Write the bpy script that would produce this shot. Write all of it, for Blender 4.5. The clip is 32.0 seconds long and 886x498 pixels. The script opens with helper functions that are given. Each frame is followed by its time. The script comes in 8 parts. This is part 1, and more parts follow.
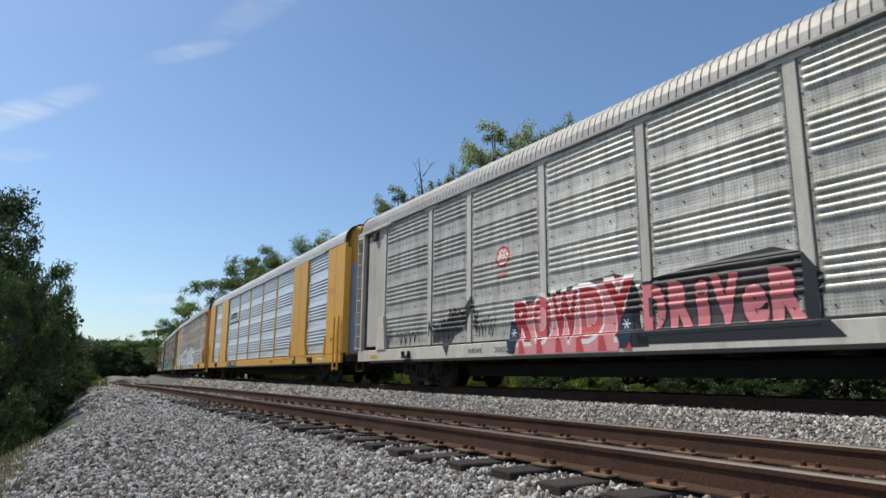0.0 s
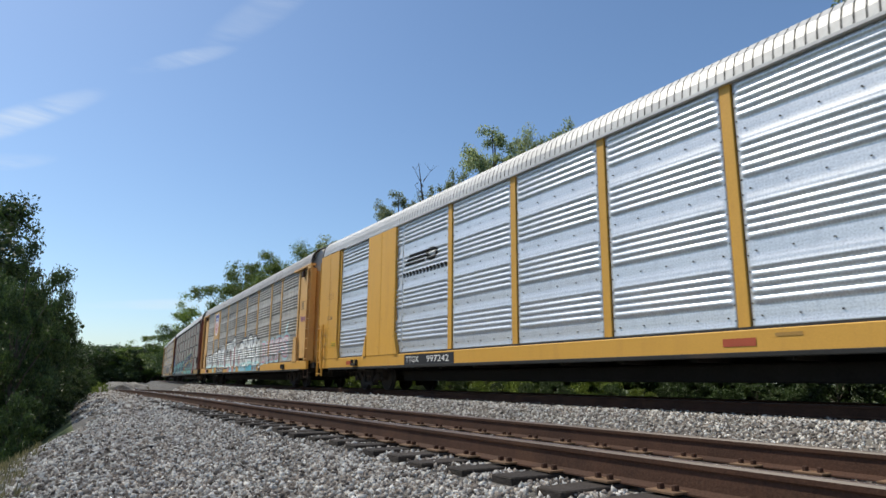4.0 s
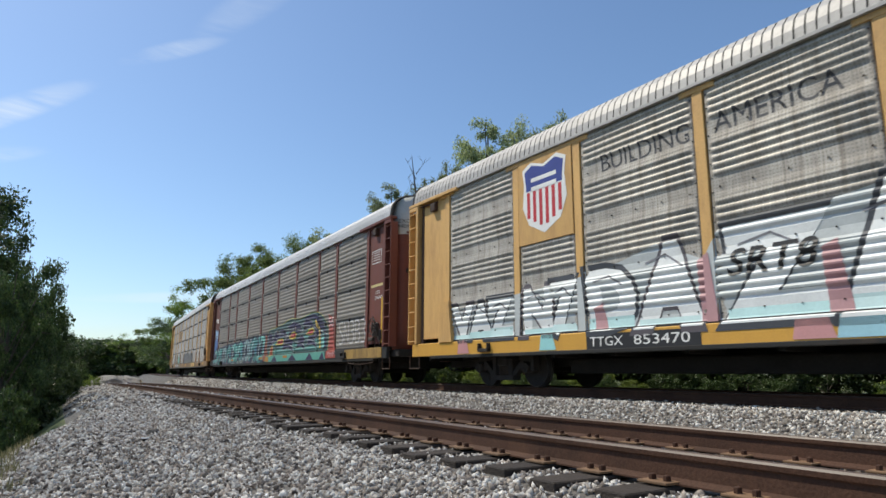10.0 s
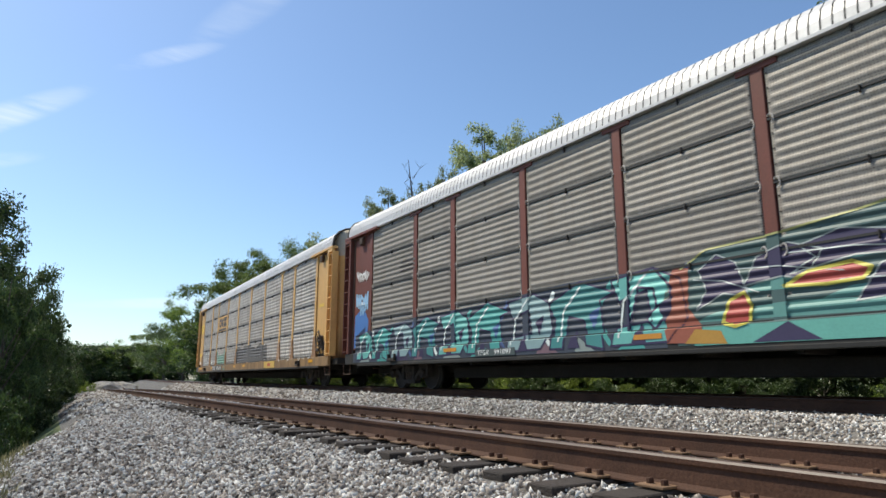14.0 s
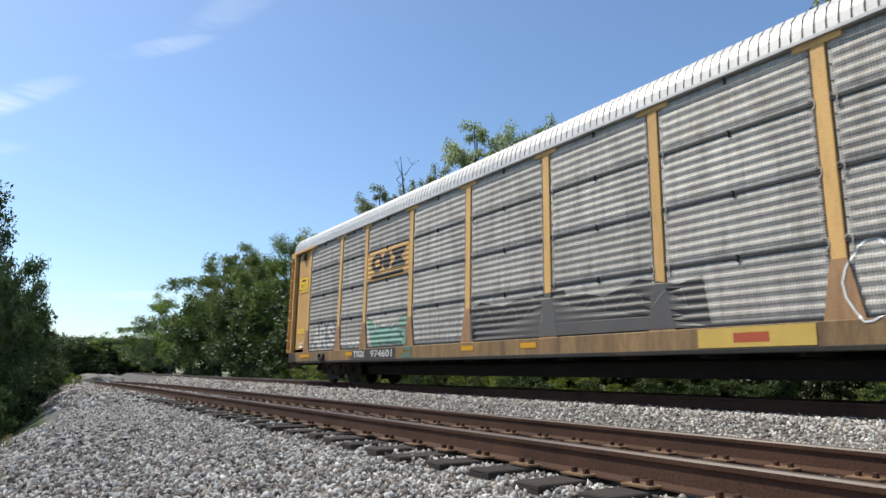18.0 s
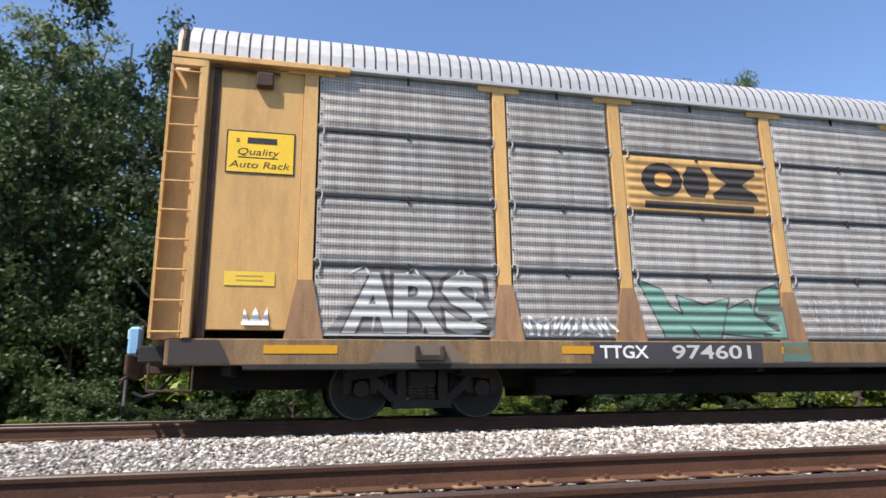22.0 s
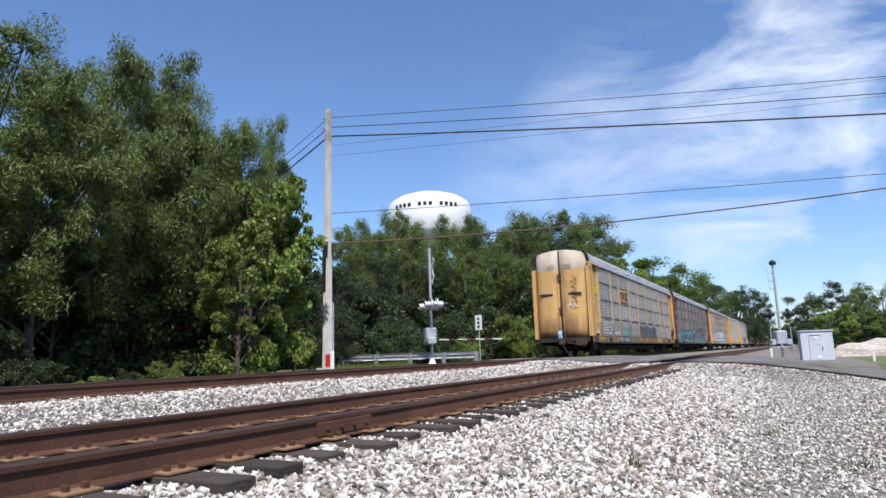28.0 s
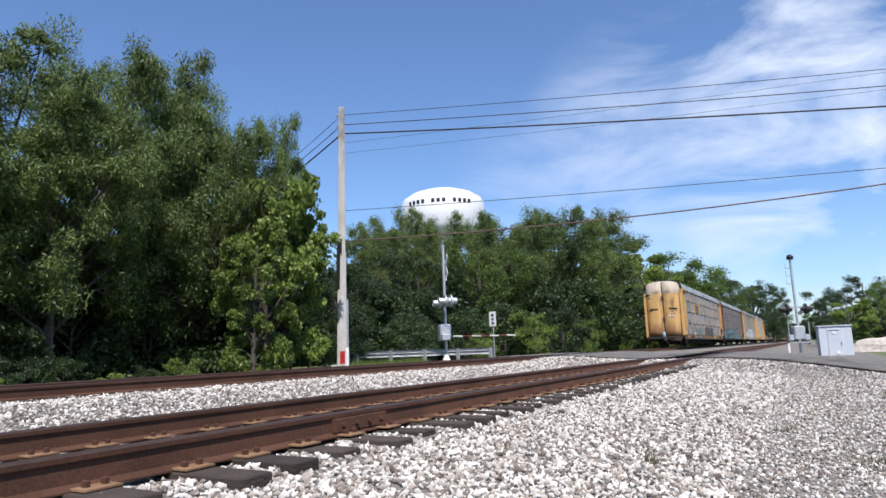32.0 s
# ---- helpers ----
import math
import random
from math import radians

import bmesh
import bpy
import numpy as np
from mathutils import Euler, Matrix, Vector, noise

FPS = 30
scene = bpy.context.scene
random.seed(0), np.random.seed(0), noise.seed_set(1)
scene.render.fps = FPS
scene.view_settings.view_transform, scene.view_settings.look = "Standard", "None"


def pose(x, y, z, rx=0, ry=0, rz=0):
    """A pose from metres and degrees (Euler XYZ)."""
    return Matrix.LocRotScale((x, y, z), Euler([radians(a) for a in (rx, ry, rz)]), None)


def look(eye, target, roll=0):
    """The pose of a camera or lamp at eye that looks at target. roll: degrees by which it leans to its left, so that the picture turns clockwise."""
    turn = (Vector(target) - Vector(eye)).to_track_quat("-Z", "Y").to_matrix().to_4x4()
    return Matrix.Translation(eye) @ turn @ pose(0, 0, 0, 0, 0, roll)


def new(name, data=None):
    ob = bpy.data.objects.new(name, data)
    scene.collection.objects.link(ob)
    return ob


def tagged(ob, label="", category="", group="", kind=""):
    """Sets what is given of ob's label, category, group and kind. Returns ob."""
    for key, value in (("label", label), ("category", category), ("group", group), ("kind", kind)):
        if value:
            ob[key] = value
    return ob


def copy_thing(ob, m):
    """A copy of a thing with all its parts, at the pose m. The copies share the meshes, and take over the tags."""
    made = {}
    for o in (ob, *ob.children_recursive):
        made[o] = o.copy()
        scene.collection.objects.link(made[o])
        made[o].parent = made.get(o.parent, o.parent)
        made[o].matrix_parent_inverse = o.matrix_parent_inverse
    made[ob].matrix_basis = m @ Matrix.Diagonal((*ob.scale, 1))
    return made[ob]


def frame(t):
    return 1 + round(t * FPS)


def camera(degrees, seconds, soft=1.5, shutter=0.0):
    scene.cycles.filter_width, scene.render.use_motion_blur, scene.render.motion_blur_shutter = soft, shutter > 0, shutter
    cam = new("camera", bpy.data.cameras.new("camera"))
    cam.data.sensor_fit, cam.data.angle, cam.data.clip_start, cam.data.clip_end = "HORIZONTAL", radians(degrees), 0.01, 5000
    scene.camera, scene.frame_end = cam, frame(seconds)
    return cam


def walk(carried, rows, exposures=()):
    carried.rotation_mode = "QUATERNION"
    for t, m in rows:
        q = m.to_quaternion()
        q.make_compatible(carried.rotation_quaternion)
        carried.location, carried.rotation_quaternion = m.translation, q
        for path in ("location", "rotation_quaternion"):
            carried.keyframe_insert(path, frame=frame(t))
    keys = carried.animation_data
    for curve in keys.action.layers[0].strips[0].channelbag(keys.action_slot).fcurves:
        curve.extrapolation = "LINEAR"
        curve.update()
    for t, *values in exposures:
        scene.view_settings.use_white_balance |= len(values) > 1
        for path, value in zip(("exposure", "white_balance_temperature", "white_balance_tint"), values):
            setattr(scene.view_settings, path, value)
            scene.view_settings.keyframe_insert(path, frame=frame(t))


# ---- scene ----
# ---- the place in numbers (metres; z = 0 is the top of rail of the train's track) ----
EYE_Z = 0.284
X_FAR, X_NEAR = 10.42, 3.923      # track centres beside the camera
Z_NEAR = -0.145                  # top of rail of the near track
GAUGE = 1.508

cam = camera(69.3, 32.0, soft=1.55, shutter=0.12)
TURNS = [
    (0.0, -32.55, 11.23, -0.54, -0.00, 0.00),
    (0.5, -32.52, 11.07, -0.35, -0.00, 0.00),
    (1.0, -32.53, 11.02, -0.17, -0.00, 0.00),
    (1.5, -32.58, 11.04, -0.24, -0.00, 0.00),
    (2.0, -32.58, 11.12, -0.44, -0.00, 0.00),
    (2.5, -32.53, 11.20, -0.66, -0.00, 0.00),
    (3.0, -32.56, 11.32, -0.56, -0.00, 0.00),
    (3.5, -32.51, 11.50, -0.50, -0.00, 0.00),
    (5.5, -32.57, 11.96, -0.24, -0.00, 0.00),
    (6.0, -32.69, 11.92, -0.21, -0.00, 0.00),
    (6.5, -32.73, 11.86, -0.19, -0.00, 0.00),
    (7.0, -32.78, 11.74, -0.14, -0.00, 0.00),
    (7.5, -32.79, 11.65, -0.17, -0.00, 0.00),
    (8.0, -32.83, 11.53, -0.38, -0.00, 0.00),
    (8.5, -32.93, 11.41, -0.45, -0.00, 0.00),
    (9.0, -32.97, 11.23, -0.36, -0.00, 0.00),
    (9.5, -33.01, 11.08, -0.36, -0.00, 0.00),
    (10.0, -33.08, 11.01, -0.22, -0.00, 0.00),
    (10.5, -33.13, 10.94, -0.22, -0.00, 0.00),
    (11.0, -33.20, 10.87, -0.24, -0.00, 0.00),
    (11.5, -33.21, 10.91, -0.31, -0.00, 0.00),
    (12.0, -33.23, 11.06, -0.29, -0.00, 0.00),
    (12.5, -33.15, 11.19, -0.16, -0.00, 0.00),
    (13.0, -33.20, 11.34, -0.32, -0.00, 0.00),
    (13.5, -33.27, 11.44, -0.39, -0.00, 0.00),
    (14.0, -33.33, 11.42, -0.01, 0.00, -0.00),
    (14.5, -33.36, 11.43, -0.26, 0.00, -0.00),
    (16.5, -33.60, 11.23, -0.28, 0.00, -0.00),
    (17.0, -33.70, 11.26, -0.46, 0.00, -0.00),
    (17.5, -33.93, 11.23, -0.63, 0.00, -0.00),
    (18.0, -34.34, 11.20, -0.84, 0.00, -0.00),
    (18.5, -35.19, 11.20, -1.10, 0.01, -0.00),
    (19.0, -38.33, 11.35, -1.19, 0.02, -0.01),
    (19.5, -44.84, 11.64, -0.92, 0.04, -0.03),
    (20.0, -53.30, 11.98, -1.16, 0.06, -0.06),
    (20.5, -64.65, 12.22, -0.87, 0.09, -0.10),
    (21.0, -75.53, 12.62, -0.17, 0.10, -0.14),
    (21.6, -90.64, 12.88, 0.14, 0.11, -0.21),
    (22.0, -103.12, 13.09, 0.85, 0.10, -0.26),
    (22.5, -117.28, 12.66, 0.97, 0.08, -0.32),
    (23.0, -133.09, 11.54, 0.45, 0.04, -0.37),
    (23.5, -145.25, 10.36, 0.59, 0.01, -0.41),
    (24.0, -149.20, 9.67, 0.62, -0.01, -0.42),
    (24.5, -150.34, 9.15, 1.01, -0.01, -0.42),
    (25.0, -151.14, 8.94, 1.08, -0.02, -0.42),
    (25.5, -151.49, 8.83, 1.11, -0.02, -0.42),
    (27.5, -152.30, 9.37, 1.77, -0.02, -0.42),
    (28.0, -152.36, 9.42, 1.77, -0.02, -0.42),
    (28.5, -152.47, 9.41, 1.83, -0.02, -0.42),
    (29.0, -152.69, 9.39, 1.92, -0.02, -0.42),
    (29.5, -152.54, 9.36, 2.04, -0.02, -0.42),
    (30.0, -152.24, 9.28, 2.12, -0.02, -0.42),
    (30.5, -151.92, 9.27, 2.05, -0.02, -0.42),
    (31.0, -151.59, 9.22, 1.83, -0.02, -0.42),
    (31.5, -151.33, 9.17, 1.88, -0.02, -0.42),
    (32.0, -151.10, 9.15, 1.92, -0.02, -0.42)
]
walk(cam, [(t, pose(x, y, EYE_Z, 90 + p, r, w)) for t, w, p, r, x, y in TURNS],
     exposures=[(0.0, -0.1, 6600, 6), (2.0, -0.06, 6650, 6), (3.0, 0.06, 6650, 6), (5.7, -0.24, 6500, 6), (7.0, -0.16, 6400, 6), (8.2, 0.08, 6600, 6), (9.5, 0.1, 6700, 6), (11.0, 0.0, 6600, 6), (12.3, 0.28, 6750, 6), (15.8, 0.3, 6750, 6), (17.0, 0.2, 6550, 6), (18.0, 0.28, 6650, 6), (19.0, 0.2, 6650, 6), (20.2, 0.48, 6700, 9), (21.6, 0.62, 6650, 13), (23.1, 0.48, 6200, 13), (23.8, 0.2, 6050, 13), (25.5, 0.15, 6050, 13), (32.0, 0.15, 6050, 13)])

# ---- sun and sky ----
SUN_EL, SUN_AZ = radians(55), radians(35)      # azimuth from +y towards -x
sun_way = Vector((-math.sin(SUN_AZ) * math.cos(SUN_EL), math.cos(SUN_AZ) * math.cos(SUN_EL), math.sin(SUN_EL)))
sun = new("sun", bpy.data.lights.new("sun", "SUN"))
sun.data.energy, sun.data.angle, sun.data.color = 4.9, radians(0.5), (1.0, 0.92, 0.8)
sun.matrix_world = look(sun_way * 100, (0, 0, 0))
world = bpy.data.worlds.new("world")
scene.world = world
world.use_nodes = True


def build_sky():
    n, l = world.node_tree.nodes, world.node_tree.links
    bg = n["Background"]
    sky = n.new("ShaderNodeTexSky")
    sky.sky_type, sky.sun_disc = "NISHITA", False
    sky.sun_elevation, sky.sun_rotation = SUN_EL, -SUN_AZ
    sky.air_density, sky.dust_density, sky.ozone_density = 1.0, 0.8, 6.0
    co = n.new("ShaderNodeTexCoord")
    m = n.new("ShaderNodeMapping")
    m.inputs["Scale"].default_value = (2.4, 2.4, 6.0)
    m.inputs["Rotation"].default_value = (0.0, 0.3, 0.4)
    no = n.new("ShaderNodeTexNoise")
    no.inputs["Scale"].default_value, no.inputs["Detail"].default_value, no.inputs["Roughness"].default_value = 1.5, 10, 0.58
    no.inputs["Distortion"].default_value = 0.5
    l.new(co.outputs["Generated"], m.inputs["Vector"])
    l.new(m.outputs["Vector"], no.inputs["Vector"])
    total = None
    # cloud banks: bearing from +y towards +x, elevation, inner and outer reach (degrees), strength
    for bearing, elev, inner, outer, power in ((184, 15, 5, 17, 1.0), (192, 26, 4, 16, 0.8), (170, 17, 2, 12, 0.55), (160, 13, 1, 9, 0.3)):
        b, e = radians(bearing), radians(elev)
        dot = n.new("ShaderNodeVectorMath")
        dot.operation = "DOT_PRODUCT"
        dot.inputs[1].default_value = (math.sin(b) * math.cos(e), math.cos(b) * math.cos(e), math.sin(e))
        l.new(co.outputs["Generated"], dot.inputs[0])
        mr = n.new("ShaderNodeMapRange")
        mr.interpolation_type = "SMOOTHSTEP"
        mr.inputs[1].default_value, mr.inputs[2].default_value = math.cos(radians(outer)), math.cos(radians(inner))
        mr.inputs[3].default_value, mr.inputs[4].default_value = 0.0, power
        l.new(dot.outputs["Value"], mr.inputs[0])
        if total is None:
            total = mr.outputs[0]
        else:
            mx = n.new("ShaderNodeMath")
            mx.operation = "MAXIMUM"
            l.new(total, mx.inputs[0])
            l.new(mr.outputs[0], mx.inputs[1])
            total = mx.outputs[0]
    # thin wisps: bearing and elevation of both ends, half width (degrees), strength
    streaks = None
    for b0, e0, b1, e1, half, power in ((-9, 15.0, 3.0, 22.4, 1.0, 0.6), (-9, 14.0, 0.0, 16.6, 0.7, 0.34), (4.5, 24.3, 13, 27.6, 0.7, 0.34), (10, 27, 20, 34, 1.4, 0.18), (3, 5.6, 20, 6.6, 0.5, 0.36), (60, 31, 66, 33, 1.5, 0.1)):
        p, q = [Vector((math.sin(radians(b)) * math.cos(radians(e)), math.cos(radians(b)) * math.cos(radians(e)), math.sin(radians(e)))) for b, e in ((b0, e0), (b1, e1))]
        mid, along = (p + q) / 2, (q - p)
        across = mid.cross(along).normalized()
        terms = []
        for axis, scale in ((along.normalized(), 2 / along.length), (across, 1 / radians(half))):
            dot = n.new("ShaderNodeVectorMath")
            dot.operation = "DOT_PRODUCT"
            dot.inputs[1].default_value = axis * scale
            l.new(co.outputs["Generated"], dot.inputs[0])
            off = n.new("ShaderNodeMath")
            off.operation = "SUBTRACT"
            off.inputs[1].default_value = mid.dot(axis * scale)
            l.new(dot.outputs["Value"], off.inputs[0])
            sq = n.new("ShaderNodeMath")
            sq.operation = "POWER"
            sq.inputs[1].default_value = 2
            ab = n.new("ShaderNodeMath")
            ab.operation = "ABSOLUTE"
            l.new(off.outputs[0], ab.inputs[0])
            l.new(ab.outputs[0], sq.inputs[0])
            terms.append(sq)
        tot = n.new("ShaderNodeMath")
        l.new(terms[0].outputs[0], tot.inputs[0])
        l.new(terms[1].outputs[0], tot.inputs[1])
        mr = n.new("ShaderNodeMapRange")
        mr.interpolation_type = "SMOOTHSTEP"
        mr.inputs[1].default_value, mr.inputs[2].default_value, mr.inputs[3].default_value, mr.inputs[4].default_value = 1.3, 0.0, 0.0, power
        l.new(tot.outputs[0], mr.inputs[0])
        if streaks is None:
            streaks = mr.outputs[0]
        else:
            mx = n.new("ShaderNodeMath")
            mx.operation = "MAXIMUM"
            l.new(streaks, mx.inputs[0])
            l.new(mr.outputs[0], mx.inputs[1])
            streaks = mx.outputs[0]
    r = n.new("ShaderNodeMapRange")
    r.inputs[1].default_value, r.inputs[2].default_value = 0.42, 0.66
    l.new(no.outputs["Fac"], r.inputs[0])
    mul = n.new("ShaderNodeMath")
    mul.operation = "MULTIPLY"
    l.new(total, mul.inputs[0])
    l.new(r.outputs[0], mul.inputs[1])
    mix = n.new("ShaderNodeMixRGB")
    mix.inputs[2].default_value = (5.6, 6.0, 6.6, 1)
    soft = n.new("ShaderNodeMapRange")
    soft.inputs[1].default_value, soft.inputs[2].default_value, soft.inputs[3].default_value = 0.36, 0.72, 0.05
    comb = n.new("ShaderNodeMapping")
    comb.inputs["Rotation"].default_value = (0.5, 0.0, 0.2)
    comb.inputs["Scale"].default_value = (4.0, 9.0, 22.0)
    feather = n.new("ShaderNodeTexNoise")
    feather.inputs["Scale"].default_value, feather.inputs["Detail"].default_value, feather.inputs["Roughness"].default_value = 1.6, 8, 0.6
    feather.inputs["Distortion"].default_value = 0.8
    l.new(co.outputs["Generated"], comb.inputs["Vector"])
    l.new(comb.outputs["Vector"], feather.inputs["Vector"])
    l.new(feather.outputs["Fac"], soft.inputs[0])
    wisp = n.new("ShaderNodeMath")
    wisp.operation = "MULTIPLY_ADD"
    l.new(streaks, wisp.inputs[0])
    l.new(soft.outputs[0], wisp.inputs[1])
    l.new(mul.outputs[0], wisp.inputs[2])
    l.new(wisp.outputs[0], mix.inputs[0])
    l.new(sky.outputs["Color"], mix.inputs[1])
    l.new(mix.outputs["Color"], bg.inputs["Color"])
    bg.inputs["Strength"].default_value = 0.15


build_sky()


# ---- materials ----
def material(name, base, rough=0.7, metal=0.0, var=0.25, scale=3.0, fine=40.0, bump=0.15, second=None, amount=0.5, spec=0.4, tone=0.0):
    """Paint, stone or wood: base colour varied at two scales, stains of a second colour, fine relief."""
    m = bpy.data.materials.new(name)
    m.use_nodes = True
    n, l = m.node_tree.nodes, m.node_tree.links
    b = n["Principled BSDF"]
    co = n.new("ShaderNodeTexCoord")
    big = n.new("ShaderNodeTexNoise")
    big.inputs["Scale"].default_value, big.inputs["Detail"].default_value = scale, 6
    small = n.new("ShaderNodeTexNoise")
    small.inputs["Scale"].default_value, small.inputs["Detail"].default_value = fine, 4
    l.new(co.outputs["Object"], big.inputs["Vector"])
    l.new(co.outputs["Object"], small.inputs["Vector"])
    dark = tuple(c * (1 - var) for c in base) + (1,)
    light = tuple(min(1, c * (1 + var)) for c in base) + (1,)
    r = n.new("ShaderNodeValToRGB")
    r.color_ramp.elements[0].color, r.color_ramp.elements[1].color = dark, light
    r.color_ramp.elements[0].position, r.color_ramp.elements[1].position = 0.3, 0.7
    add = n.new("ShaderNodeMath")
    add.operation = "MULTIPLY_ADD"
    add.inputs[1].default_value = 0.45
    half = n.new("ShaderNodeMath")
    half.operation = "MULTIPLY"
    half.inputs[1].default_value = 0.55
    l.new(big.outputs["Fac"], half.inputs[0])
    l.new(small.outputs["Fac"], add.inputs[0])
    l.new(half.outputs[0], add.inputs[2])
    l.new(add.outputs[0], r.inputs["Fac"])
    out = r.outputs["Color"]
    if second:
        st = n.new("ShaderNodeTexNoise")
        st.inputs["Scale"].default_value, st.inputs["Detail"].default_value, st.inputs["Roughness"].default_value = scale * 0.6, 8, 0.65
        mp = n.new("ShaderNodeMapping")
        mp.inputs["Location"].default_value, mp.inputs["Scale"].default_value = (7, 3, 5), (1, 1, 0.45)
        l.new(co.outputs["Object"], mp.inputs["Vector"])
        l.new(mp.outputs["Vector"], st.inputs["Vector"])
        sr = n.new("ShaderNodeValToRGB")
        sr.color_ramp.elements[0].position, sr.color_ramp.elements[1].position = 0.72 - amount * 0.4, 0.86 - amount * 0.3
        mix = n.new("ShaderNodeMixRGB")
        mix.inputs[2].default_value = (*second, 1)
        l.new(st.outputs["Fac"], sr.inputs["Fac"])
        l.new(sr.outputs["Color"], mix.inputs[0])
        l.new(out, mix.inputs[1])
        out = mix.outputs["Color"]
    if tone:
        info = n.new("ShaderNodeObjectInfo")
        hs = n.new("ShaderNodeHueSaturation")
        mr = n.new("ShaderNodeMapRange")
        mr.inputs[3].default_value, mr.inputs[4].default_value = 1 - tone, 1 + tone
        l.new(info.outputs["Random"], mr.inputs[0])
        l.new(mr.outputs[0], hs.inputs["Value"])
        l.new(out, hs.inputs["Color"])
        out = hs.outputs["Color"]
    l.new(out, b.inputs["Base Color"])
    b.inputs["Roughness"].default_value, b.inputs["Metallic"].default_value = rough, metal
    b.inputs["Specular IOR Level"].default_value = spec
    b.inputs["Diffuse Roughness"].default_value = 1.0 if rough > 0.7 else 0.0
    if bump:
        bp = n.new("ShaderNodeBump")
        bp.inputs["Strength"].default_value, bp.inputs["Distance"].default_value = bump, 0.02
        l.new(small.outputs["Fac"], bp.inputs["Height"])
        l.new(bp.outputs["Normal"], b.inputs["Normal"])
    return m


def plain(name, base, rough=0.6, metal=0.0):
    m = bpy.data.materials.new(name)
    m.use_nodes = True
    b = m.node_tree.nodes["Principled BSDF"]
    b.inputs["Base Color"].default_value, b.inputs["Roughness"].default_value, b.inputs["Metallic"].default_value = (*base, 1), rough, metal
    return m


# Darker than the loose stones, painting shade into the gaps between them.
M_BALLAST = material("ballast", (0.17, 0.155, 0.135), 0.95, var=0.7, scale=16, fine=38, bump=1.0)


def stone_material():
    m = bpy.data.materials.new("crushed_stone")
    m.use_nodes = True
    n, l = m.node_tree.nodes, m.node_tree.links
    geo = n.new("ShaderNodeNewGeometry")
    r = n.new("ShaderNodeValToRGB")
    e = r.color_ramp.elements
    e[0].position, e[0].color = 0.0, (0.1, 0.085, 0.075, 1)
    e[1].position, e[1].color = 1.0, (0.8, 0.77, 0.71, 1)
    for pos, col in ((0.18, (0.24, 0.205, 0.175, 1)), (0.42, (0.44, 0.38, 0.32, 1)), (0.6, (0.52, 0.49, 0.445, 1)), (0.8, (0.68, 0.645, 0.59, 1))):
        q = e.new(pos)
        q.color = col
    l.new(geo.outputs["Random Per Island"], r.inputs["Fac"])
    co = n.new("ShaderNodeTexCoord")
    no = n.new("ShaderNodeTexNoise")
    no.inputs["Scale"].default_value, no.inputs["Detail"].default_value = 45, 4
    l.new(co.outputs["Object"], no.inputs["Vector"])
    mr = n.new("ShaderNodeMapRange")
    mr.inputs[3].default_value, mr.inputs[4].default_value = 0.7, 1.25
    l.new(no.outputs["Fac"], mr.inputs[0])
    hs = n.new("ShaderNodeHueSaturation")
    l.new(r.outputs["Color"], hs.inputs["Color"])
    l.new(mr.outputs[0], hs.inputs["Value"])
    b = n["Principled BSDF"]
    l.new(hs.outputs["Color"], b.inputs["Base Color"])
    b.inputs["Roughness"].default_value = 0.92
    b.inputs["Diffuse Roughness"].default_value = 1.0
    b.inputs["Specular IOR Level"].default_value = 0.2
    return m


M_STONE = stone_material()
M_DIRT = material("dirt_and_grass", (0.10, 0.12, 0.04), 0.95, var=0.5, scale=0.5, fine=9, bump=0.5, second=(0.28, 0.24, 0.15), amount=0.35)
M_RAIL = material("rusty_rail", (0.085, 0.04, 0.024), 0.8, var=0.45, scale=2, fine=60, bump=0.25, second=(0.13, 0.062, 0.034), amount=0.4, spec=0.25)
M_RAILTOP = material("worn_rail_head", (0.06, 0.036, 0.027), 0.5, metal=0.0, var=0.3, scale=1, fine=30, bump=0.05)
M_TIE = material("creosote_tie", (0.05, 0.038, 0.03), 0.9, var=0.5, scale=4, fine=70, bump=0.6, second=(0.085, 0.065, 0.05), amount=0.35, tone=0.3)
M_HEAP = material("heaped_pale_stone", (0.5, 0.45, 0.38), 0.95, var=0.5, scale=5, fine=16, bump=1.0, second=(0.3, 0.26, 0.2), amount=0.3)
M_ASPHALT = material("asphalt", (0.3, 0.285, 0.26), 0.92, var=0.2, scale=0.7, fine=60, bump=0.3, second=(0.2, 0.19, 0.175), amount=0.4)


# ---- mesh helpers ----
def link(name, bm, mat, parent=None, label="", smooth=False):
    me = bpy.data.meshes.new(name)
    bm.to_mesh(me)
    bm.free()
    for m in (mat if isinstance(mat, (list, tuple)) else [mat]):
        me.materials.append(m)
    if smooth:
        me.polygons.foreach_set("use_smooth", [True] * len(me.polygons))
    ob = new(name, me)
    if parent:
        ob.parent = parent
    if label:
        ob["label"] = label
    return ob


def part(name, bm, mat, parent, label="", smooth=False):
    return link(name, bm, mat, parent, label, smooth)


def group_at(name, m=None):
    ob = new(name)
    ob.empty_display_size = 0.3
    if m is not None:
        ob.matrix_basis = m
    return ob


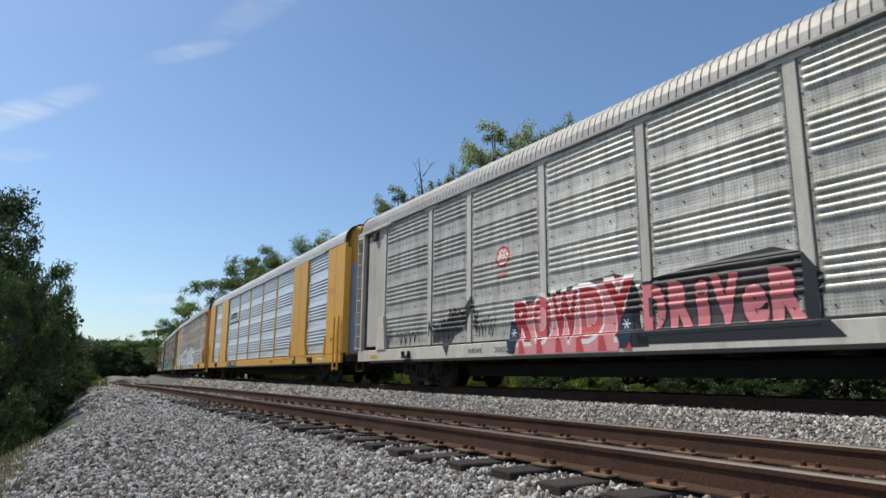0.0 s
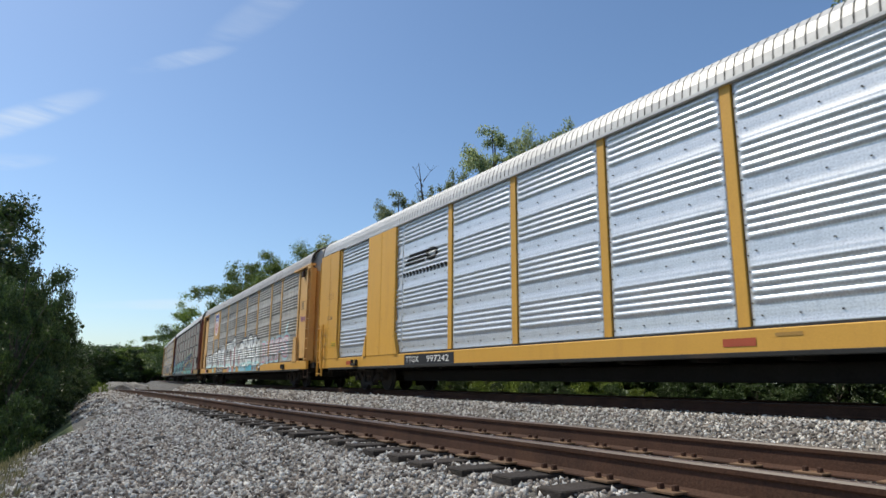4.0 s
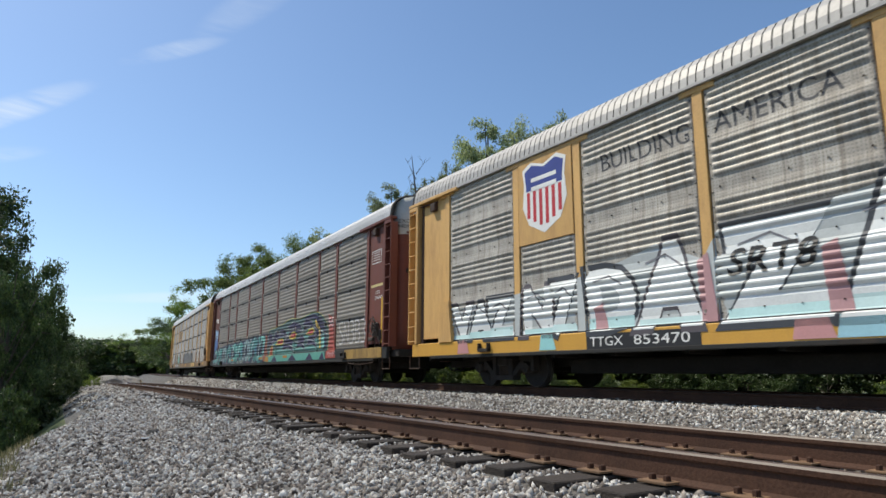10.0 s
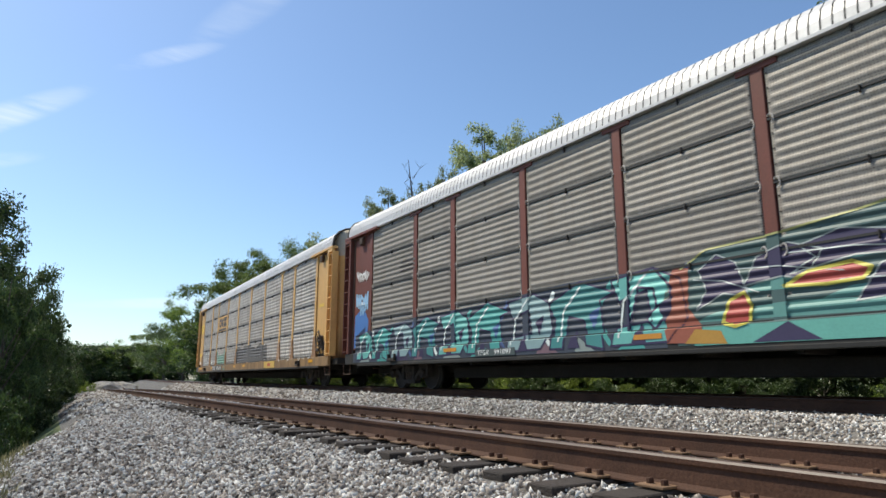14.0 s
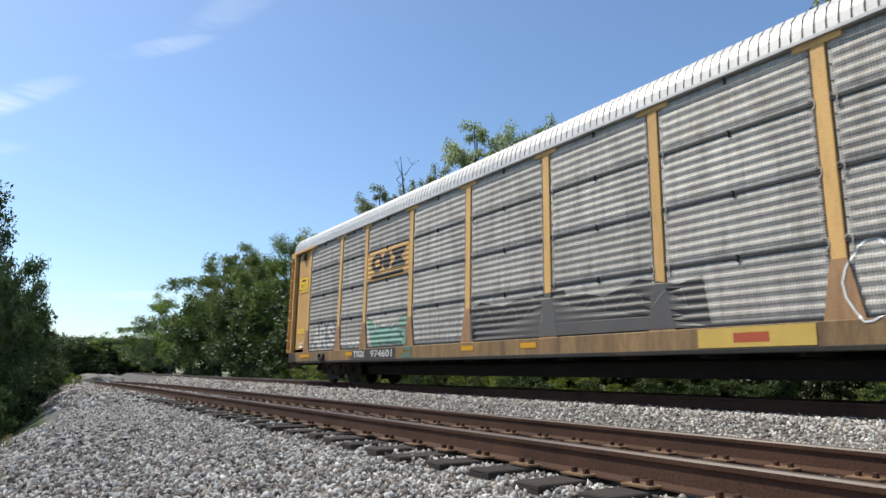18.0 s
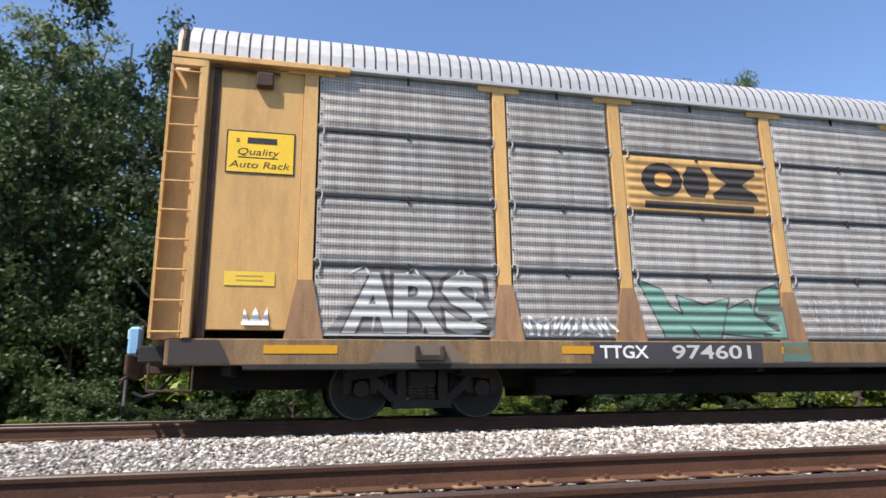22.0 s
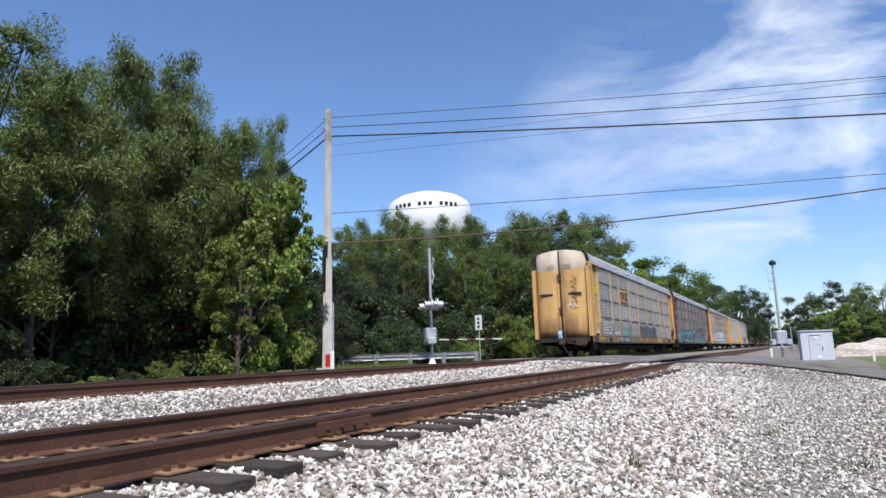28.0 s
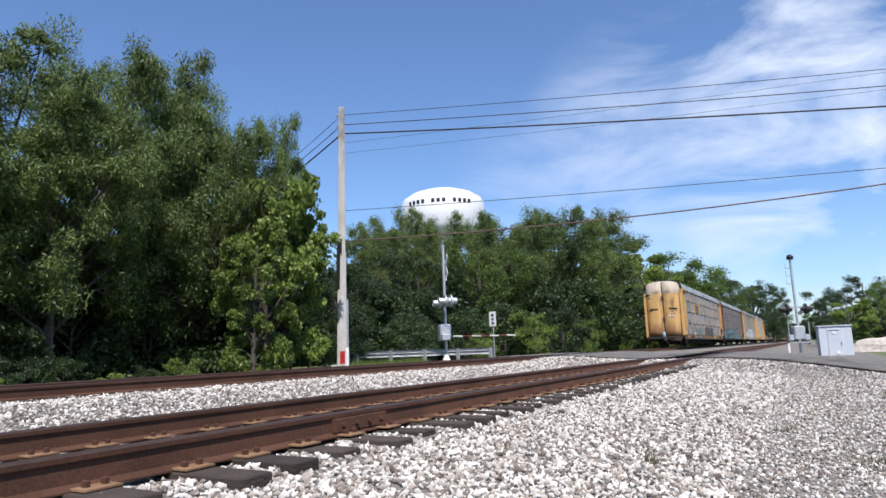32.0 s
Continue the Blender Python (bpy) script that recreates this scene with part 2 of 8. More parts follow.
def box(bm, x0, x1, y0, y1, z0, z1, bevel=0.0, mi=0, m=None):
    r = bmesh.ops.create_cube(bm, size=1.0, matrix=Matrix.Translation(((x0 + x1) / 2, (y0 + y1) / 2, (z0 + z1) / 2)) @ Matrix.Diagonal((x1 - x0, y1 - y0, z1 - z0, 1)))
    vs = r["verts"]
    fs = list({f for v in vs for f in v.link_faces})
    if bevel:
        es = list({e for v in vs for e in v.link_edges})
        q = bmesh.ops.bevel(bm, geom=es, offset=bevel, segments=1, affect="EDGES")
        vs = list({v for f in q["faces"] for v in f.verts})
        fs = list({f for v in vs for f in v.link_faces})
    for f in fs:
        f.material_index = mi
    if m is not None:
        bmesh.ops.transform(bm, matrix=m, verts=vs)
    return vs


def rod(bm, a, b, r, r2=None, seg=8, mi=0, caps=True):
    a, b = Vector(a), Vector(b)
    d = b - a
    m = Matrix.Translation((a + b) / 2) @ d.to_track_quat("Z", "Y").to_matrix().to_4x4()
    q = bmesh.ops.create_cone(bm, cap_ends=caps, segments=seg, radius1=r, radius2=r if r2 is None else r2, depth=d.length, matrix=m)
    for f in {f for v in q["verts"] for f in v.link_faces}:
        f.material_index = mi
    return q["verts"]


def tube(bm, pts, r, seg=6, closed=False):
    """One bent round bar through the points."""
    pts, rings = [Vector(p) for p in pts], []
    for i, p in enumerate(pts):
        a, b = (pts[i - 1], pts[(i + 1) % len(pts)]) if closed else (pts[max(0, i - 1)], pts[min(len(pts) - 1, i + 1)])
        d = (b - a).normalized()
        u = d.cross(Vector((0.31, 0.17, 0.93))).normalized()
        v = d.cross(u)
        rings.append([bm.verts.new(p + (u * math.cos(k * 2 * math.pi / seg) + v * math.sin(k * 2 * math.pi / seg)) * r) for k in range(seg)])
    for p, q in zip(rings, rings[1:] + rings[:1] if closed else rings[1:]):
        for k in range(seg):
            bm.faces.new((p[k], p[(k + 1) % seg], q[(k + 1) % seg], q[k]))
    if not closed:
        bm.faces.new(list(reversed(rings[0])))
        bm.faces.new(rings[-1])


# ---- the line of the tracks ----
def line_at(s):
    """Sideways shift and heading (slope dx/dy) of the tracks at s metres along, 0 beside the camera."""
    a, b, k = -5.0, 70.0, 0.0015
    u = min(max(s, a), b)
    x, slope = 0.5 * k * (u + 5) ** 2, k * (u + 5)
    if s < -20:
        v = min(-20 - s, 30.0)
        x -= 0.0002 * v * v + 0.012 * max(0.0, -50 - s)
        slope += 0.0004 * v
    if s > b:
        v = min(s, 130.0) - b
        x += slope * v + 0.0002 * v * v
        slope += 0.0004 * v
        x += slope * max(0.0, s - 130.0)
    return x, slope


def on_track(x0, s, z=0.0):
    dx, slope = line_at(s)
    return Vector((x0 + dx, s, z)), slope


def near_fall(s):
    """How far the near track lies below its level beside the camera."""
    v = min(max(s - 14.0, 0.0), 40.0)
    return 0.00022 * v * v


# ---- ground ----
def ease(a, b, v):
    t = min(1, max(0, (v - a) / (b - a)))
    return t * t * (3 - 2 * t)


ROAD_O, ROAD_A, ROAD_N, ROAD_W = Vector((3.2, -23.0)), Vector((-0.85, 0.53)), Vector((-0.53, -0.85)), 10.4


def road_across(x, y):
    return (Vector((x, y)) - ROAD_O).dot(ROAD_N)


def road_z(x):
    """Level with both tracks where it crosses them, falling away on the camera's side."""
    if x > 12.0:
        return -0.012 - 0.25 * ease(12, 25, x)
    if x > 2.4:
        return -0.012 + (Z_NEAR - 0.0) * (1 - ease(5.0, 9.0, x))
    return Z_NEAR - 0.012 - 0.95 * ease(2.4, -7.0, x)


def natural(x, y):
    u = x - line_at(y)[0]
    zb1, zb2 = Z_NEAR - 0.215 - near_fall(y), -0.21
    if u > 10.4:
        z = zb2 + (-0.75 - zb2) * ease(12.0, 13.4, u) + 0.35 * ease(13.4, 16, u)
    elif u > 6.0:
        z = (zb1 - 0.16) + (zb2 - zb1 + 0.16) * ease(7.0, 8.7, u)
    elif u > 4.0:
        z = zb1 - 0.16 * ease(5.4, 6.4, u)
    else:
        near = zb1 + (-0.64 - zb1) * (1 - ease(-0.3, 2.6, u))
        back = 1.2 * ease(9.0, 17.0, y)
        crest = zb1 - 0.06 * (1 - ease(0.6, 2.6, u)) - 2.0 * ease(0.7 + back, -2.8 + back, u)
        z = near + (crest - near) * ease(2.5, 9.0, y)
        z -= 0.045 * (1 - ease(2.45, 2.8, u)) * ease(0.6, 1.6, u)
        z -= 0.9 * ease(-4.0, -12.0, u) * ease(-8, 4, y)
    return z


def height(x, y):
    """The ground: ballast beds under both tracks, a shoulder on the camera's side, the bed of the road that crosses."""
    z = natural(x, y)
    if -60 < y < -5 and -60 < x < 60:
        v = road_across(x, y)
        k = ease(-2.5, -0.3, v) * (1 - ease(ROAD_W + 0.3, ROAD_W + 2.5, v))
        if k > 0:
            z = z + (min(z, road_z(x) - 0.06) - z) * k if z > road_z(x) - 0.06 else z + (road_z(x) - 0.06 - z) * k
    return z


def build_ground():
    bm = bmesh.new()
    xs = [-900, -300, -120, -60, -35] + [-25 + i for i in range(20)] + [-5 + 0.3 * i for i in range(70)] + [16 + i * 2 for i in range(8)] + [40, 60, 120, 300, 900]
    ys = [-1500, -600, -300, -200, -150] + [-110 + i * 5 for i in range(12)] + [-50 + i * 0.8 for i in range(55)] + [-6 + 0.5 * i for i in range(60)] + [24 + i * 4 for i in range(30)] + [150, 200, 300, 600, 1500]
    grid = []
    for y in ys:
        row = []
        for x in xs:
            xx = x + (line_at(y)[0] if abs(y) < 400 else line_at(400)[0])
            row.append(bm.verts.new((xx, y, height(xx, y))))
        grid.append(row)
    for j in range(len(ys) - 1):
        for i in range(len(xs) - 1):
            f = bm.faces.new((grid[j][i], grid[j][i + 1], grid[j + 1][i + 1], grid[j + 1][i]))
            xm = (xs[i] + xs[i + 1]) / 2
            f.material_index = 0 if -3.5 + 4.3 * ease(8.0, 15.0, ys[j]) < xm < 13.2 else 1
    ob = link("ground", bm, [M_BALLAST, M_DIRT], smooth=True)
    tagged(ob, "grey crushed-stone railway bed with weedy edges", "ground", kind="structure")


build_ground()

RAIL = [(-0.0695, -0.178), (0.0695, -0.178), (0.0695, -0.168), (0.02, -0.145), (0.018, -0.05), (0.034, -0.038), (0.0365, -0.012), (0.028, 0.0), (-0.028, 0.0), (-0.0365, -0.012), (-0.034, -0.038), (-0.018, -0.05), (-0.02, -0.145), (-0.0695, -0.168)]


def build_rail(x0, z0, label):
    bm = bmesh.new()
    ss = [-400, -250, -150, -100, -60] + list(range(-30, 140, 6)) + [160, 200, 300, 400]
    rings = []
    for s in ss:
        p, slope = on_track(x0, s, z0 - (near_fall(s) if x0 < 7 else 0.0))
        rings.append([bm.verts.new((p.x + a, p.y - a * slope, p.z + b)) for a, b in RAIL])
    for r0, r1 in zip(rings, rings[1:]):
        for i in range(len(RAIL)):
            f = bm.faces.new((r0[i], r0[(i + 1) % 14], r1[(i + 1) % 14], r1[i]))
            f.material_index = 1 if 6 <= i <= 8 else 0
    ob = link("rail", bm, [M_RAIL, M_RAILTOP])
    return tagged(ob, label, "rail", group="railway rails", kind="structure")


for x0, z0 in ((X_NEAR, Z_NEAR), (X_FAR, 0.0)):
    for side in (-0.5, 0.5):
        build_rail(x0 + side * GAUGE, z0, "rust-brown steel rail spiked to wooden ties")


TIES = {}


def build_ties(x0, z0):
    bm = bmesh.new()
    box(bm, -1.3, 1.3, -0.115, 0.115, -0.178, 0, 0.008)
    me = bpy.data.meshes.new("tie")
    bm.to_mesh(me)
    bm.free()
    me.materials.append(M_TIE)
    TIES[x0] = []
    top = group_at("track_ties")
    tagged(top, "row of dark creosoted wooden ties half sunk in ballast", "railway ties", kind="structure")
    for i in range(150):
        s = -34 + i * 0.5 + random.uniform(-0.04, 0.04)
        TIES[x0].append(s)
        p, slope = on_track(x0, s, z0 - 0.178 - (near_fall(s) if x0 < 7 else 0.0))
        ob = new("tie", me)
        ob.parent = top
        ob.matrix_basis = pose(p.x + random.uniform(-0.06, 0.06), p.y, p.z + random.uniform(-0.012, 0.004), 0, 0, -math.degrees(slope) + random.uniform(-1.5, 1.5))


build_ties(X_NEAR, Z_NEAR)
build_ties(X_FAR, 0.0)

# ---- paints of the train ----
def corrugated(name, base, rough, metal, dirt, dirt_amount, holes=0.0, pitch=0.028, grain=0.2, spec=0.3, edge=0.75, runs_amount=0.25, rust_to=0.0):
    """Galvanised sheet: zinc patches, dirt streaks that run down, and rows of small punched holes."""
    m = bpy.data.materials.new(name)
    m.use_nodes = True
    n, l = m.node_tree.nodes, m.node_tree.links
    b = n["Principled BSDF"]
    co = n.new("ShaderNodeTexCoord")
    streak = n.new("ShaderNodeMapping")
    streak.inputs["Scale"].default_value = (1, 2.2, 0.5)
    l.new(co.outputs["Object"], streak.inputs["Vector"])
    no = n.new("ShaderNodeTexNoise")
    no.inputs["Scale"].default_value, no.inputs["Detail"].default_value, no.inputs["Roughness"].default_value = 1.6, 9, 0.7
    l.new(streak.outputs["Vector"], no.inputs["Vector"])
    fine = n.new("ShaderNodeTexNoise")
    fine.inputs["Scale"].default_value, fine.inputs["Detail"].default_value = 35, 3
    l.new(co.outputs["Object"], fine.inputs["Vector"])
    r = n.new("ShaderNodeValToRGB")
    r.color_ramp.elements[0].position, r.color_ramp.elements[1].position = 0.62 - 0.3 * dirt_amount, 0.8
    r.color_ramp.elements[0].color, r.color_ramp.elements[1].color = (0, 0, 0, 1), (dirt_amount,) * 3 + (1,)
    l.new(no.outputs["Fac"], r.inputs["Fac"])
    tone = n.new("ShaderNodeValToRGB")
    tone.color_ramp.elements[0].color = tuple(c * (1 - grain) for c in base) + (1,)
    tone.color_ramp.elements[1].color = tuple(min(1, c * (1 + grain * 0.7)) for c in base) + (1,)
    tone.color_ramp.elements[0].position, tone.color_ramp.elements[1].position = 0.3, 0.7
    l.new(fine.outputs["Fac"], tone.inputs["Fac"])
    mix = n.new("ShaderNodeMixRGB")
    mix.inputs[2].default_value = (*dirt, 1)
    l.new(r.outputs["Color"], mix.inputs[0])
    l.new(tone.outputs["Color"], mix.inputs[1])
    out = mix.outputs["Color"]
    # thin runs of rust and rain-washed grime, and a different age for each sheet
    runs = n.new("ShaderNodeMapping")
    runs.inputs["Scale"].default_value = (1, 9, 0.3)
    l.new(co.outputs["Object"], runs.inputs["Vector"])
    rn = n.new("ShaderNodeTexNoise")
    rn.inputs["Scale"].default_value, rn.inputs["Detail"].default_value, rn.inputs["Roughness"].default_value = 1.3, 6, 0.62
    l.new(runs.outputs["Vector"], rn.inputs["Vector"])
    rr = n.new("ShaderNodeMapRange")
    rr.inputs[1].default_value, rr.inputs[2].default_value, rr.inputs[4].default_value = 0.52, 0.74, runs_amount * dirt_amount
    l.new(rn.outputs["Fac"], rr.inputs[0])
    rm = n.new("ShaderNodeMixRGB")
    rm.inputs[2].default_value = (dirt[0] * 0.9, dirt[1] * 0.8, dirt[2] * 0.72, 1)
    l.new(rr.outputs[0], rm.inputs[0])
    l.new(out, rm.inputs[1])
    info = n.new("ShaderNodeObjectInfo")
    age = n.new("ShaderNodeMapRange")
    age.inputs[3].default_value, age.inputs[4].default_value = 1 - 0.22 * dirt_amount, 1 + 0.14 * dirt_amount
    l.new(info.outputs["Random"], age.inputs[0])
    hs = n.new("ShaderNodeHueSaturation")
    l.new(age.outputs[0], hs.inputs["Value"])
    l.new(rm.outputs["Color"], hs.inputs["Color"])
    out = hs.outputs["Color"]
    if rust_to:
        # rust that has crept up from the lower edge in uneven tongues
        at = n.new("ShaderNodeSeparateXYZ")
        l.new(co.outputs["Object"], at.inputs[0])
        sub = n.new("ShaderNodeMath")
        sub.operation = "MULTIPLY_ADD"
        sub.inputs[1].default_value = 2.6
        l.new(rn.outputs["Fac"], sub.inputs[0])
        neg = n.new("ShaderNodeMath")
        neg.operation = "SUBTRACT"
        neg.inputs[0].default_value = rust_to - 1.3
        l.new(at.outputs["Z"], neg.inputs[1])
        l.new(neg.outputs[0], sub.inputs[2])
        far = n.new("ShaderNodeMapRange")
        far.inputs[1].default_value, far.inputs[2].default_value, far.inputs[4].default_value = -0.2, 1.1, 0.85
        l.new(sub.outputs[0], far.inputs[0])
        rx = n.new("ShaderNodeMixRGB")
        rx.inputs[2].default_value = (0.13, 0.055, 0.03, 1)
        l.new(far.outputs[0], rx.inputs[0])
        l.new(out, rx.inputs[1])
        out = rx.outputs["Color"]
    if holes:
        sep = n.new("ShaderNodeSeparateXYZ")
        l.new(co.outputs["Object"], sep.inputs[0])
        waves = []
        for axis in ("Y", "Z"):
            q = n.new("ShaderNodeMath")
            q.operation = "MULTIPLY"
            q.inputs[1].default_value = 2 * math.pi / pitch
            s = n.new("ShaderNodeMath")
            s.operation = "SINE"
            l.new(sep.outputs[axis], q.inputs[0])
            l.new(q.outputs[0], s.inputs[0])
            waves.append(s)
        p = n.new("ShaderNodeMath")
        p.operation = "ADD"
        l.new(waves[0].outputs[0], p.inputs[0])
        l.new(waves[1].outputs[0], p.inputs[1])
        g = n.new("ShaderNodeMath")
        g.operation = "GREATER_THAN"
        g.inputs[1].default_value = edge
        l.new(p.outputs[0], g.inputs[0])
        k = n.new("ShaderNodeMath")
        k.operation = "MULTIPLY"
        k.inputs[1].default_value = holes
        l.new(g.outputs[0], k.inputs[0])
        hm = n.new("ShaderNodeMixRGB")
        hm.inputs[2].default_value = (0.05, 0.045, 0.04, 1)
        l.new(k.outputs[0], hm.inputs[0])
        l.new(out, hm.inputs[1])
        out = hm.outputs["Color"]
    l.new(out, b.inputs["Base Color"])
    b.inputs["Roughness"].default_value, b.inputs["Metallic"].default_value = rough, metal
    b.inputs["Specular IOR Level"].default_value = spec
    return m


M_ZINC_WHITE = corrugated("weathered_zinc_panel", (0.62, 0.6, 0.55), 0.45, 0.2, (0.16, 0.135, 0.1), 0.8, holes=0.4, pitch=0.055, runs_amount=0.8)
M_ZINC_BRIGHT = corrugated("bright_zinc_panel", (0.72, 0.74, 0.76), 0.36, 0.5, (0.4, 0.42, 0.46), 0.4, holes=0.1, pitch=0.055)
M_ZINC_OLD = corrugated("old_zinc_panel", (0.46, 0.43, 0.38), 0.5, 0.15, (0.13, 0.105, 0.08), 0.85, holes=0.3, pitch=0.055, runs_amount=0.75)
M_ZINC_BROWN = corrugated("browned_zinc_panel", (0.27, 0.25, 0.22), 0.6, 0.1, (0.17, 0.135, 0.11), 0.6, holes=0.5, pitch=0.042, spec=0.3, edge=0.85, runs_amount=0.35)
M_ZINC_GREY = corrugated("punched_zinc_panel", (0.49, 0.468, 0.435), 0.6, 0.05, (0.14, 0.11, 0.09), 0.8, holes=0.62, pitch=0.042, spec=0.25, edge=0.75, runs_amount=0.4)
M_ROOF_WHITE = material("white_zinc_roof", (0.47, 0.47, 0.47), 0.5, metal=0.2, var=0.18, scale=0.5, fine=12, bump=0.03)
M_ROOF_GREY = material("grey_zinc_roof", (0.34, 0.33, 0.32), 0.55, metal=0.1, var=0.2, scale=0.5, fine=12, bump=0.03)
# Dark colour that paints shade into the roof's shallow grooves.
M_SEAM = material("roof_groove_shade", (0.1, 0.095, 0.09), 0.8, var=0.3, scale=1, fine=20, bump=0.0)
M_YELLOW = corrugated("yellow_car_paint", (0.62, 0.34, 0.065), 0.5, 0.0, (0.42, 0.22, 0.06), 0.45, grain=0.06, runs_amount=0.1)
M_TAN = corrugated("faded_yellow_paint", (0.62, 0.375, 0.14), 0.6, 0.0, (0.26, 0.135, 0.07), 0.6, grain=0.08, runs_amount=0.1)
M_RUSTDOOR = corrugated("rusting_yellow_door_paint", (0.62, 0.375, 0.14), 0.6, 0.0, (0.26, 0.135, 0.07), 0.6, grain=0.08, runs_amount=0.12, rust_to=2.1)
M_TANRUST = corrugated("rust_streaked_yellow_paint", (0.38, 0.225, 0.115), 0.7, 0.0, (0.12, 0.06, 0.04), 0.85, grain=0.15)
M_CREAM = corrugated("chalky_cream_paint", (0.47, 0.41, 0.32), 0.65, 0.0, (0.28, 0.17, 0.1), 0.7, grain=0.1)
M_WHITE = corrugated("off_white_paint", (0.56, 0.53, 0.48), 0.6, 0.0, (0.26, 0.21, 0.16), 0.65, grain=0.08)
M_MAROON = corrugated("oxide_red_paint", (0.16, 0.052, 0.038), 0.6, 0.0, (0.085, 0.045, 0.036), 0.7, grain=0.1)
M_SILVER = material("peeling_silver_paint", (0.45, 0.44, 0.41), 0.55, var=0.15, scale=1, fine=16, second=(0.24, 0.13, 0.1), amount=0.3)
M_GRIMYELLOW = corrugated("grimy_yellow_sill", (0.5, 0.32, 0.1), 0.65, 0.0, (0.09, 0.055, 0.035), 1.0, grain=0.2)
M_RUSTSILL = corrugated("rust_stained_sill", (0.36, 0.23, 0.11), 0.7, 0.0, (0.06, 0.036, 0.027), 1.0, grain=0.2)
M_DARKSILL = material("dark_grimy_sill", (0.024, 0.024, 0.023), 0.8, var=0.35, scale=0.9, fine=18, bump=0.05, second=(0.07, 0.045, 0.03), amount=0.5)
# Underframe colour, also used as stand-in shade behind the side panels.
M_DARK = material("dark_underframe_and_shade", (0.016, 0.014, 0.013), 0.9, var=0.4, scale=2, fine=20, bump=0.1)
M_BRAKE = material("greasy_dark_steel", (0.06, 0.042, 0.032), 0.75, var=0.5, scale=6, fine=40, second=(0.2, 0.13, 0.09), amount=0.45)
M_BLACK = plain("black_rubber", (0.015, 0.015, 0.015), 0.7)
M_TRUCK = material("dusty_cast_steel", (0.03, 0.025, 0.022), 0.85, var=0.4, scale=3, fine=30, bump=0.15, second=(0.09, 0.068, 0.052), amount=0.4)
M_TREAD = plain("worn_wheel_tread", (0.1, 0.095, 0.09), 0.5, 0.5)
M_RUSTPART = material("rusty_fitting", (0.08, 0.044, 0.03), 0.8, var=0.4, scale=6, fine=40)
INKS = {}


def ink(r, g, b):
    key = (r, g, b)
    if key not in INKS:
        INKS[key] = material("spray_paint" if max(key) > 0.06 else "black_lettering", key, 0.55, var=0.12, scale=2, fine=30, bump=0.0)
    return INKS[key]


# ---- shapes of an auto-carrying freight car (length along y, camera's side at -x) ----
HALF, SIDE, SILL0, SILL1, EAVE = 13.75, 1.62, 0.67, 1.07, 5.05
POSTS = (-11.85, -9.0, -7.05, -4.2, -1.42, 1.42, 4.2, 7.05, 9.0, 11.85)
POST_X, FLARE_X = -1.584, -1.6
FACE = -1.555                    # the sheet's mean plane


def rib_profile(z0, z1, kind):
    """Points (x, z) of a corrugated sheet's face from z0 up to z1."""
    pts = []
    if kind == "tier":
        count = max(2, round((z1 - z0 - 0.1) / 0.15))
        pitch = (z1 - z0 - 0.1) / count
        pts.append((FACE, z0))
        for i in range(count):
            b = z0 + 0.05 + i * pitch
            for a, dx in ((0.0, 0.004), (0.24, 0.004), (0.4, -0.008), (0.55, -0.018), (0.72, -0.018), (0.88, -0.007)):
                pts.append((FACE + dx, b + a * pitch))
        pts.append((FACE, z1))
        return pts
    groups, z = 4, z0
    step = (z1 - z0) / groups
    for g in range(groups):
        band = 0.34
        n = 5
        pitch = (step - band) / n
        for a, dx in ((0.0, -0.012), (0.12, 0.004), (0.5, 0.016), (0.88, 0.004)):
            pts.append((FACE + dx, z + a * band))
        for i in range(n):
            b = z + band + i * pitch
            for a, dx in ((0.0, 0.012), (0.18, -0.004), (0.38, -0.026), (0.6, -0.03), (0.82, -0.006)):
                pts.append((FACE + dx, b + a * pitch))
        z += step
    pts.append((FACE, z1))
    return pts


def sheet_x(z, prof):
    for (x0, a), (x1, b) in zip(prof, prof[1:]):
        if a <= z <= b:
            return x0 + (x1 - x0) * (z - a) / max(1e-6, b - a)
    return prof[0][0]


SHEETS = {}


def sheet_mesh(width, z0, z1, kind, mat):
    key = (round(width, 3), z0, z1, kind, mat.name)
    if key in SHEETS:
        return SHEETS[key]
    bm = bmesh.new()
    prof = rib_profile(z0, z1, kind)
    rows = []
    # the ribs are pressed: they run out a little way before the sheet's upright edges
    h = width / 2
    for y, k in ((-h, 0.0), (-h + 0.05, 0.05), (-h + 0.11, 1.0), (h - 0.11, 1.0), (h - 0.05, 0.05), (h, 0.0)):
        rows.append([bm.verts.new((FACE + (x - FACE) * k, y, z)) for x, z in prof])
    back = [[bm.verts.new((-1.5, y, z)) for z in (z0, z1)] for y in (-width / 2, width / 2)]
    for p, q in zip(rows, rows[1:]):
        for i in range(len(prof) - 1):
            bm.faces.new((p[i], p[i + 1], q[i + 1], q[i])).smooth = True
    bm.faces.new((back[0][0], back[1][0], back[1][1], back[0][1]))
    for k in (0, 1):
        bm.faces.new([*rows[-k], back[k][1], back[k][0]])
    for k in (0, -1):
        bm.faces.new([*(r[k] for r in rows), back[1][k], back[0][k]])
    bmesh.ops.recalc_face_normals(bm, faces=bm.faces)
    me = bpy.data.meshes.new("side_panel")
    bm.to_mesh(me)
    bm.free()
    me.materials.append(mat)
    SHEETS[key] = me
    return me


def shared(name, me, parent, m, label=""):
    ob = new(name, me)
    ob.parent = parent
    ob.matrix_basis = m
    if label:
        ob["label"] = label
    return ob


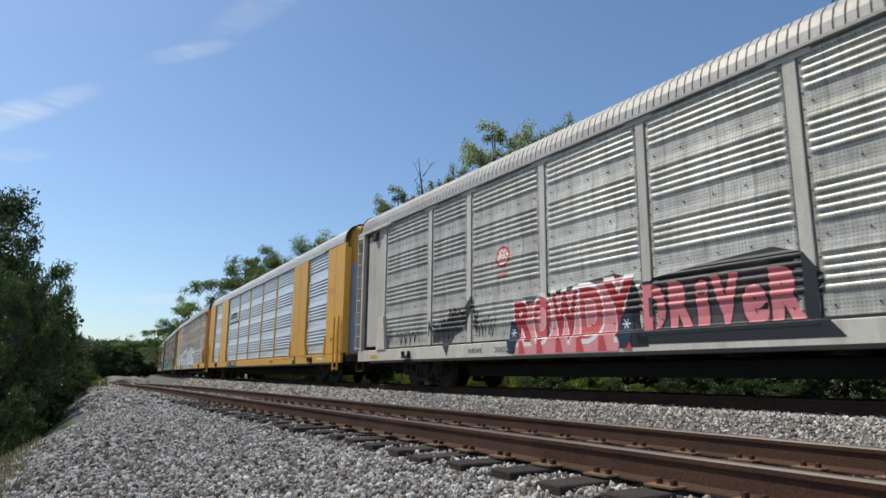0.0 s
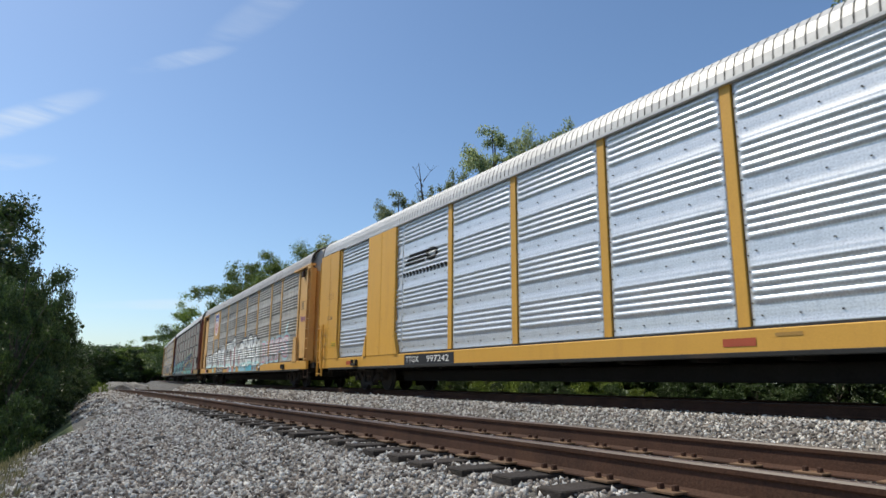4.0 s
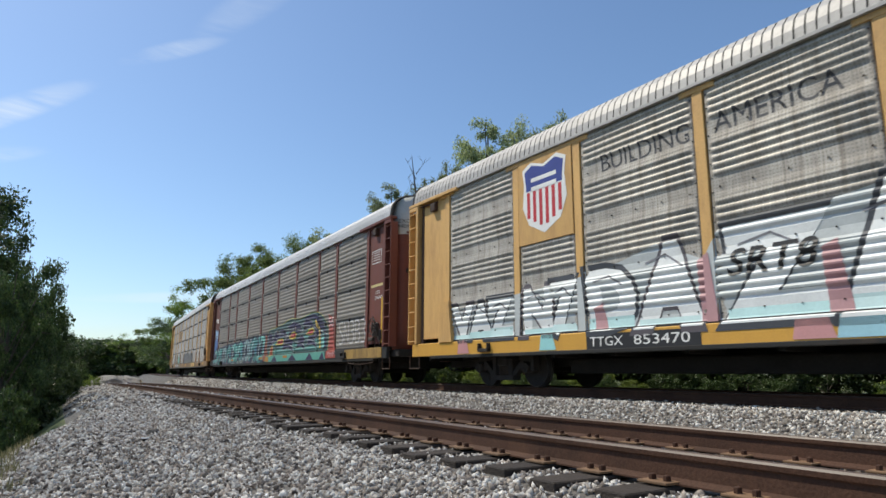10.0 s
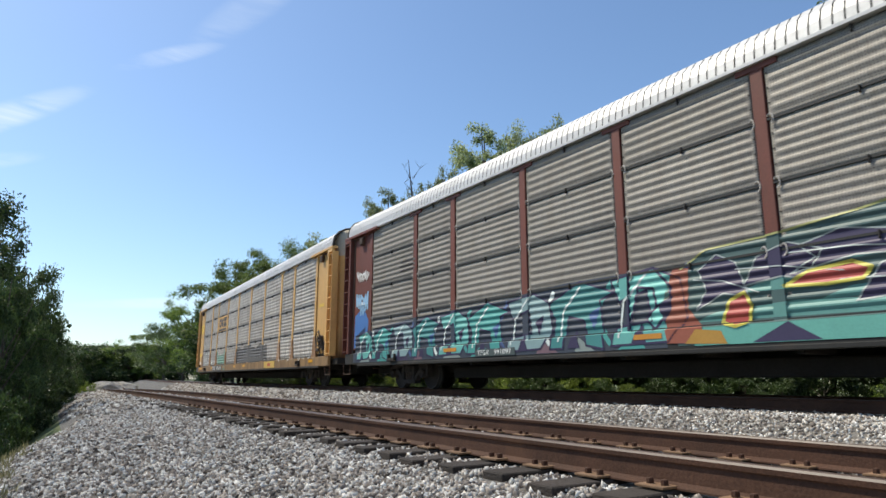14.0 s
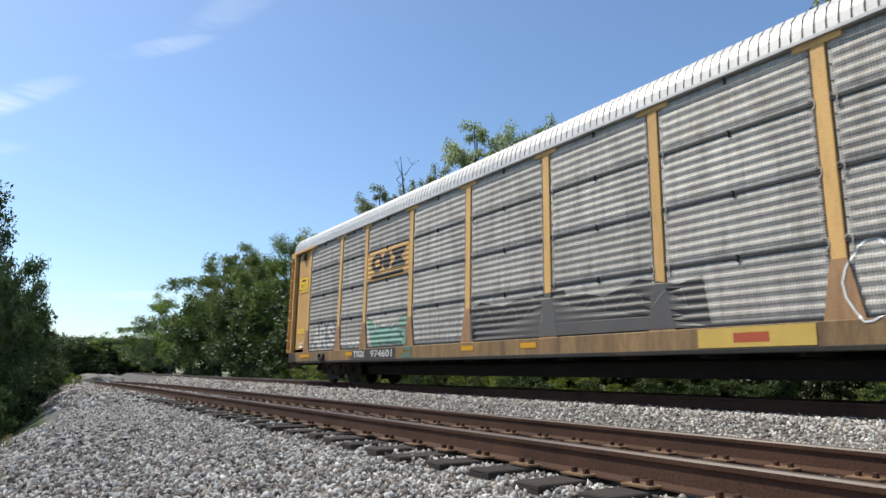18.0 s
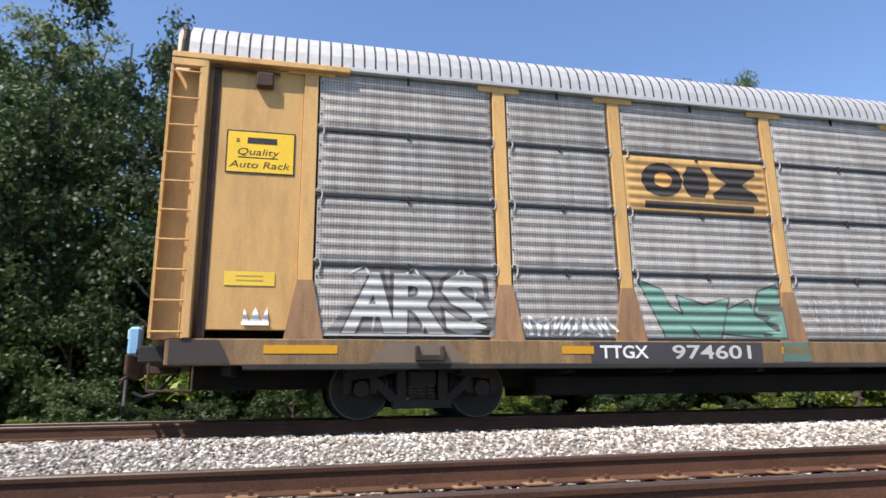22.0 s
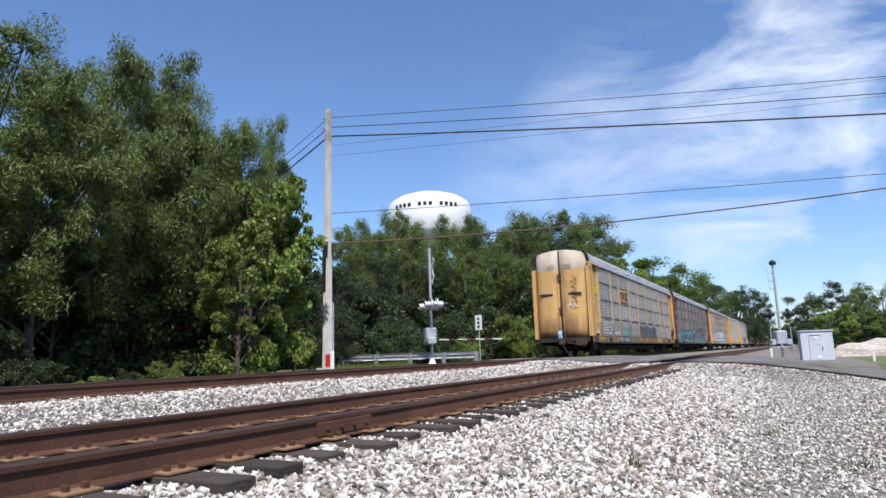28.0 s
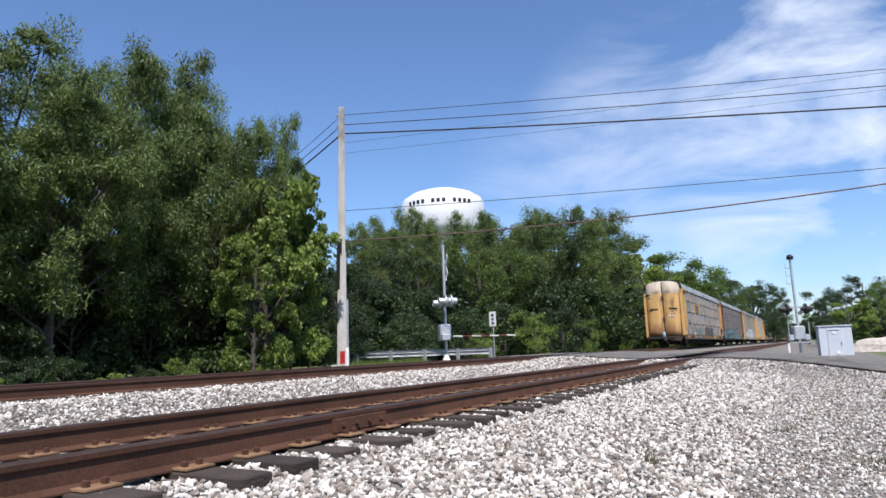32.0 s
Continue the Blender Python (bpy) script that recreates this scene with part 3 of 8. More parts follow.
ROOF = [(-1.62, 5.05), (-1.6, 5.24), (-1.54, 5.42), (-1.4, 5.58), (-1.15, 5.7), (-0.6, 5.8), (0, 5.84)]
ROOF = ROOF + [(-x, z) for x, z in reversed(ROOF[:-1])]


def roof_z(x):
    for (a, za), (b, zb) in zip(ROOF, ROOF[1:]):
        if a <= x <= b:
            return za + (zb - za) * (x - a) / (b - a)
    return EAVE


def roof_part(mat, parent, label):
    bm = bmesh.new()
    pitch = 0.165
    rows = []
    n = int((2 * HALF - 0.2) / pitch)
    for i in range(n + 1):
        y0 = -HALF + 0.1 + i * pitch
        for dy, lift in ((0.0, -0.006), (0.004, 0.004), (0.14, 0.006), (0.144, -0.006)):
            if i == n and dy:
                continue
            row = []
            for x, z in ROOF:
                nrm = Vector((x * 0.5, 0, 1)).normalized() if abs(x) < 1.5 else Vector((math.copysign(0.8, x), 0, 0.5)).normalized()
                row.append(bm.verts.new((x + nrm.x * lift, y0 + dy, z + nrm.z * lift)))
            rows.append(row)
    # groove faces take the painted shade, the flats keep the roof colour
    for k, (a, b) in enumerate(zip(rows, rows[1:])):
        for i in range(len(ROOF) - 1):
            bm.faces.new((a[i], a[i + 1], b[i + 1], b[i])).material_index = 0 if k % 4 == 1 else 1
    return part("roof", bm, [mat, M_SEAM], parent, label)


def end_door(sign, leaf, mats, parent, label, split=4.62):
    """One curved leaf of the double end doors; sign: which end, leaf: -1 on the camera's side."""
    bm = bmesh.new()
    plan = [(0.025, 13.88), (0.5, 13.87), (0.95, 13.83), (1.2, 13.76), (1.38, 13.62), (1.46, 13.42), (1.47, 13.2)]
    rows = []
    for u, y in plan:
        x = leaf * u
        zt = roof_z(min(1.6, u)) - 0.03
        rows.append([bm.verts.new((x, sign * y, z)) for z in (0.98, 1.45 + 0.05 * math.sin(u * 7 + sign), 3.4, split, split + 0.01, zt)])
    for a, b in zip(rows, rows[1:]):
        for i in range(5):
            f = bm.faces.new((a[i], b[i], b[i + 1], a[i + 1]))
            f.material_index, f.smooth = (1 if i >= 3 else 2 if i == 0 and len(mats) > 2 else 0), True
    inner = [[bm.verts.new((v.co.x * 0.97, v.co.y - sign * 0.06, v.co.z)) for v in (r[0], r[-1])] for r in rows]
    for a, b, p, q in zip(rows, rows[1:], inner, inner[1:]):
        bm.faces.new((a[-1], b[-1], q[1], p[1])).material_index = 1
        bm.faces.new((a[0], b[0], q[0], p[0]))
    bm.faces.new([*rows[0], inner[0][1], inner[0][0]])
    bmesh.ops.recalc_face_normals(bm, faces=bm.faces)
    door = part("end_door", bm, mats, parent, label)
    for z in (4.25, 2.45):
        bm = bmesh.new()
        box(bm, leaf * 0.06 - 0.05, leaf * 0.06 + 0.05, sign * 13.91 - 0.03, sign * 13.91 + 0.03, z - 0.2, z + 0.2, 0.01)
        part("lock_plate", bm, M_RUSTPART, door)
    bm = bmesh.new()
    rod(bm, (leaf * 0.13, sign * 13.92, 1.0), (leaf * 0.13, sign * 13.92, 4.4), 0.02, seg=6)
    part("lock_rod", bm, mats[0], door)
    bm = bmesh.new()
    box(bm, leaf * 0.8 - 0.36, leaf * 0.8 + 0.36, sign * 13.85 - 0.03, sign * 13.85 + 0.03, 3.3, 3.42, 0.01)
    part("door_slot", bm, M_BLACK, door, "dark slotted opening")
    bm = bmesh.new()
    for a, b in (((0.25, 4.85), (0.25, 5.0)), ((0.25, 5.0), (0.65, 5.0)), ((0.65, 5.0), (0.65, 4.85)), ((0.65, 4.85), (0.25, 4.85))):
        rod(bm, (leaf * a[0], sign * 13.92, a[1]), (leaf * b[0], sign * 13.92, b[1]), 0.013, seg=6)
    part("grab_iron", bm, mats[0], door)
    return door


DOOR_PLAN = ((1.38, 13.62), (1.2, 13.76), (0.95, 13.83), (0.5, 13.87), (0.025, 13.88))


def hand_brake(car, y, label):
    """Brake wheel on a gear box with a lever, a chain and a bracket, on the end panel."""
    bm = bmesh.new()
    box(bm, -1.63, -1.54, y - 0.2, y + 0.2, 1.4, 1.85, 0.04)
    box(bm, -1.62, -1.54, y + 0.15, y + 0.5, 1.28, 1.4, 0.02)
    box(bm, -1.6, -1.54, y - 0.42, y - 0.2, 1.3, 1.62, 0.03)
    for k in range(16):
        a, b = k * math.pi / 8, (k + 1) * math.pi / 8
        rod(bm, (-1.7, y + 0.26 * math.cos(a), 1.72 + 0.26 * math.sin(a)), (-1.7, y + 0.26 * math.cos(b), 1.72 + 0.26 * math.sin(b)), 0.016, seg=6)
    for k in range(4):
        a = k * math.pi / 4 + 0.3
        rod(bm, (-1.7, y - 0.25 * math.cos(a), 1.72 - 0.25 * math.sin(a)), (-1.7, y + 0.25 * math.cos(a), 1.72 + 0.25 * math.sin(a)), 0.011, seg=5)
    rod(bm, (-1.72, y, 1.72), (-1.58, y, 1.72), 0.05, seg=10)
    rod(bm, (-1.64, y + 0.1, 2.05), (-1.64, y - 0.35, 1.3), 0.02, seg=6)
    rod(bm, (-1.62, y - 0.3, 1.6), (-1.62, y - 0.42, 1.1), 0.016, seg=6)
    for k in range(8):
        rod(bm, (-1.6, y + 0.02 * math.sin(k), 1.4 - 0.08 * k), (-1.6, y + 0.02 * math.sin(k + 1), 1.33 - 0.08 * k), 0.018, seg=5)
    return part("hand_brake", bm, M_BRAKE, car, label)


def door_words(car, sign, lines, start, size):
    """Stencilled words that follow the curve of the end door; lines of (words, height)."""
    for words, z in lines:
        bm = bmesh.new()
        for t in glyph_mesh(words):
            vs = []
            for u, v in t:
                x = start - u * size
                for (xa, ya), (xb, yb) in zip(DOOR_PLAN, DOOR_PLAN[1:]):
                    if xb <= x <= xa:
                        y = ya + (yb - ya) * (xa - x) / (xa - xb)
                vs.append(bm.verts.new((-x - 0.006, sign * (y + 0.006), z + v * size)))
            bm.faces.new(vs)
        part("lettering", bm, ink(*BLACKINK), car, "dark stencilled words on the end door")


def bar_between(bm, a, b, w, x0=-1.12, x1=-0.98):
    """A flat cast bar from a to b (y, z), w deep, between two planes of x."""
    d = Vector((b[0] - a[0], b[1] - a[1])).normalized()
    n = Vector((-d.y, d.x)) * w / 2
    pts = [(a[0] + n.x, a[1] + n.y), (a[0] - n.x, a[1] - n.y), (b[0] - n.x, b[1] - n.y), (b[0] + n.x, b[1] + n.y)]
    lo, hi = [bm.verts.new((x0, y, z)) for y, z in pts], [bm.verts.new((x1, y, z)) for y, z in pts]
    fs = [bm.faces.new(lo), bm.faces.new(list(reversed(hi)))]
    fs += [bm.faces.new((lo[i], lo[(i + 1) % 4], hi[(i + 1) % 4], hi[i])) for i in range(4)]
    bmesh.ops.recalc_face_normals(bm, faces=fs)


def side_frame_mesh():
    """Cast side frame: arched top chord, dropped bottom chord, columns round the spring opening, open windows, jaws over the bearings."""
    bm = bmesh.new()
    for s in (-1, 1):
        bar_between(bm, (s * 1.1, 0.6), (s * 0.62, 0.66), 0.13, -1.13, -0.96)
        bar_between(bm, (s * 0.66, 0.65), (s * 0.3, 0.74), 0.13, -1.125, -0.965)
        bar_between(bm, (s * 0.72, 0.56), (s * 0.34, 0.23), 0.12, -1.12, -0.97)
        bar_between(bm, (s * 0.3, 0.76), (s * 0.3, 0.2), 0.13, -1.14, -0.95)
        bar_between(bm, (s * 1.06, 0.62), (s * 1.06, 0.36), 0.1, -1.125, -0.965)
        bar_between(bm, (s * 0.7, 0.6), (s * 0.7, 0.36), 0.1, -1.118, -0.972)
    bar_between(bm, (-0.34, 0.745), (0.34, 0.745), 0.12, -1.135, -0.955)
    bar_between(bm, (-0.42, 0.2), (0.42, 0.2), 0.11, -1.16, -0.93)
    me = bpy.data.meshes.new("side_frame")
    bm.to_mesh(me)
    bm.free()
    me.materials.append(M_TRUCK)
    return me


def simple_mesh(name, mats, build):
    bm = bmesh.new()
    build(bm)
    me = bpy.data.meshes.new(name)
    bm.to_mesh(me)
    bm.free()
    for m in mats:
        me.materials.append(m)
    return me


def wheelset_build(bm):
    for s in (-1, 1):
        rod(bm, (s * 0.72, 0, 0), (s * 0.755, 0, 0), 0.45, seg=28)
        rod(bm, (s * 0.755, 0, 0), (s * 0.86, 0, 0), 0.425, 0.42, seg=28, mi=1)
        rod(bm, (s * 0.862, 0, 0), (s * 0.868, 0, 0), 0.405, seg=28)
        rod(bm, (s * 0.87, 0, 0), (s * 0.9, 0, 0), 0.13, seg=12)
        for k in range(6):
            a = k * math.pi / 3
            box(bm, s * 0.869, s * 0.875, math.cos(a) * 0.25 - 0.03, math.cos(a) * 0.25 + 0.03, math.sin(a) * 0.25 - 0.03, math.sin(a) * 0.25 + 0.03)
    rod(bm, (-0.9, 0, 0), (0.9, 0, 0), 0.085, seg=12)


def spring_build(bm):
    tube(bm, [(-1.02 + 0.06 * math.cos(a), 0.06 * math.sin(a), 0.25 + 0.043 * a / 6.283) for a in [k * 0.7854 for k in range(50)]], 0.016, 5)


def bearing_build(bm):
    rod(bm, (-1.19, 0, 0), (-1.0, 0, 0), 0.11, seg=14)
    for k in range(3):
        a = k * 2.1
        rod(bm, (-1.205, math.cos(a) * 0.06, math.sin(a) * 0.06), (-1.18, math.cos(a) * 0.06, math.sin(a) * 0.06), 0.018, seg=6)


FRAME_ME = side_frame_mesh()
WHEEL_ME = simple_mesh("wheelset", [M_TRUCK, M_TREAD], wheelset_build)
SPRING_ME = simple_mesh("spring", [M_BRAKE], spring_build)
BEARING_ME = simple_mesh("bearing_cap", [M_TRUCK], bearing_build)
BOLSTER_ME = simple_mesh("truck", [M_TRUCK], lambda bm: (box(bm, -1.15, 1.15, -0.2, 0.2, 0.46, 0.68, 0.03), box(bm, -0.5, 0.5, -0.85, 0.85, 0.3, 0.38, 0.02)))
SHOE_ME = simple_mesh("brake_shoe", [M_RUSTPART], lambda bm: box(bm, -0.86, -0.76, -0.03, 0.03, 0.26, 0.56, 0.01))
WHEELS = []


def add_truck(car, y):
    truck = shared("truck", BOLSTER_ME, car, pose(0, y, 0), "dusty cast-steel four-wheel freight truck")
    shared("side_frame", FRAME_ME, truck, pose(0, 0, 0))
    shared("side_frame", FRAME_ME, truck, pose(0, 0, 0, 0, 0, 180))
    for dy in (-0.41, 0.41):
        shared("brake_shoe", SHOE_ME, truck, pose(0, dy, 0))
    for dy in (-0.13, 0.0, 0.13):
        shared("spring", SPRING_ME, truck, pose(-0.03, dy, 0))
    for dy in (-0.875, 0.875):
        shared("bearing_cap", BEARING_ME, truck, pose(0, dy, 0.42))
        w = shared("wheelset", WHEEL_ME, truck, pose(0, dy, 0.42))
        WHEELS.append((w, dy))


def ladder(bm, y0, y1, z0, z1, x=-1.6, step=0.44, r=0.012, stile=0.03):
    for y in (y0, y1):
        box(bm, x - 0.03, x + 0.03, y - stile, y + stile, z0, z1)
    n = int((z1 - z0) / step)
    for i in range(n + 1):
        rod(bm, (x - 0.025, y0, z0 + 0.08 + i * step), (x - 0.025, y1, z0 + 0.08 + i * step), r, seg=6)


def post_mesh(mats, flare, cap, width=0.2):
    bm = bmesh.new()
    box(bm, POST_X, -1.5, -width / 2, width / 2, SILL1, EAVE - 0.02, 0.008)
    if cap:
        box(bm, POST_X - 0.008, -1.5, -0.34, 0.34, EAVE - 0.14, EAVE - 0.045, 0.006)
    if flare:
        pts = [(-0.26, SILL1), (0.26, SILL1), (0.24, SILL1 + 0.1), (width / 2 + 0.005, SILL1 + 0.8), (-width / 2 - 0.005, SILL1 + 0.8), (-0.24, SILL1 + 0.1)]
        a = [bm.verts.new((FLARE_X, y, z)) for y, z in pts]
        b = [bm.verts.new((-1.5, y, z)) for y, z in pts]
        mi = len(mats) - 1
        bm.faces.new(a).material_index = mi
        for i in range(6):
            bm.faces.new((a[i], b[i], b[(i + 1) % 6], a[(i + 1) % 6])).material_index = mi
    bmesh.ops.recalc_face_normals(bm, faces=bm.faces)
    me = bpy.data.meshes.new("side_post")
    bm.to_mesh(me)
    bm.free()
    for m in mats:
        me.materials.append(m)
    return me


def clip_build(bm):
    box(bm, -1.605, -1.55, -0.012, 0.012, -0.075, 0.035, 0.004)
    rod(bm, (-1.61, 0, -0.05), (-1.58, 0, -0.05), 0.014, seg=8)


CLIP_ME = simple_mesh("panel_clip", [M_TRUCK], clip_build)


def loop_build(bm):
    """A bent strap that holds two sheets' corners to a post."""
    tube(bm, [(-1.585, 0.05 * math.cos(a), 0.085 * math.sin(a) - 0.01) for a in [0.6 + i * 0.5 for i in range(9)]], 0.013, 5)


M_STRAP = material("chalky_zinc_strap", (0.36, 0.33, 0.3), 0.7, var=0.3, scale=6, fine=40, second=(0.16, 0.08, 0.05), amount=0.4)
LOOP_ME = simple_mesh("corner_clip", [M_STRAP], loop_build)
BOLTS = {}


def bolt_mesh(width, zs, kind):
    """Dark bolt heads of one bay: up both edges, and along the flat bands of the wide-banded sheets."""
    key = (width, zs, kind)
    if key not in BOLTS:
        def build(bm):
            spots = []
            for y in (-width / 2 + 0.15, width / 2 - 0.15):
                spots += [(y, zs[0] + 0.12 + k * 0.24) for k in range(16) if zs[0] + 0.12 + k * 0.24 < zs[-1] - 0.05]
            if kind == "band":
                step = (zs[-1] - zs[0]) / 4
                for g in range(4):
                    z = zs[0] + g * step + 0.17
                    n = max(2, round((width - 0.5) / 0.62))
                    spots += [(-width / 2 + 0.28 + (width - 0.56) * k / n, z) for k in range(n + 1)]
            for y, z in spots:
                box(bm, FACE - 0.01, FACE + 0.01, y - 0.01, y + 0.01, z - 0.01, z + 0.01)
        BOLTS[key] = simple_mesh("bolt_line", [M_TRUCK], build)
    return BOLTS[key]


def autorack(label, frame, panel, roof, sill, kind="band", flare=True, tiers=(), door=None, cap=None, split=4.62, detail=True, tall_caps=True):
    car = group_at("autorack_car")
    tagged(car, label, "freight car", group="cars of the passing train")
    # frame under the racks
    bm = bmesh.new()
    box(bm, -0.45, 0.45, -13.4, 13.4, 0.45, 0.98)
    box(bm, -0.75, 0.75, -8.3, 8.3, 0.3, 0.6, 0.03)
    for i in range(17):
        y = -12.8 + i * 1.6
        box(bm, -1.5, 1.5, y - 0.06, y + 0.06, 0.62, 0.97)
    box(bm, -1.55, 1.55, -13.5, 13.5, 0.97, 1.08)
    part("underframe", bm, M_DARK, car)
    for s in (-1, 1):
        bm = bmesh.new()
        xa, xb = sorted((s * (SIDE + 0.01), s * (SIDE - 0.1)))
        box(bm, xa, xb, -13.55, 13.55, SILL0 + 0.06, SILL1, 0.012)
        part("side_sill", bm, sill, car)
        bm = bmesh.new()
        box(bm, min(s * 1.642, s * 1.5), max(s * 1.642, s * 1.5), -12.6, 12.6, SILL0, SILL0 + 0.075, 0.01)
        part("sill_flange", bm, M_DARKSILL, car, "grimy lower flange of the sill")
        for y in (-10.15, 10.15):
            bm = bmesh.new()
            xa2, xb2 = sorted((s * 1.72, s * 1.5))
            box(bm, xa2, xb2, y - 0.2, y + 0.2, 0.78, 0.86, 0.01)
            box(bm, xa2, xb2, y - 0.2, y - 0.15, 0.8, 0.98, 0.01)
            box(bm, xa2, xb2, y + 0.15, y + 0.2, 0.8, 0.98, 0.01)
            part("jacking_pad", bm, M_TRUCK, car)
    # camera's side: posts and corrugated panels
    pm = post_mesh([frame, M_TANRUST] if flare else [frame], flare, tall_caps)
    for y in POSTS:
        shared("side_post", pm, car, pose(0, y, 0))
    zs = tiers or (SILL1 + 0.03, EAVE - 0.05)
    for a, b in zip(POSTS, POSTS[1:]):
        for z0, z1 in zip(zs, zs[1:]):
            gap = 0.012 if tiers else 0.0
            shared("side_panel", sheet_mesh(b - a - 0.245, z0 + gap, z1 - gap, kind, panel), car, pose(0, (a + b) / 2, 0))
        if tiers and detail:
            for z in zs[1:-1]:
                shared("panel_clip", CLIP_ME, car, pose(0, (a + b) / 2, z))
                for y in (a + 0.15, b - 0.15):
                    shared("corner_clip", LOOP_ME, car, pose(0, y, z))
            shared("panel_clip", CLIP_ME, car, pose(0, (a + b) / 2, zs[-1] - 0.04))
        if detail:
            tagged(shared("bolt_line", bolt_mesh(round(b - a, 3), tuple(zs), kind), car, pose(0, (a + b) / 2, 0)), kind="stuff")
    # dark lapped joints between the tiers
    for z in zs[1:-1]:
        bm = bmesh.new()
        box(bm, FACE - 0.024, -1.5, -11.85, 11.85, z - 0.018, z + 0.018)
        part("lap_joint", bm, M_BLACK, car)
    # Solid black bar in place of the shaded slot below the sheets.
    bm = bmesh.new()
    box(bm, FACE - 0.03, -1.5, -11.85, 11.85, SILL1, SILL1 + 0.045)
    part("bottom_slot", bm, M_BLACK, car)
    # near-black sheet standing in for shade behind the gaps, and the far side
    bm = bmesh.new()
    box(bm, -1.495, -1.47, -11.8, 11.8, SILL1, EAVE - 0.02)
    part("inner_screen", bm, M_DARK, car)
    bm = bmesh.new()
    box(bm, 1.5, 1.6, -13.2, 13.2, SILL1, EAVE - 0.02, 0.01)
    for y in POSTS:
        box(bm, 1.59, 1.64, y - 0.1, y + 0.1, SILL1, EAVE - 0.03)
    part("far_side", bm, panel, car)
    bm = bmesh.new()
    for s in (-1, 1):
        xa, xb = sorted((s * (SIDE + 0.025), s * (SIDE - 0.14)))
        box(bm, xa, xb, -11.4, 11.4, EAVE - 0.045, EAVE + 0.02, 0.006)
    part("top_rail", bm, roof, car)
    roof_part(roof, car, "ribbed sheet-metal roof")
    for s in (-1, 1):
        bm = bmesh.new()
        box(bm, -0.035, 0.035, *sorted((s * 13.84, s * 13.892)), 1.0, 5.72)
        part("centre_seal", bm, M_BLACK, car)
        for leaf in (-1, 1):
            end_door(s, leaf, door or [frame, frame], car, "curved sheet-steel end door", split)
        # end bay: door panel, dark slots, corner post, ladder and top beam
        ya, yb = sorted((s * 11.95, s * 13.15))
        bm = bmesh.new()
        box(bm, -1.54, -1.48, ya, yb, SILL1 + 0.12, EAVE - 0.1, 0.01)
        part("end_panel", bm, frame, car)
        bm = bmesh.new()
        ya, yb = sorted((s * 13.1, s * 13.2))
        box(bm, -1.56, -1.46, ya, yb, SILL1, EAVE - 0.08, 0.01)
        part("door_jamb", bm, M_RUSTPART, car, "dark slotted jamb beside the ladder")
        bm = bmesh.new()
        box(bm, -1.665, -1.46, *sorted((s * 13.26, s * 13.36)), SILL1, EAVE - 0.08, 0.012)
        part("corner_post", bm, frame, car)
        bm = bmesh.new()
        box(bm, 1.46, 1.64, *sorted((s * 13.3, s * HALF)), SILL1 - 0.1, EAVE - 0.25, 0.015)
        part("corner_post", bm, frame, car)
        # black seal between roof and end doors
        bm = bmesh.new()
        for p, q in zip(ROOF, ROOF[1:]):
            rod(bm, (p[0] * 0.985, s * (13.66 + 0.05 * math.sin(p[0] * 9)), p[1] + 0.01), (q[0] * 0.985, s * (13.66 + 0.05 * math.sin(q[0] * 9)), q[1] + 0.01), 0.045, seg=6)
        part("roof_seal", bm, M_BLACK, car)
        bm = bmesh.new()
        ya, yb = sorted((s * 11.3, s * HALF))
        box(bm, -1.68, -1.45, ya, yb, EAVE - 0.1, EAVE - 0.01, 0.01)
        box(bm, -1.67, -1.58, *sorted((s * 13.3, s * HALF)), EAVE - 0.22, EAVE - 0.1, 0.01)
        part("top_beam", bm, frame, car)
        bm = bmesh.new()
        box(bm, -1.66, -1.54, *sorted((s * 12.38, s * 12.62)), EAVE - 0.42, EAVE - 0.2, 0.02)
        rod(bm, (-1.6, s * 12.3, EAVE - 0.19), (-1.6, s * 13.2, EAVE - 0.15), 0.025, seg=6)
        part("roller_box", bm, M_RUSTPART, car)
        bm = bmesh.new()
        ladder(bm, s * 13.36, s * 13.74, SILL1, EAVE - 0.2, x=-1.63, step=0.4, r=0.014, stile=0.016)
        part("ladder", bm, frame, car)
        bm = bmesh.new()
        box(bm, -1.46, -1.42, *sorted((s * 13.24, s * 13.74)), SILL1, EAVE - 0.2, 0.006)
        box(bm, -1.66, -1.42, *sorted((s * 13.735, s * 13.76)), SILL1, EAVE - 0.2, 0.006)
        part("ladder_plate", bm, frame, car)
        bm = bmesh.new()
        for y in (13.2, 13.72):
            rod(bm, (-1.6, s * y, SILL0 + 0.1), (-1.6, s * y, 0.42), 0.014, seg=6)
        rod(bm, (-1.6, s * 13.2, 0.42), (-1.6, s * 13.72, 0.42), 0.014, seg=6)
        part("step_iron", bm, M_RUSTPART, car)
        bm = bmesh.new()
        box(bm, -1.4, 1.4, *sorted((s * 13.4, s * 13.9)), 0.78, 0.99, 0.015)
        part("end_sill", bm, M_DARKSILL, car)
        bm = bmesh.new()
        box(bm, -0.09, 0.09, *sorted((s * 13.6, s * 14.22)), 0.68, 0.86, 0.02)
        box(bm, -0.16, 0.12, *sorted((s * 14.1, s * 14.32)), 0.62, 0.92, 0.04)
        part("coupler", bm, M_RUSTPART, car)
        bm = bmesh.new()
        pts = [Vector((0.35, s * (13.7 + 0.15 * i), 0.72 - 0.36 * math.sin(i / 4 * 2.2))) for i in range(5)]
        tube(bm, pts, 0.024)
        part("brake_hose", bm, M_BLACK, car)
        add_truck(car, s * 10.15)
    return car

# ---- paint on the cars: lettering and graffiti that follow the sheet's ribs ----
GLYPHS = {}


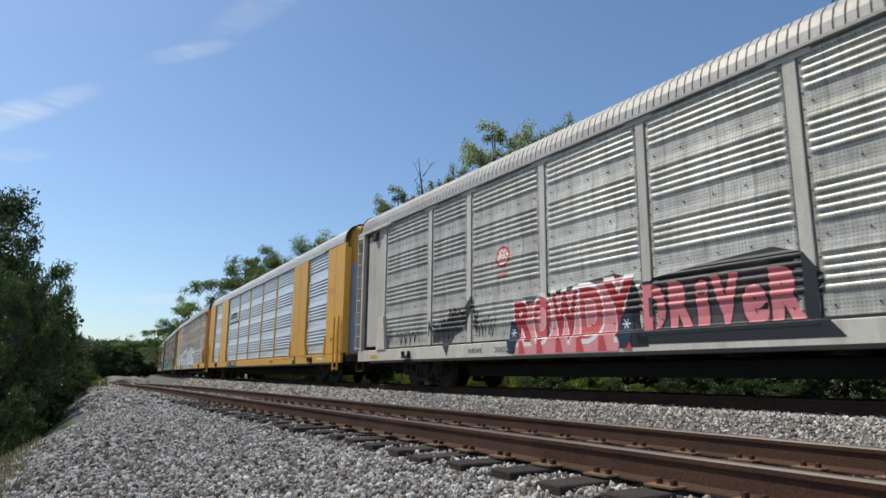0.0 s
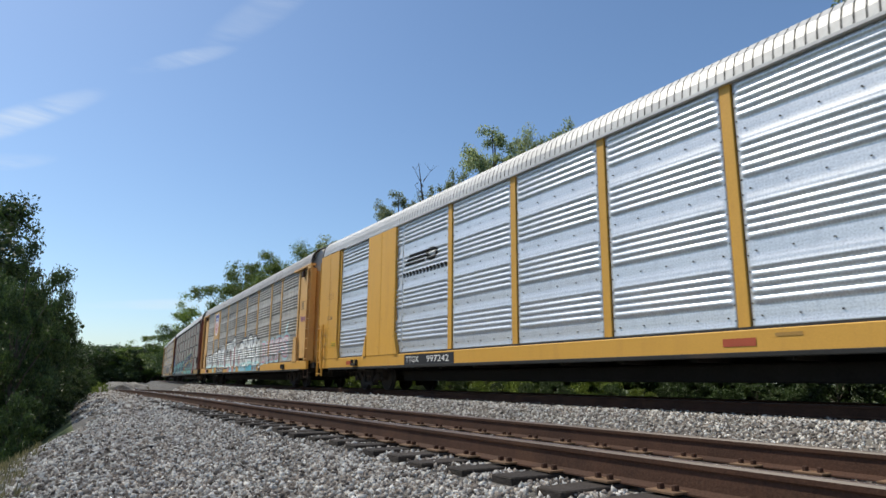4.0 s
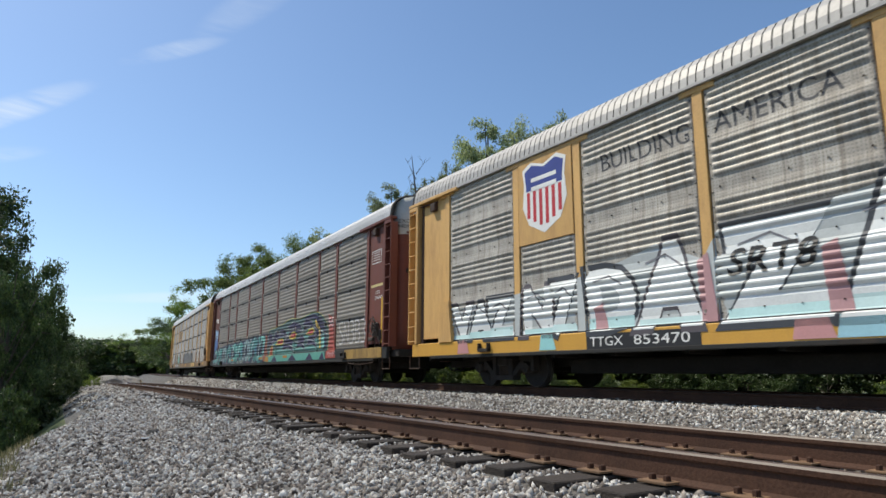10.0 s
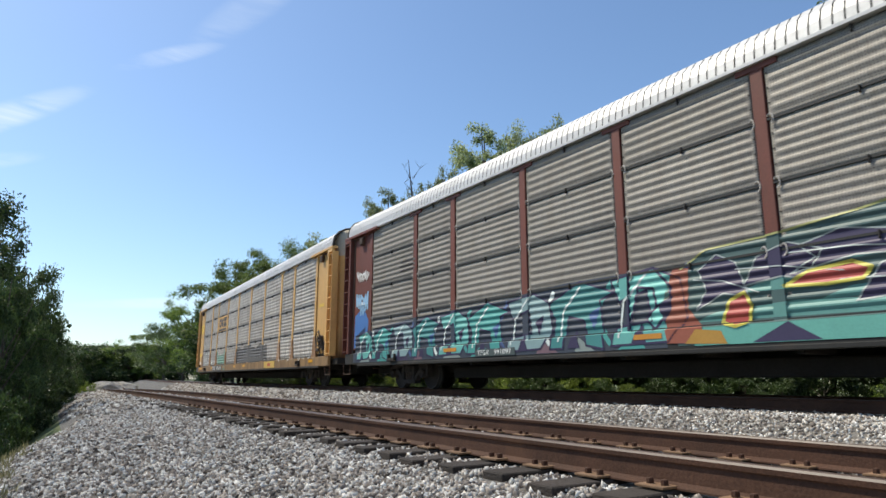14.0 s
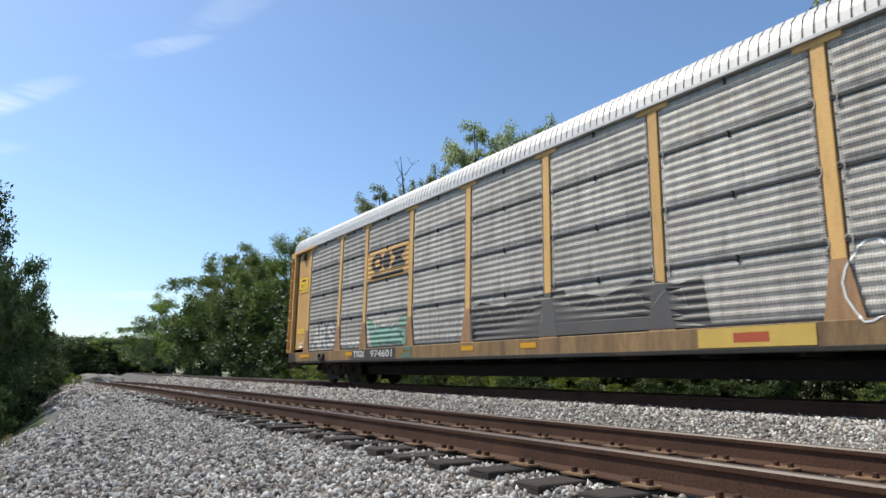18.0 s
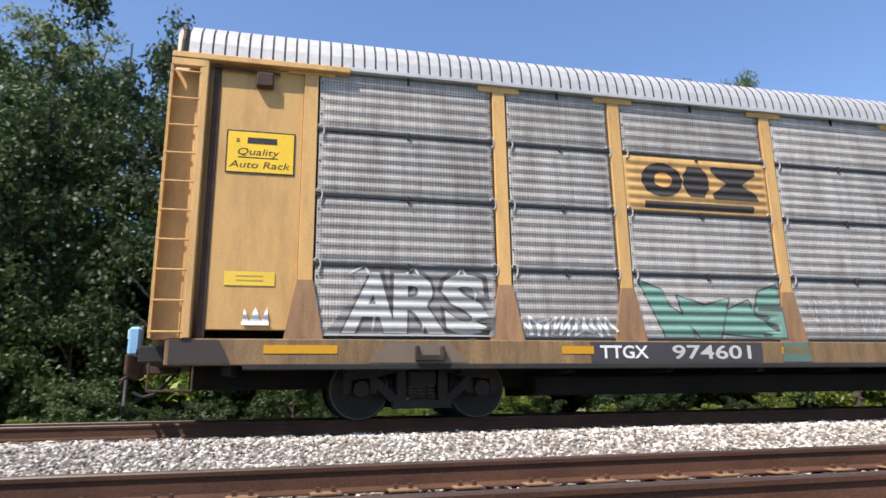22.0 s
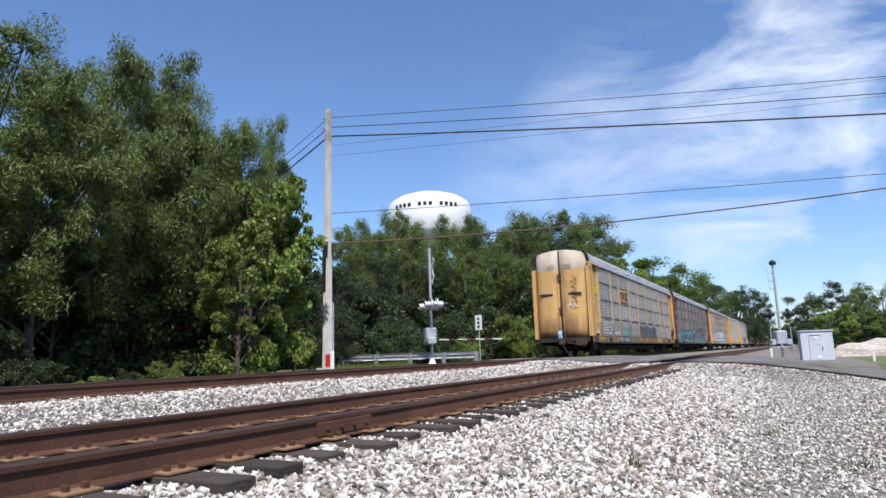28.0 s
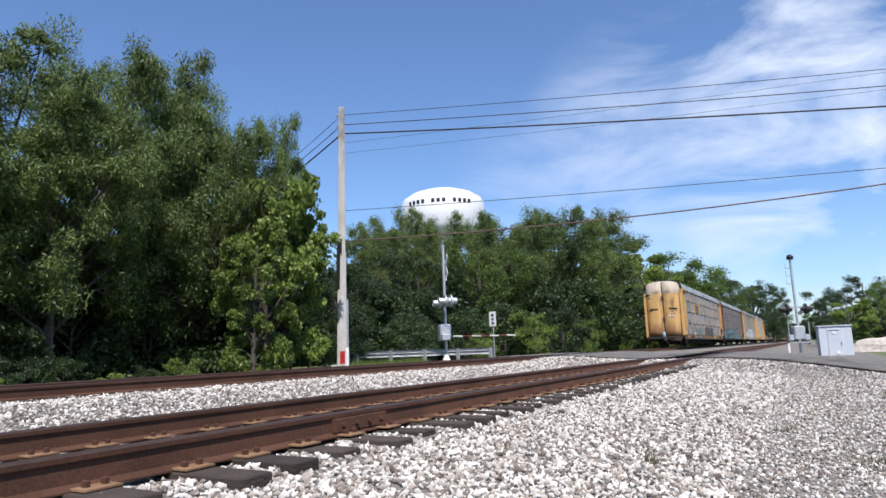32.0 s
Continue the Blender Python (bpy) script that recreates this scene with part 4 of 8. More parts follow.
def glyph_mesh(text, bold=0.0, shear=0.0):
    key = (text, bold, shear)
    if key not in GLYPHS:
        cu = bpy.data.curves.new("lettering", "FONT")
        cu.body, cu.size, cu.offset, cu.shear, cu.resolution_u = text, 1.0, bold, shear, 3
        ob = new("lettering", cu)
        me = bpy.data.meshes.new_from_object(ob.evaluated_get(bpy.context.evaluated_depsgraph_get()))
        tri = [[(me.vertices[i].co.x, me.vertices[i].co.y) for i in p.vertices] for p in me.polygons]
        bpy.data.objects.remove(ob)
        bpy.data.curves.remove(cu)
        bpy.data.meshes.remove(me)
        GLYPHS[key] = tri
    return GLYPHS[key]


class Paint:
    """Flat painted shapes in (y, z) of a car's side, laid onto posts, ribs and sill when finished."""

    def __init__(self, car, kind, zs, flare=True, posts=POSTS):
        self.car, self.flare, self.posts, self.jobs = car, flare, posts, []
        self.prof = []
        for z0, z1 in zip(zs, zs[1:]):
            self.prof += rib_profile(z0 + (0.012 if len(zs) > 2 else 0), z1 - (0.012 if len(zs) > 2 else 0), kind)

    def surface(self, y, z):
        if z <= SILL1 + 0.0055:
            return -SIDE - 0.012
        for p in self.posts:
            w = 0.1
            if self.flare and z < SILL1 + 0.8:
                w = 0.1 + 0.16 * (SILL1 + 0.8 - z) / 0.8
            if abs(y - p) <= w + 0.001:
                return FLARE_X - 0.002 if self.flare and z < SILL1 + 0.8 else POST_X - 0.001
        return sheet_x(z, self.prof)

    def poly(self, pts, colour, layer=0):
        self.jobs.append(([list(pts)], colour, layer))

    def bar(self, y0, y1, z0, z1, colour, layer=0):
        self.poly([(y0, z0), (y1, z0), (y1, z1), (y0, z1)], colour, layer)

    def stroke(self, pts, width, colour, layer=0):
        quads = []
        for (a, b), (c, d) in zip(pts, pts[1:]):
            ln = math.hypot(c - a, d - b) or 1e-6
            nx, nz = -(d - b) / ln * width / 2, (c - a) / ln * width / 2
            ex, ez = (c - a) / ln * width * 0.3, (d - b) / ln * width * 0.3
            quads.append([(a + nx - ex, b + nz - ez), (a - nx - ex, b - nz - ez), (c - nx + ex, d - nz + ez), (c + nx + ex, d + nz + ez)])
        self.jobs.append((quads, colour, layer))

    def text(self, text, y, z, height, colour, layer=0, width=None, bold=0.0, shear=0.0):
        """The first letter's left edge at y; the words run towards -y."""
        tri = glyph_mesh(text, bold, shear)
        us = [u for t in tri for u, _ in t]
        u0, span = min(us), max(us) - min(us)
        k = height / 0.7
        ku = width / span if width else k
        self.jobs.append(([[(y - (u - u0) * ku, z + v * k) for u, v in t] for t in tri], colour, layer))

    def done(self, name, label):
        """One part for each word, plate or separate sprayed piece."""
        if name in ("lettering", "sign", "graffiti", "emblem", "grime"):
            boxes = []
            for job in self.jobs:
                ys, zs = [y for q in job[0] for y, _ in q], [z for q in job[0] for _, z in q]
                b = [min(ys) - 0.03, max(ys) + 0.03, min(zs) - 0.03, max(zs) + 0.03, [job]]
                rest = []
                for c in boxes:
                    if c[0] < b[1] and b[0] < c[1] and c[2] < b[3] and b[2] < c[3]:
                        b = [min(b[0], c[0]), max(b[1], c[1]), min(b[2], c[2]), max(b[3], c[3]), c[4] + b[4]]
                    else:
                        rest.append(c)
                boxes = rest + [b]
            for b in boxes:
                self.jobs = b[4]
                made = self.lay(name, label)
            return made
        return self.lay(name, label)

    def lay(self, name, label):
        mats, master = [], bmesh.new()
        for polys, colour, layer in self.jobs:
            m = ink(*colour)
            if m not in mats:
                mats.append(m)
            bm = bmesh.new()
            for p in polys:
                bm.faces.new([bm.verts.new((0, y, z)) for y, z in p])
            bmesh.ops.remove_doubles(bm, verts=bm.verts, dist=1e-5)
            bmesh.ops.triangulate(bm, faces=bm.faces)
            zs = [v.co.z for v in bm.verts]
            ys = [v.co.y for v in bm.verts]
            cuts = [((0, 0, z), (0, 0, 1)) for z in {round(z, 4) for _, z in self.prof} if min(zs) < z < max(zs)]
            cuts += [((0, 0, SILL1 + 0.005), (0, 0, 1))]
            for p in self.posts:
                if min(ys) - 0.3 < p < max(ys) + 0.3:
                    cuts += [((0, p + s, 0), (0, 1, 0)) for s in (-0.105, -0.095, 0.095, 0.105)]
                    if self.flare:
                        cuts += [((0, p + s * 0.26, SILL1), Vector((0, s * 0.8, 0.16))) for s in (-1, 1)]
            for co, no in cuts:
                bmesh.ops.bisect_plane(bm, geom=[*bm.verts, *bm.edges, *bm.faces], plane_co=co, plane_no=no)
            base, mi = len(master.verts), mats.index(m)
            made = [master.verts.new((self.surface(v.co.y, v.co.z) - 0.003 - 0.0025 * layer, v.co.y, v.co.z)) for v in bm.verts]
            bm.verts.index_update()
            for f in bm.faces:
                try:
                    g = master.faces.new([made[v.index] for v in f.verts])
                    g.material_index = mi
                except ValueError:
                    pass
            bm.free()
        bmesh.ops.recalc_face_normals(master, faces=master.faces)
        for f in master.faces:
            if f.normal.x > 0:
                f.normal_flip()
        return part(name, master, mats, self.car, label)


def blob(cy, cz, w, h, rnd, points=14, rough=0.25):
    """An uneven closed outline."""
    ph = rnd.random() * 6.28
    return [(cy + w / 2 * math.cos(a) * (1 + rough * math.sin(3 * a + ph) * rnd.uniform(0.5, 1)), cz + h / 2 * math.sin(a) * (1 + rough * math.cos(2 * a + ph) * rnd.uniform(0.5, 1)))
            for a in [i / points * 2 * math.pi for i in range(points)]]


def grow(pts, d):
    cy, cz = sum(p[0] for p in pts) / len(pts), sum(p[1] for p in pts) / len(pts)
    out = []
    for y, z in pts:
        r = math.hypot(y - cy, z - cz) or 1
        out.append((y + (y - cy) / r * d, z + (z - cz) / r * d))
    return out


def scrawl(p, y0, y1, z0, z1, colour, rnd, n, width, layer=2):
    """A hand-sprayed tag that cannot be read: connected loops and slashes."""
    pts, k = [], n * 5
    for i in range(k + 1):
        u = i / k
        pts.append((y0 + (y1 - y0) * u + 0.08 * math.sin(i * 2.1), z0 + (z1 - z0) * (0.5 + 0.5 * math.sin(i * 1.9 + rnd.uniform(-0.4, 0.4)))))
    p.stroke(pts, width, colour, layer)


# ---- the five cars that pass close by ----
BLACKINK, WHITEINK = (0.02, 0.02, 0.022), (0.72, 0.72, 0.7)
TIERS = (SILL1 + 0.02, 2.1, 3.1, 4.08, EAVE - 0.05)
rnd = random.Random(5)


def end_gussets(car, mat):
    """Tapered plates at the feet of the last posts."""
    for s in (-1, 1):
        bm = bmesh.new()
        pts = [(-0.3, SILL1), (0.3, SILL1), (0.2, 2.1), (-0.16, 2.1)]
        a = [bm.verts.new((-1.66, s * 11.85 + dy, z)) for dy, z in pts]
        b = [bm.verts.new((-1.5, s * 11.85 + dy, z)) for dy, z in pts]
        bm.faces.new(a)
        for i in range(4):
            bm.faces.new((a[i], b[i], b[(i + 1) % 4], a[(i + 1) % 4]))
        bmesh.ops.recalc_face_normals(bm, faces=bm.faces)
        part("gusset", bm, mat, car)


def build_grey_car():
    car = autorack("grey corrugated auto-rack car with red graffiti on its side", M_WHITE, M_ZINC_WHITE, M_ROOF_GREY, M_WHITE, "band", flare=False, door=[M_WHITE, M_WHITE])
    zs = (SILL1 + 0.03, EAVE - 0.05)
    end_gussets(car, M_WHITE)
    p = Paint(car, "band", zs, flare=False)
    # lettering on the sill, worn
    p.text("WRWK", 7.0, 0.83, 0.13, BLACKINK, width=0.62)
    p.text("300208", 5.9, 0.83, 0.13, BLACKINK, width=0.8)
    p.bar(-8.2, -6.5, 0.82, 0.95, (0.3, 0.13, 0.07))
    p.bar(12.6, 12.1, 0.8, 0.92, (0.5, 0.3, 0.03))
    p.done("lettering", "black stencilled car lettering on the side sill")
    p = Paint(car, "band", zs, flare=False)
    red, pink, dark, pale = (0.42, 0.04, 0.05), (0.66, 0.27, 0.28), (0.015, 0.018, 0.022), (0.72, 0.7, 0.7)
    p.poly([(5.4, 0.8), (5.2, 1.5), (4.8, 1.92), (3.2, 2.12), (2.2, 2.2), (1.75, 2.05), (1.5, 1.5), (1.4, 0.82)], dark, 0)
    p.poly([(5.15, 0.76), (5.0, 1.55), (4.7, 1.86), (3.2, 2.02), (2.0, 2.12), (1.9, 1.7), (2.1, 0.76)], pink, 1)
    for i, (y, w) in enumerate(((5.2, 0.62), (4.55, 0.58), (3.95, 0.78), (3.12, 0.62), (2.45, 0.72))):
        p.text("ROWDY"[i], y + 0.04, 1.03, 0.92 + 0.03 * i, pale, 2, width=w + 0.08, bold=0.075)
        p.text("ROWDY"[i], y, 1.08, 0.82 + 0.03 * i, red if i % 2 == 0 else (0.55, 0.1, 0.11), 3, width=w, bold=0.045)
    for i in range(6):
        y = 5.0 - i * 0.6
        p.poly([(y, 0.78), (y - 0.22, 0.78), (y - 0.14, 1.06), (y - 0.02, 1.06)], (0.5, 0.07, 0.08), 3)
    for y in (5.25, 1.95):
        p.poly(blob(y, 1.15, 0.36, 0.7, rnd, rough=0.1), (0.02, 0.03, 0.06), 4)
        for a in range(3):
            dx, dz = math.cos(a * 1.05) * 0.09, math.sin(a * 1.05) * 0.09
            p.stroke([(y - dx, 1.25 - dz), (y + dx, 1.25 + dz)], 0.025, (0.55, 0.65, 0.75), 5)
    p.poly([(1.65, 0.86), (1.7, 1.4), (1.3, 2.0), (0.2, 2.12), (-0.9, 2.2), (-1.35, 2.05), (-1.6, 1.7), (-1.55, 1.2), (-1.85, 0.84)], dark, 0)
    p.poly([(1.55, 1.0), (1.6, 1.62), (1.1, 1.9), (0.1, 1.96), (-0.8, 2.02), (-1.15, 1.75), (-1.35, 1.12), (-1.5, 1.0)], (0.06, 0.05, 0.055), 1)
    for i, (y, w) in enumerate(((1.55, 0.5), (0.98, 0.46), (0.45, 0.24), (0.16, 0.5), (-0.36, 0.42), (-0.82, 0.52))):
        p.text("DRiVeR"[i], y + 0.03, 1.12, 0.76, dark, 2, width=w + 0.07, bold=0.09)
        p.text("DRiVeR"[i], y, 1.16, 0.68, (0.62, 0.2, 0.22), 3, width=w, bold=0.075)
    p.bar(1.5, -1.5, 1.02, 1.07, dark, 4)
    p.done("graffiti", "red and white graffiti with black outlines reading ROWDY DRIVER")
    p = Paint(car, "band", zs, flare=False)
    for y0, y1, z0, z1, n, w in ((10.9, 9.6, 1.12, 1.6, 3, 0.03), (9.0, 7.8, 1.1, 1.75, 3, 0.05), (8.0, 6.6, 1.35, 2.0, 2, 0.06), (6.9, 6.0, 1.2, 1.75, 4, 0.02), (-7.9, -9.2, 1.15, 1.6, 4, 0.03), (12.0, 11.3, 1.1, 1.7, 3, 0.02)):
        scrawl(p, y0, y1, z0, z1, BLACKINK, rnd, n, w)
    p.poly([(8.9, 1.15), (8.6, 1.65), (8.5, 1.5), (8.2, 1.8), (8.1, 1.6), (7.7, 2.05), (7.5, 1.75), (6.9, 2.3), (6.8, 2.0), (7.4, 1.4), (7.8, 1.3), (8.0, 0.8), (8.3, 1.2)], (0.05, 0.05, 0.052), 1)
    p.done("graffiti", "black sprayed tags")
    p = Paint(car, "band", zs, flare=False)
    p.poly(blob(5.65, 3.05, 0.56, 0.5, rnd, rough=0.03), (0.55, 0.06, 0.05), 0)
    p.poly(blob(5.65, 3.05, 0.44, 0.4, rnd, rough=0.03), (0.7, 0.62, 0.6), 1)
    p.text("125", 5.83, 2.97, 0.2, (0.55, 0.06, 0.05), 2, width=0.36)
    for z in (2.62, 2.55):
        p.bar(5.85, 5.45, z, z + 0.035, (0.5, 0.12, 0.1), 1)
    p.done("emblem", "round red and white emblem")
    return car


def panel_piece(name, car, y0, y1, mat, x=-1.57, creases=()):
    bm = bmesh.new()
    box(bm, x - 0.04, x + 0.06, y0, y1, SILL1, EAVE - 0.03, 0.006)
    for y in creases:
        box(bm, x - 0.046, x - 0.03, y - 0.008, y + 0.008, SILL1, EAVE - 0.04)
    made = part(name, bm, mat, car)
    bm = bmesh.new()
    for k in range(13):
        for y in (y0 + 0.07, y1 - 0.07, (y0 + y1) / 2 - 0.12, (y0 + y1) / 2 + 0.12):
            if k % 3 and y0 + 0.2 < y < y1 - 0.2:
                continue
            z = SILL1 + 0.25 + k * 0.29
            box(bm, x - 0.046, x - 0.03, y - 0.009, y + 0.009, z - 0.009, z + 0.009)
    tagged(part("bolt_line", bm, M_TANRUST, car), kind="stuff")
    return made


def build_yellow_car():
    """The tall car with wide flat yellow panels between bright sheets."""
    car = autorack("yellow auto-rack car with bright galvanised panels", M_YELLOW, M_ZINC_BRIGHT, M_ROOF_WHITE, M_YELLOW, "band", flare=False, door=[M_YELLOW, M_YELLOW], tall_caps=False)
    drop = [o for o in car.children if o.name.split(".")[0] in ("ladder", "corner_post", "end_panel", "roller_box", "top_beam", "step_iron")]
    drop += [o for o in car.children if o.name.startswith("side_post") and 7.0 < abs(o.matrix_basis.translation.y) < 9.1]
    for o in drop:
        bpy.data.objects.remove(o)
    for y in (-7.12, 7.12):
        shared("side_panel", sheet_mesh(0.34, SILL1 + 0.03, EAVE - 0.05, "band", M_ZINC_BRIGHT), car, pose(0, y, 0))
    for s in (-1, 1):
        for a, b, cr in ((11.9, 13.72, (12.75,)), (7.3, 9.3, (8.3,))):
            y0, y1 = sorted((s * a, s * b))
            panel_piece("yellow_panel", car, y0, y1, M_YELLOW, -1.6, [s * c for c in cr])
        bm = bmesh.new()
        ladder(bm, s * 13.05, s * 13.5, 0.45, 2.35, x=-1.72, step=0.42, r=0.016, stile=0.016)
        part("ladder", bm, M_YELLOW, car)
        for y, flip in ((9.3, 1), (7.3, -1), (11.9, -1)):
            bm = bmesh.new()
            pts = [(0, SILL1), (0.24 * flip, SILL1), (0.04 * flip, SILL1 + 0.62), (0, SILL1 + 0.66)]
            a = [bm.verts.new((-1.665, s * (y + dy), z)) for dy, z in pts]
            b = [bm.verts.new((-1.5, s * (y + dy), z)) for dy, z in pts]
            bm.faces.new(a)
            for i in range(4):
                bm.faces.new((a[i], b[i], b[(i + 1) % 4], a[(i + 1) % 4]))
            bmesh.ops.recalc_face_normals(bm, faces=bm.faces)
            part("gusset", bm, M_YELLOW, car)
    # blue and white painted strips on the leading end door
    for u0, u1, z1, c in ((1.36, 0.98, 4.3, (0.24, 0.32, 0.45)), (0.98, 0.9, 4.3, (0.55, 0.6, 0.66)), (0.86, 0.3, 4.25, (0.7, 0.68, 0.58)), (0.26, 0.05, 4.2, (0.62, 0.6, 0.52))):
        bm = bmesh.new()
        cols = []
        for k in range(5):
            u = u0 + (u1 - u0) * k / 4
            for (xa, ya), (xb, yb) in zip(DOOR_PLAN, DOOR_PLAN[1:]):
                if xb <= u <= xa:
                    y = ya + (yb - ya) * (xa - u) / (xa - xb)
            cols.append([bm.verts.new((-u - 0.004, -y - 0.008, z)) for z in (1.05, z1)])
        for a, b in zip(cols, cols[1:]):
            bm.faces.new((a[0], b[0], b[1], a[1]))
        part("painted_strip", bm, ink(*c), car, "faded painted strip on the end door")
    p = Paint(car, "band", (SILL1 + 0.03, EAVE - 0.05), flare=False)
    p.bar(6.6, 3.9, 0.74, 1.03, BLACKINK)
    p.text("TTGX", 6.5, 0.81, 0.17, WHITEINK, 1, width=0.75)
    p.text("997242", 5.3, 0.81, 0.17, WHITEINK, 1, width=1.15)
    p.bar(-7.65, -8.1, 0.74, 1.03, BLACKINK, 1)
    p.bar(-7.7, -7.85, 0.9, 1.0, WHITEINK, 2)
    p.bar(10.5, 10.1, 0.84, 0.98, (0.3, 0.2, 0.05))
    for y in (-3.85, 10.9):
        p.bar(y, y - 0.55, 0.83, 0.95, (0.36, 0.07, 0.03), 1)
    p.bar(-11.0, -11.7, 0.84, 0.93, (0.6, 0.58, 0.5), 1)
    for k in range(4):
        p.bar(-4.7 - 1.5 * k, -5.1 - 1.5 * k, 0.95, 1.0, (0.35, 0.2, 0.05), 1)
    p.done("lettering", "white car lettering on a black band")
    p = Paint(car, "band", (SILL1 + 0.03, EAVE - 0.05), flare=False)
    for i in range(3):
        p.poly([(6.8 - i * 0.12, 3.66 + i * 0.12), (5.6 - i * 0.1, 3.66 + i * 0.12), (5.5 - i * 0.1, 3.74 + i * 0.12), (6.7 - i * 0.12, 3.74 + i * 0.12)], BLACKINK, 1)
    p.poly(blob(5.2, 3.82, 0.7, 0.4, rnd, rough=0.1), BLACKINK, 1)
    p.poly(blob(5.15, 3.82, 0.36, 0.16, rnd, rough=0.1), (0.6, 0.62, 0.64), 2)
    for i in range(13):
        p.bar(6.9 - i * 0.2, 6.77 - i * 0.2, 3.33, 3.46, BLACKINK, 1)
    p.done("emblem", "black horse-head style railway emblem with a line of small bars")
    for y in (12.4, -12.4):
        bm = bmesh.new()
        box(bm, -1.653, -1.644, y - 0.52, y - 0.02, 1.5, 1.66)
        plate = part("warning_plate", bm, ink(0.55, 0.36, 0.02), car, "small yellow warning plate")
        for z in (1.545, 1.6):
            bm = bmesh.new()
            box(bm, -1.656, -1.652, y - 0.46, y - 0.08, z - 0.009, z + 0.009)
            part("lettering", bm, ink(*BLACKINK), plate, "dark bar of lettering")
    p = Paint(car, "band", (SILL1 + 0.03, EAVE - 0.05), flare=False)
    p.surface = lambda y, z: -1.64
    p.text("G 206", 12.85, 2.5, 0.15, BLACKINK, width=0.5)
    for y in (12.9, -12.1):
        for i in range(4):
            p.bar(y, y - 0.6, 3.45 - i * 0.06, 3.465 - i * 0.06, (0.3, 0.17, 0.04))
    p.done("lettering", "small black stencilled mark")
    return car


def shield(p, y, z, w, h, layer):
    """A shield in blue over red and white stripes."""
    out = [(-0.5, 0.42), (-0.3, 0.5), (0, 0.42), (0.3, 0.5), (0.5, 0.42), (0.46, 0.2), (0.5, -0.1), (0.36, -0.35), (0, -0.5), (-0.36, -0.35), (-0.5, -0.1), (-0.46, 0.2)]
    p.poly([(y + a * w * 1.12, z + b * h * 1.1) for a, b in out], WHITEINK, layer)
    p.poly([(y + a * w, z + max(b, 0.12) * h) for a, b in out[:6] + [(0.46, 0.12), (-0.46, 0.12)] + out[11:]], (0.03, 0.05, 0.24), layer + 1)
    for i in range(6):
        a = -0.4 + i * 0.16
        p.bar(y + (a - 0.04) * w, y + (a + 0.04) * w, z + 0.1 * h, z - (0.46 - abs(a) * 0.42) * h, (0.45, 0.03, 0.04), layer + 1)
    for k in range(2):
        p.bar(y - 0.32 * w, y + 0.32 * w, z + (0.3 - 0.13 * k) * h, z + (0.24 - 0.13 * k) * h, WHITEINK, layer + 2)


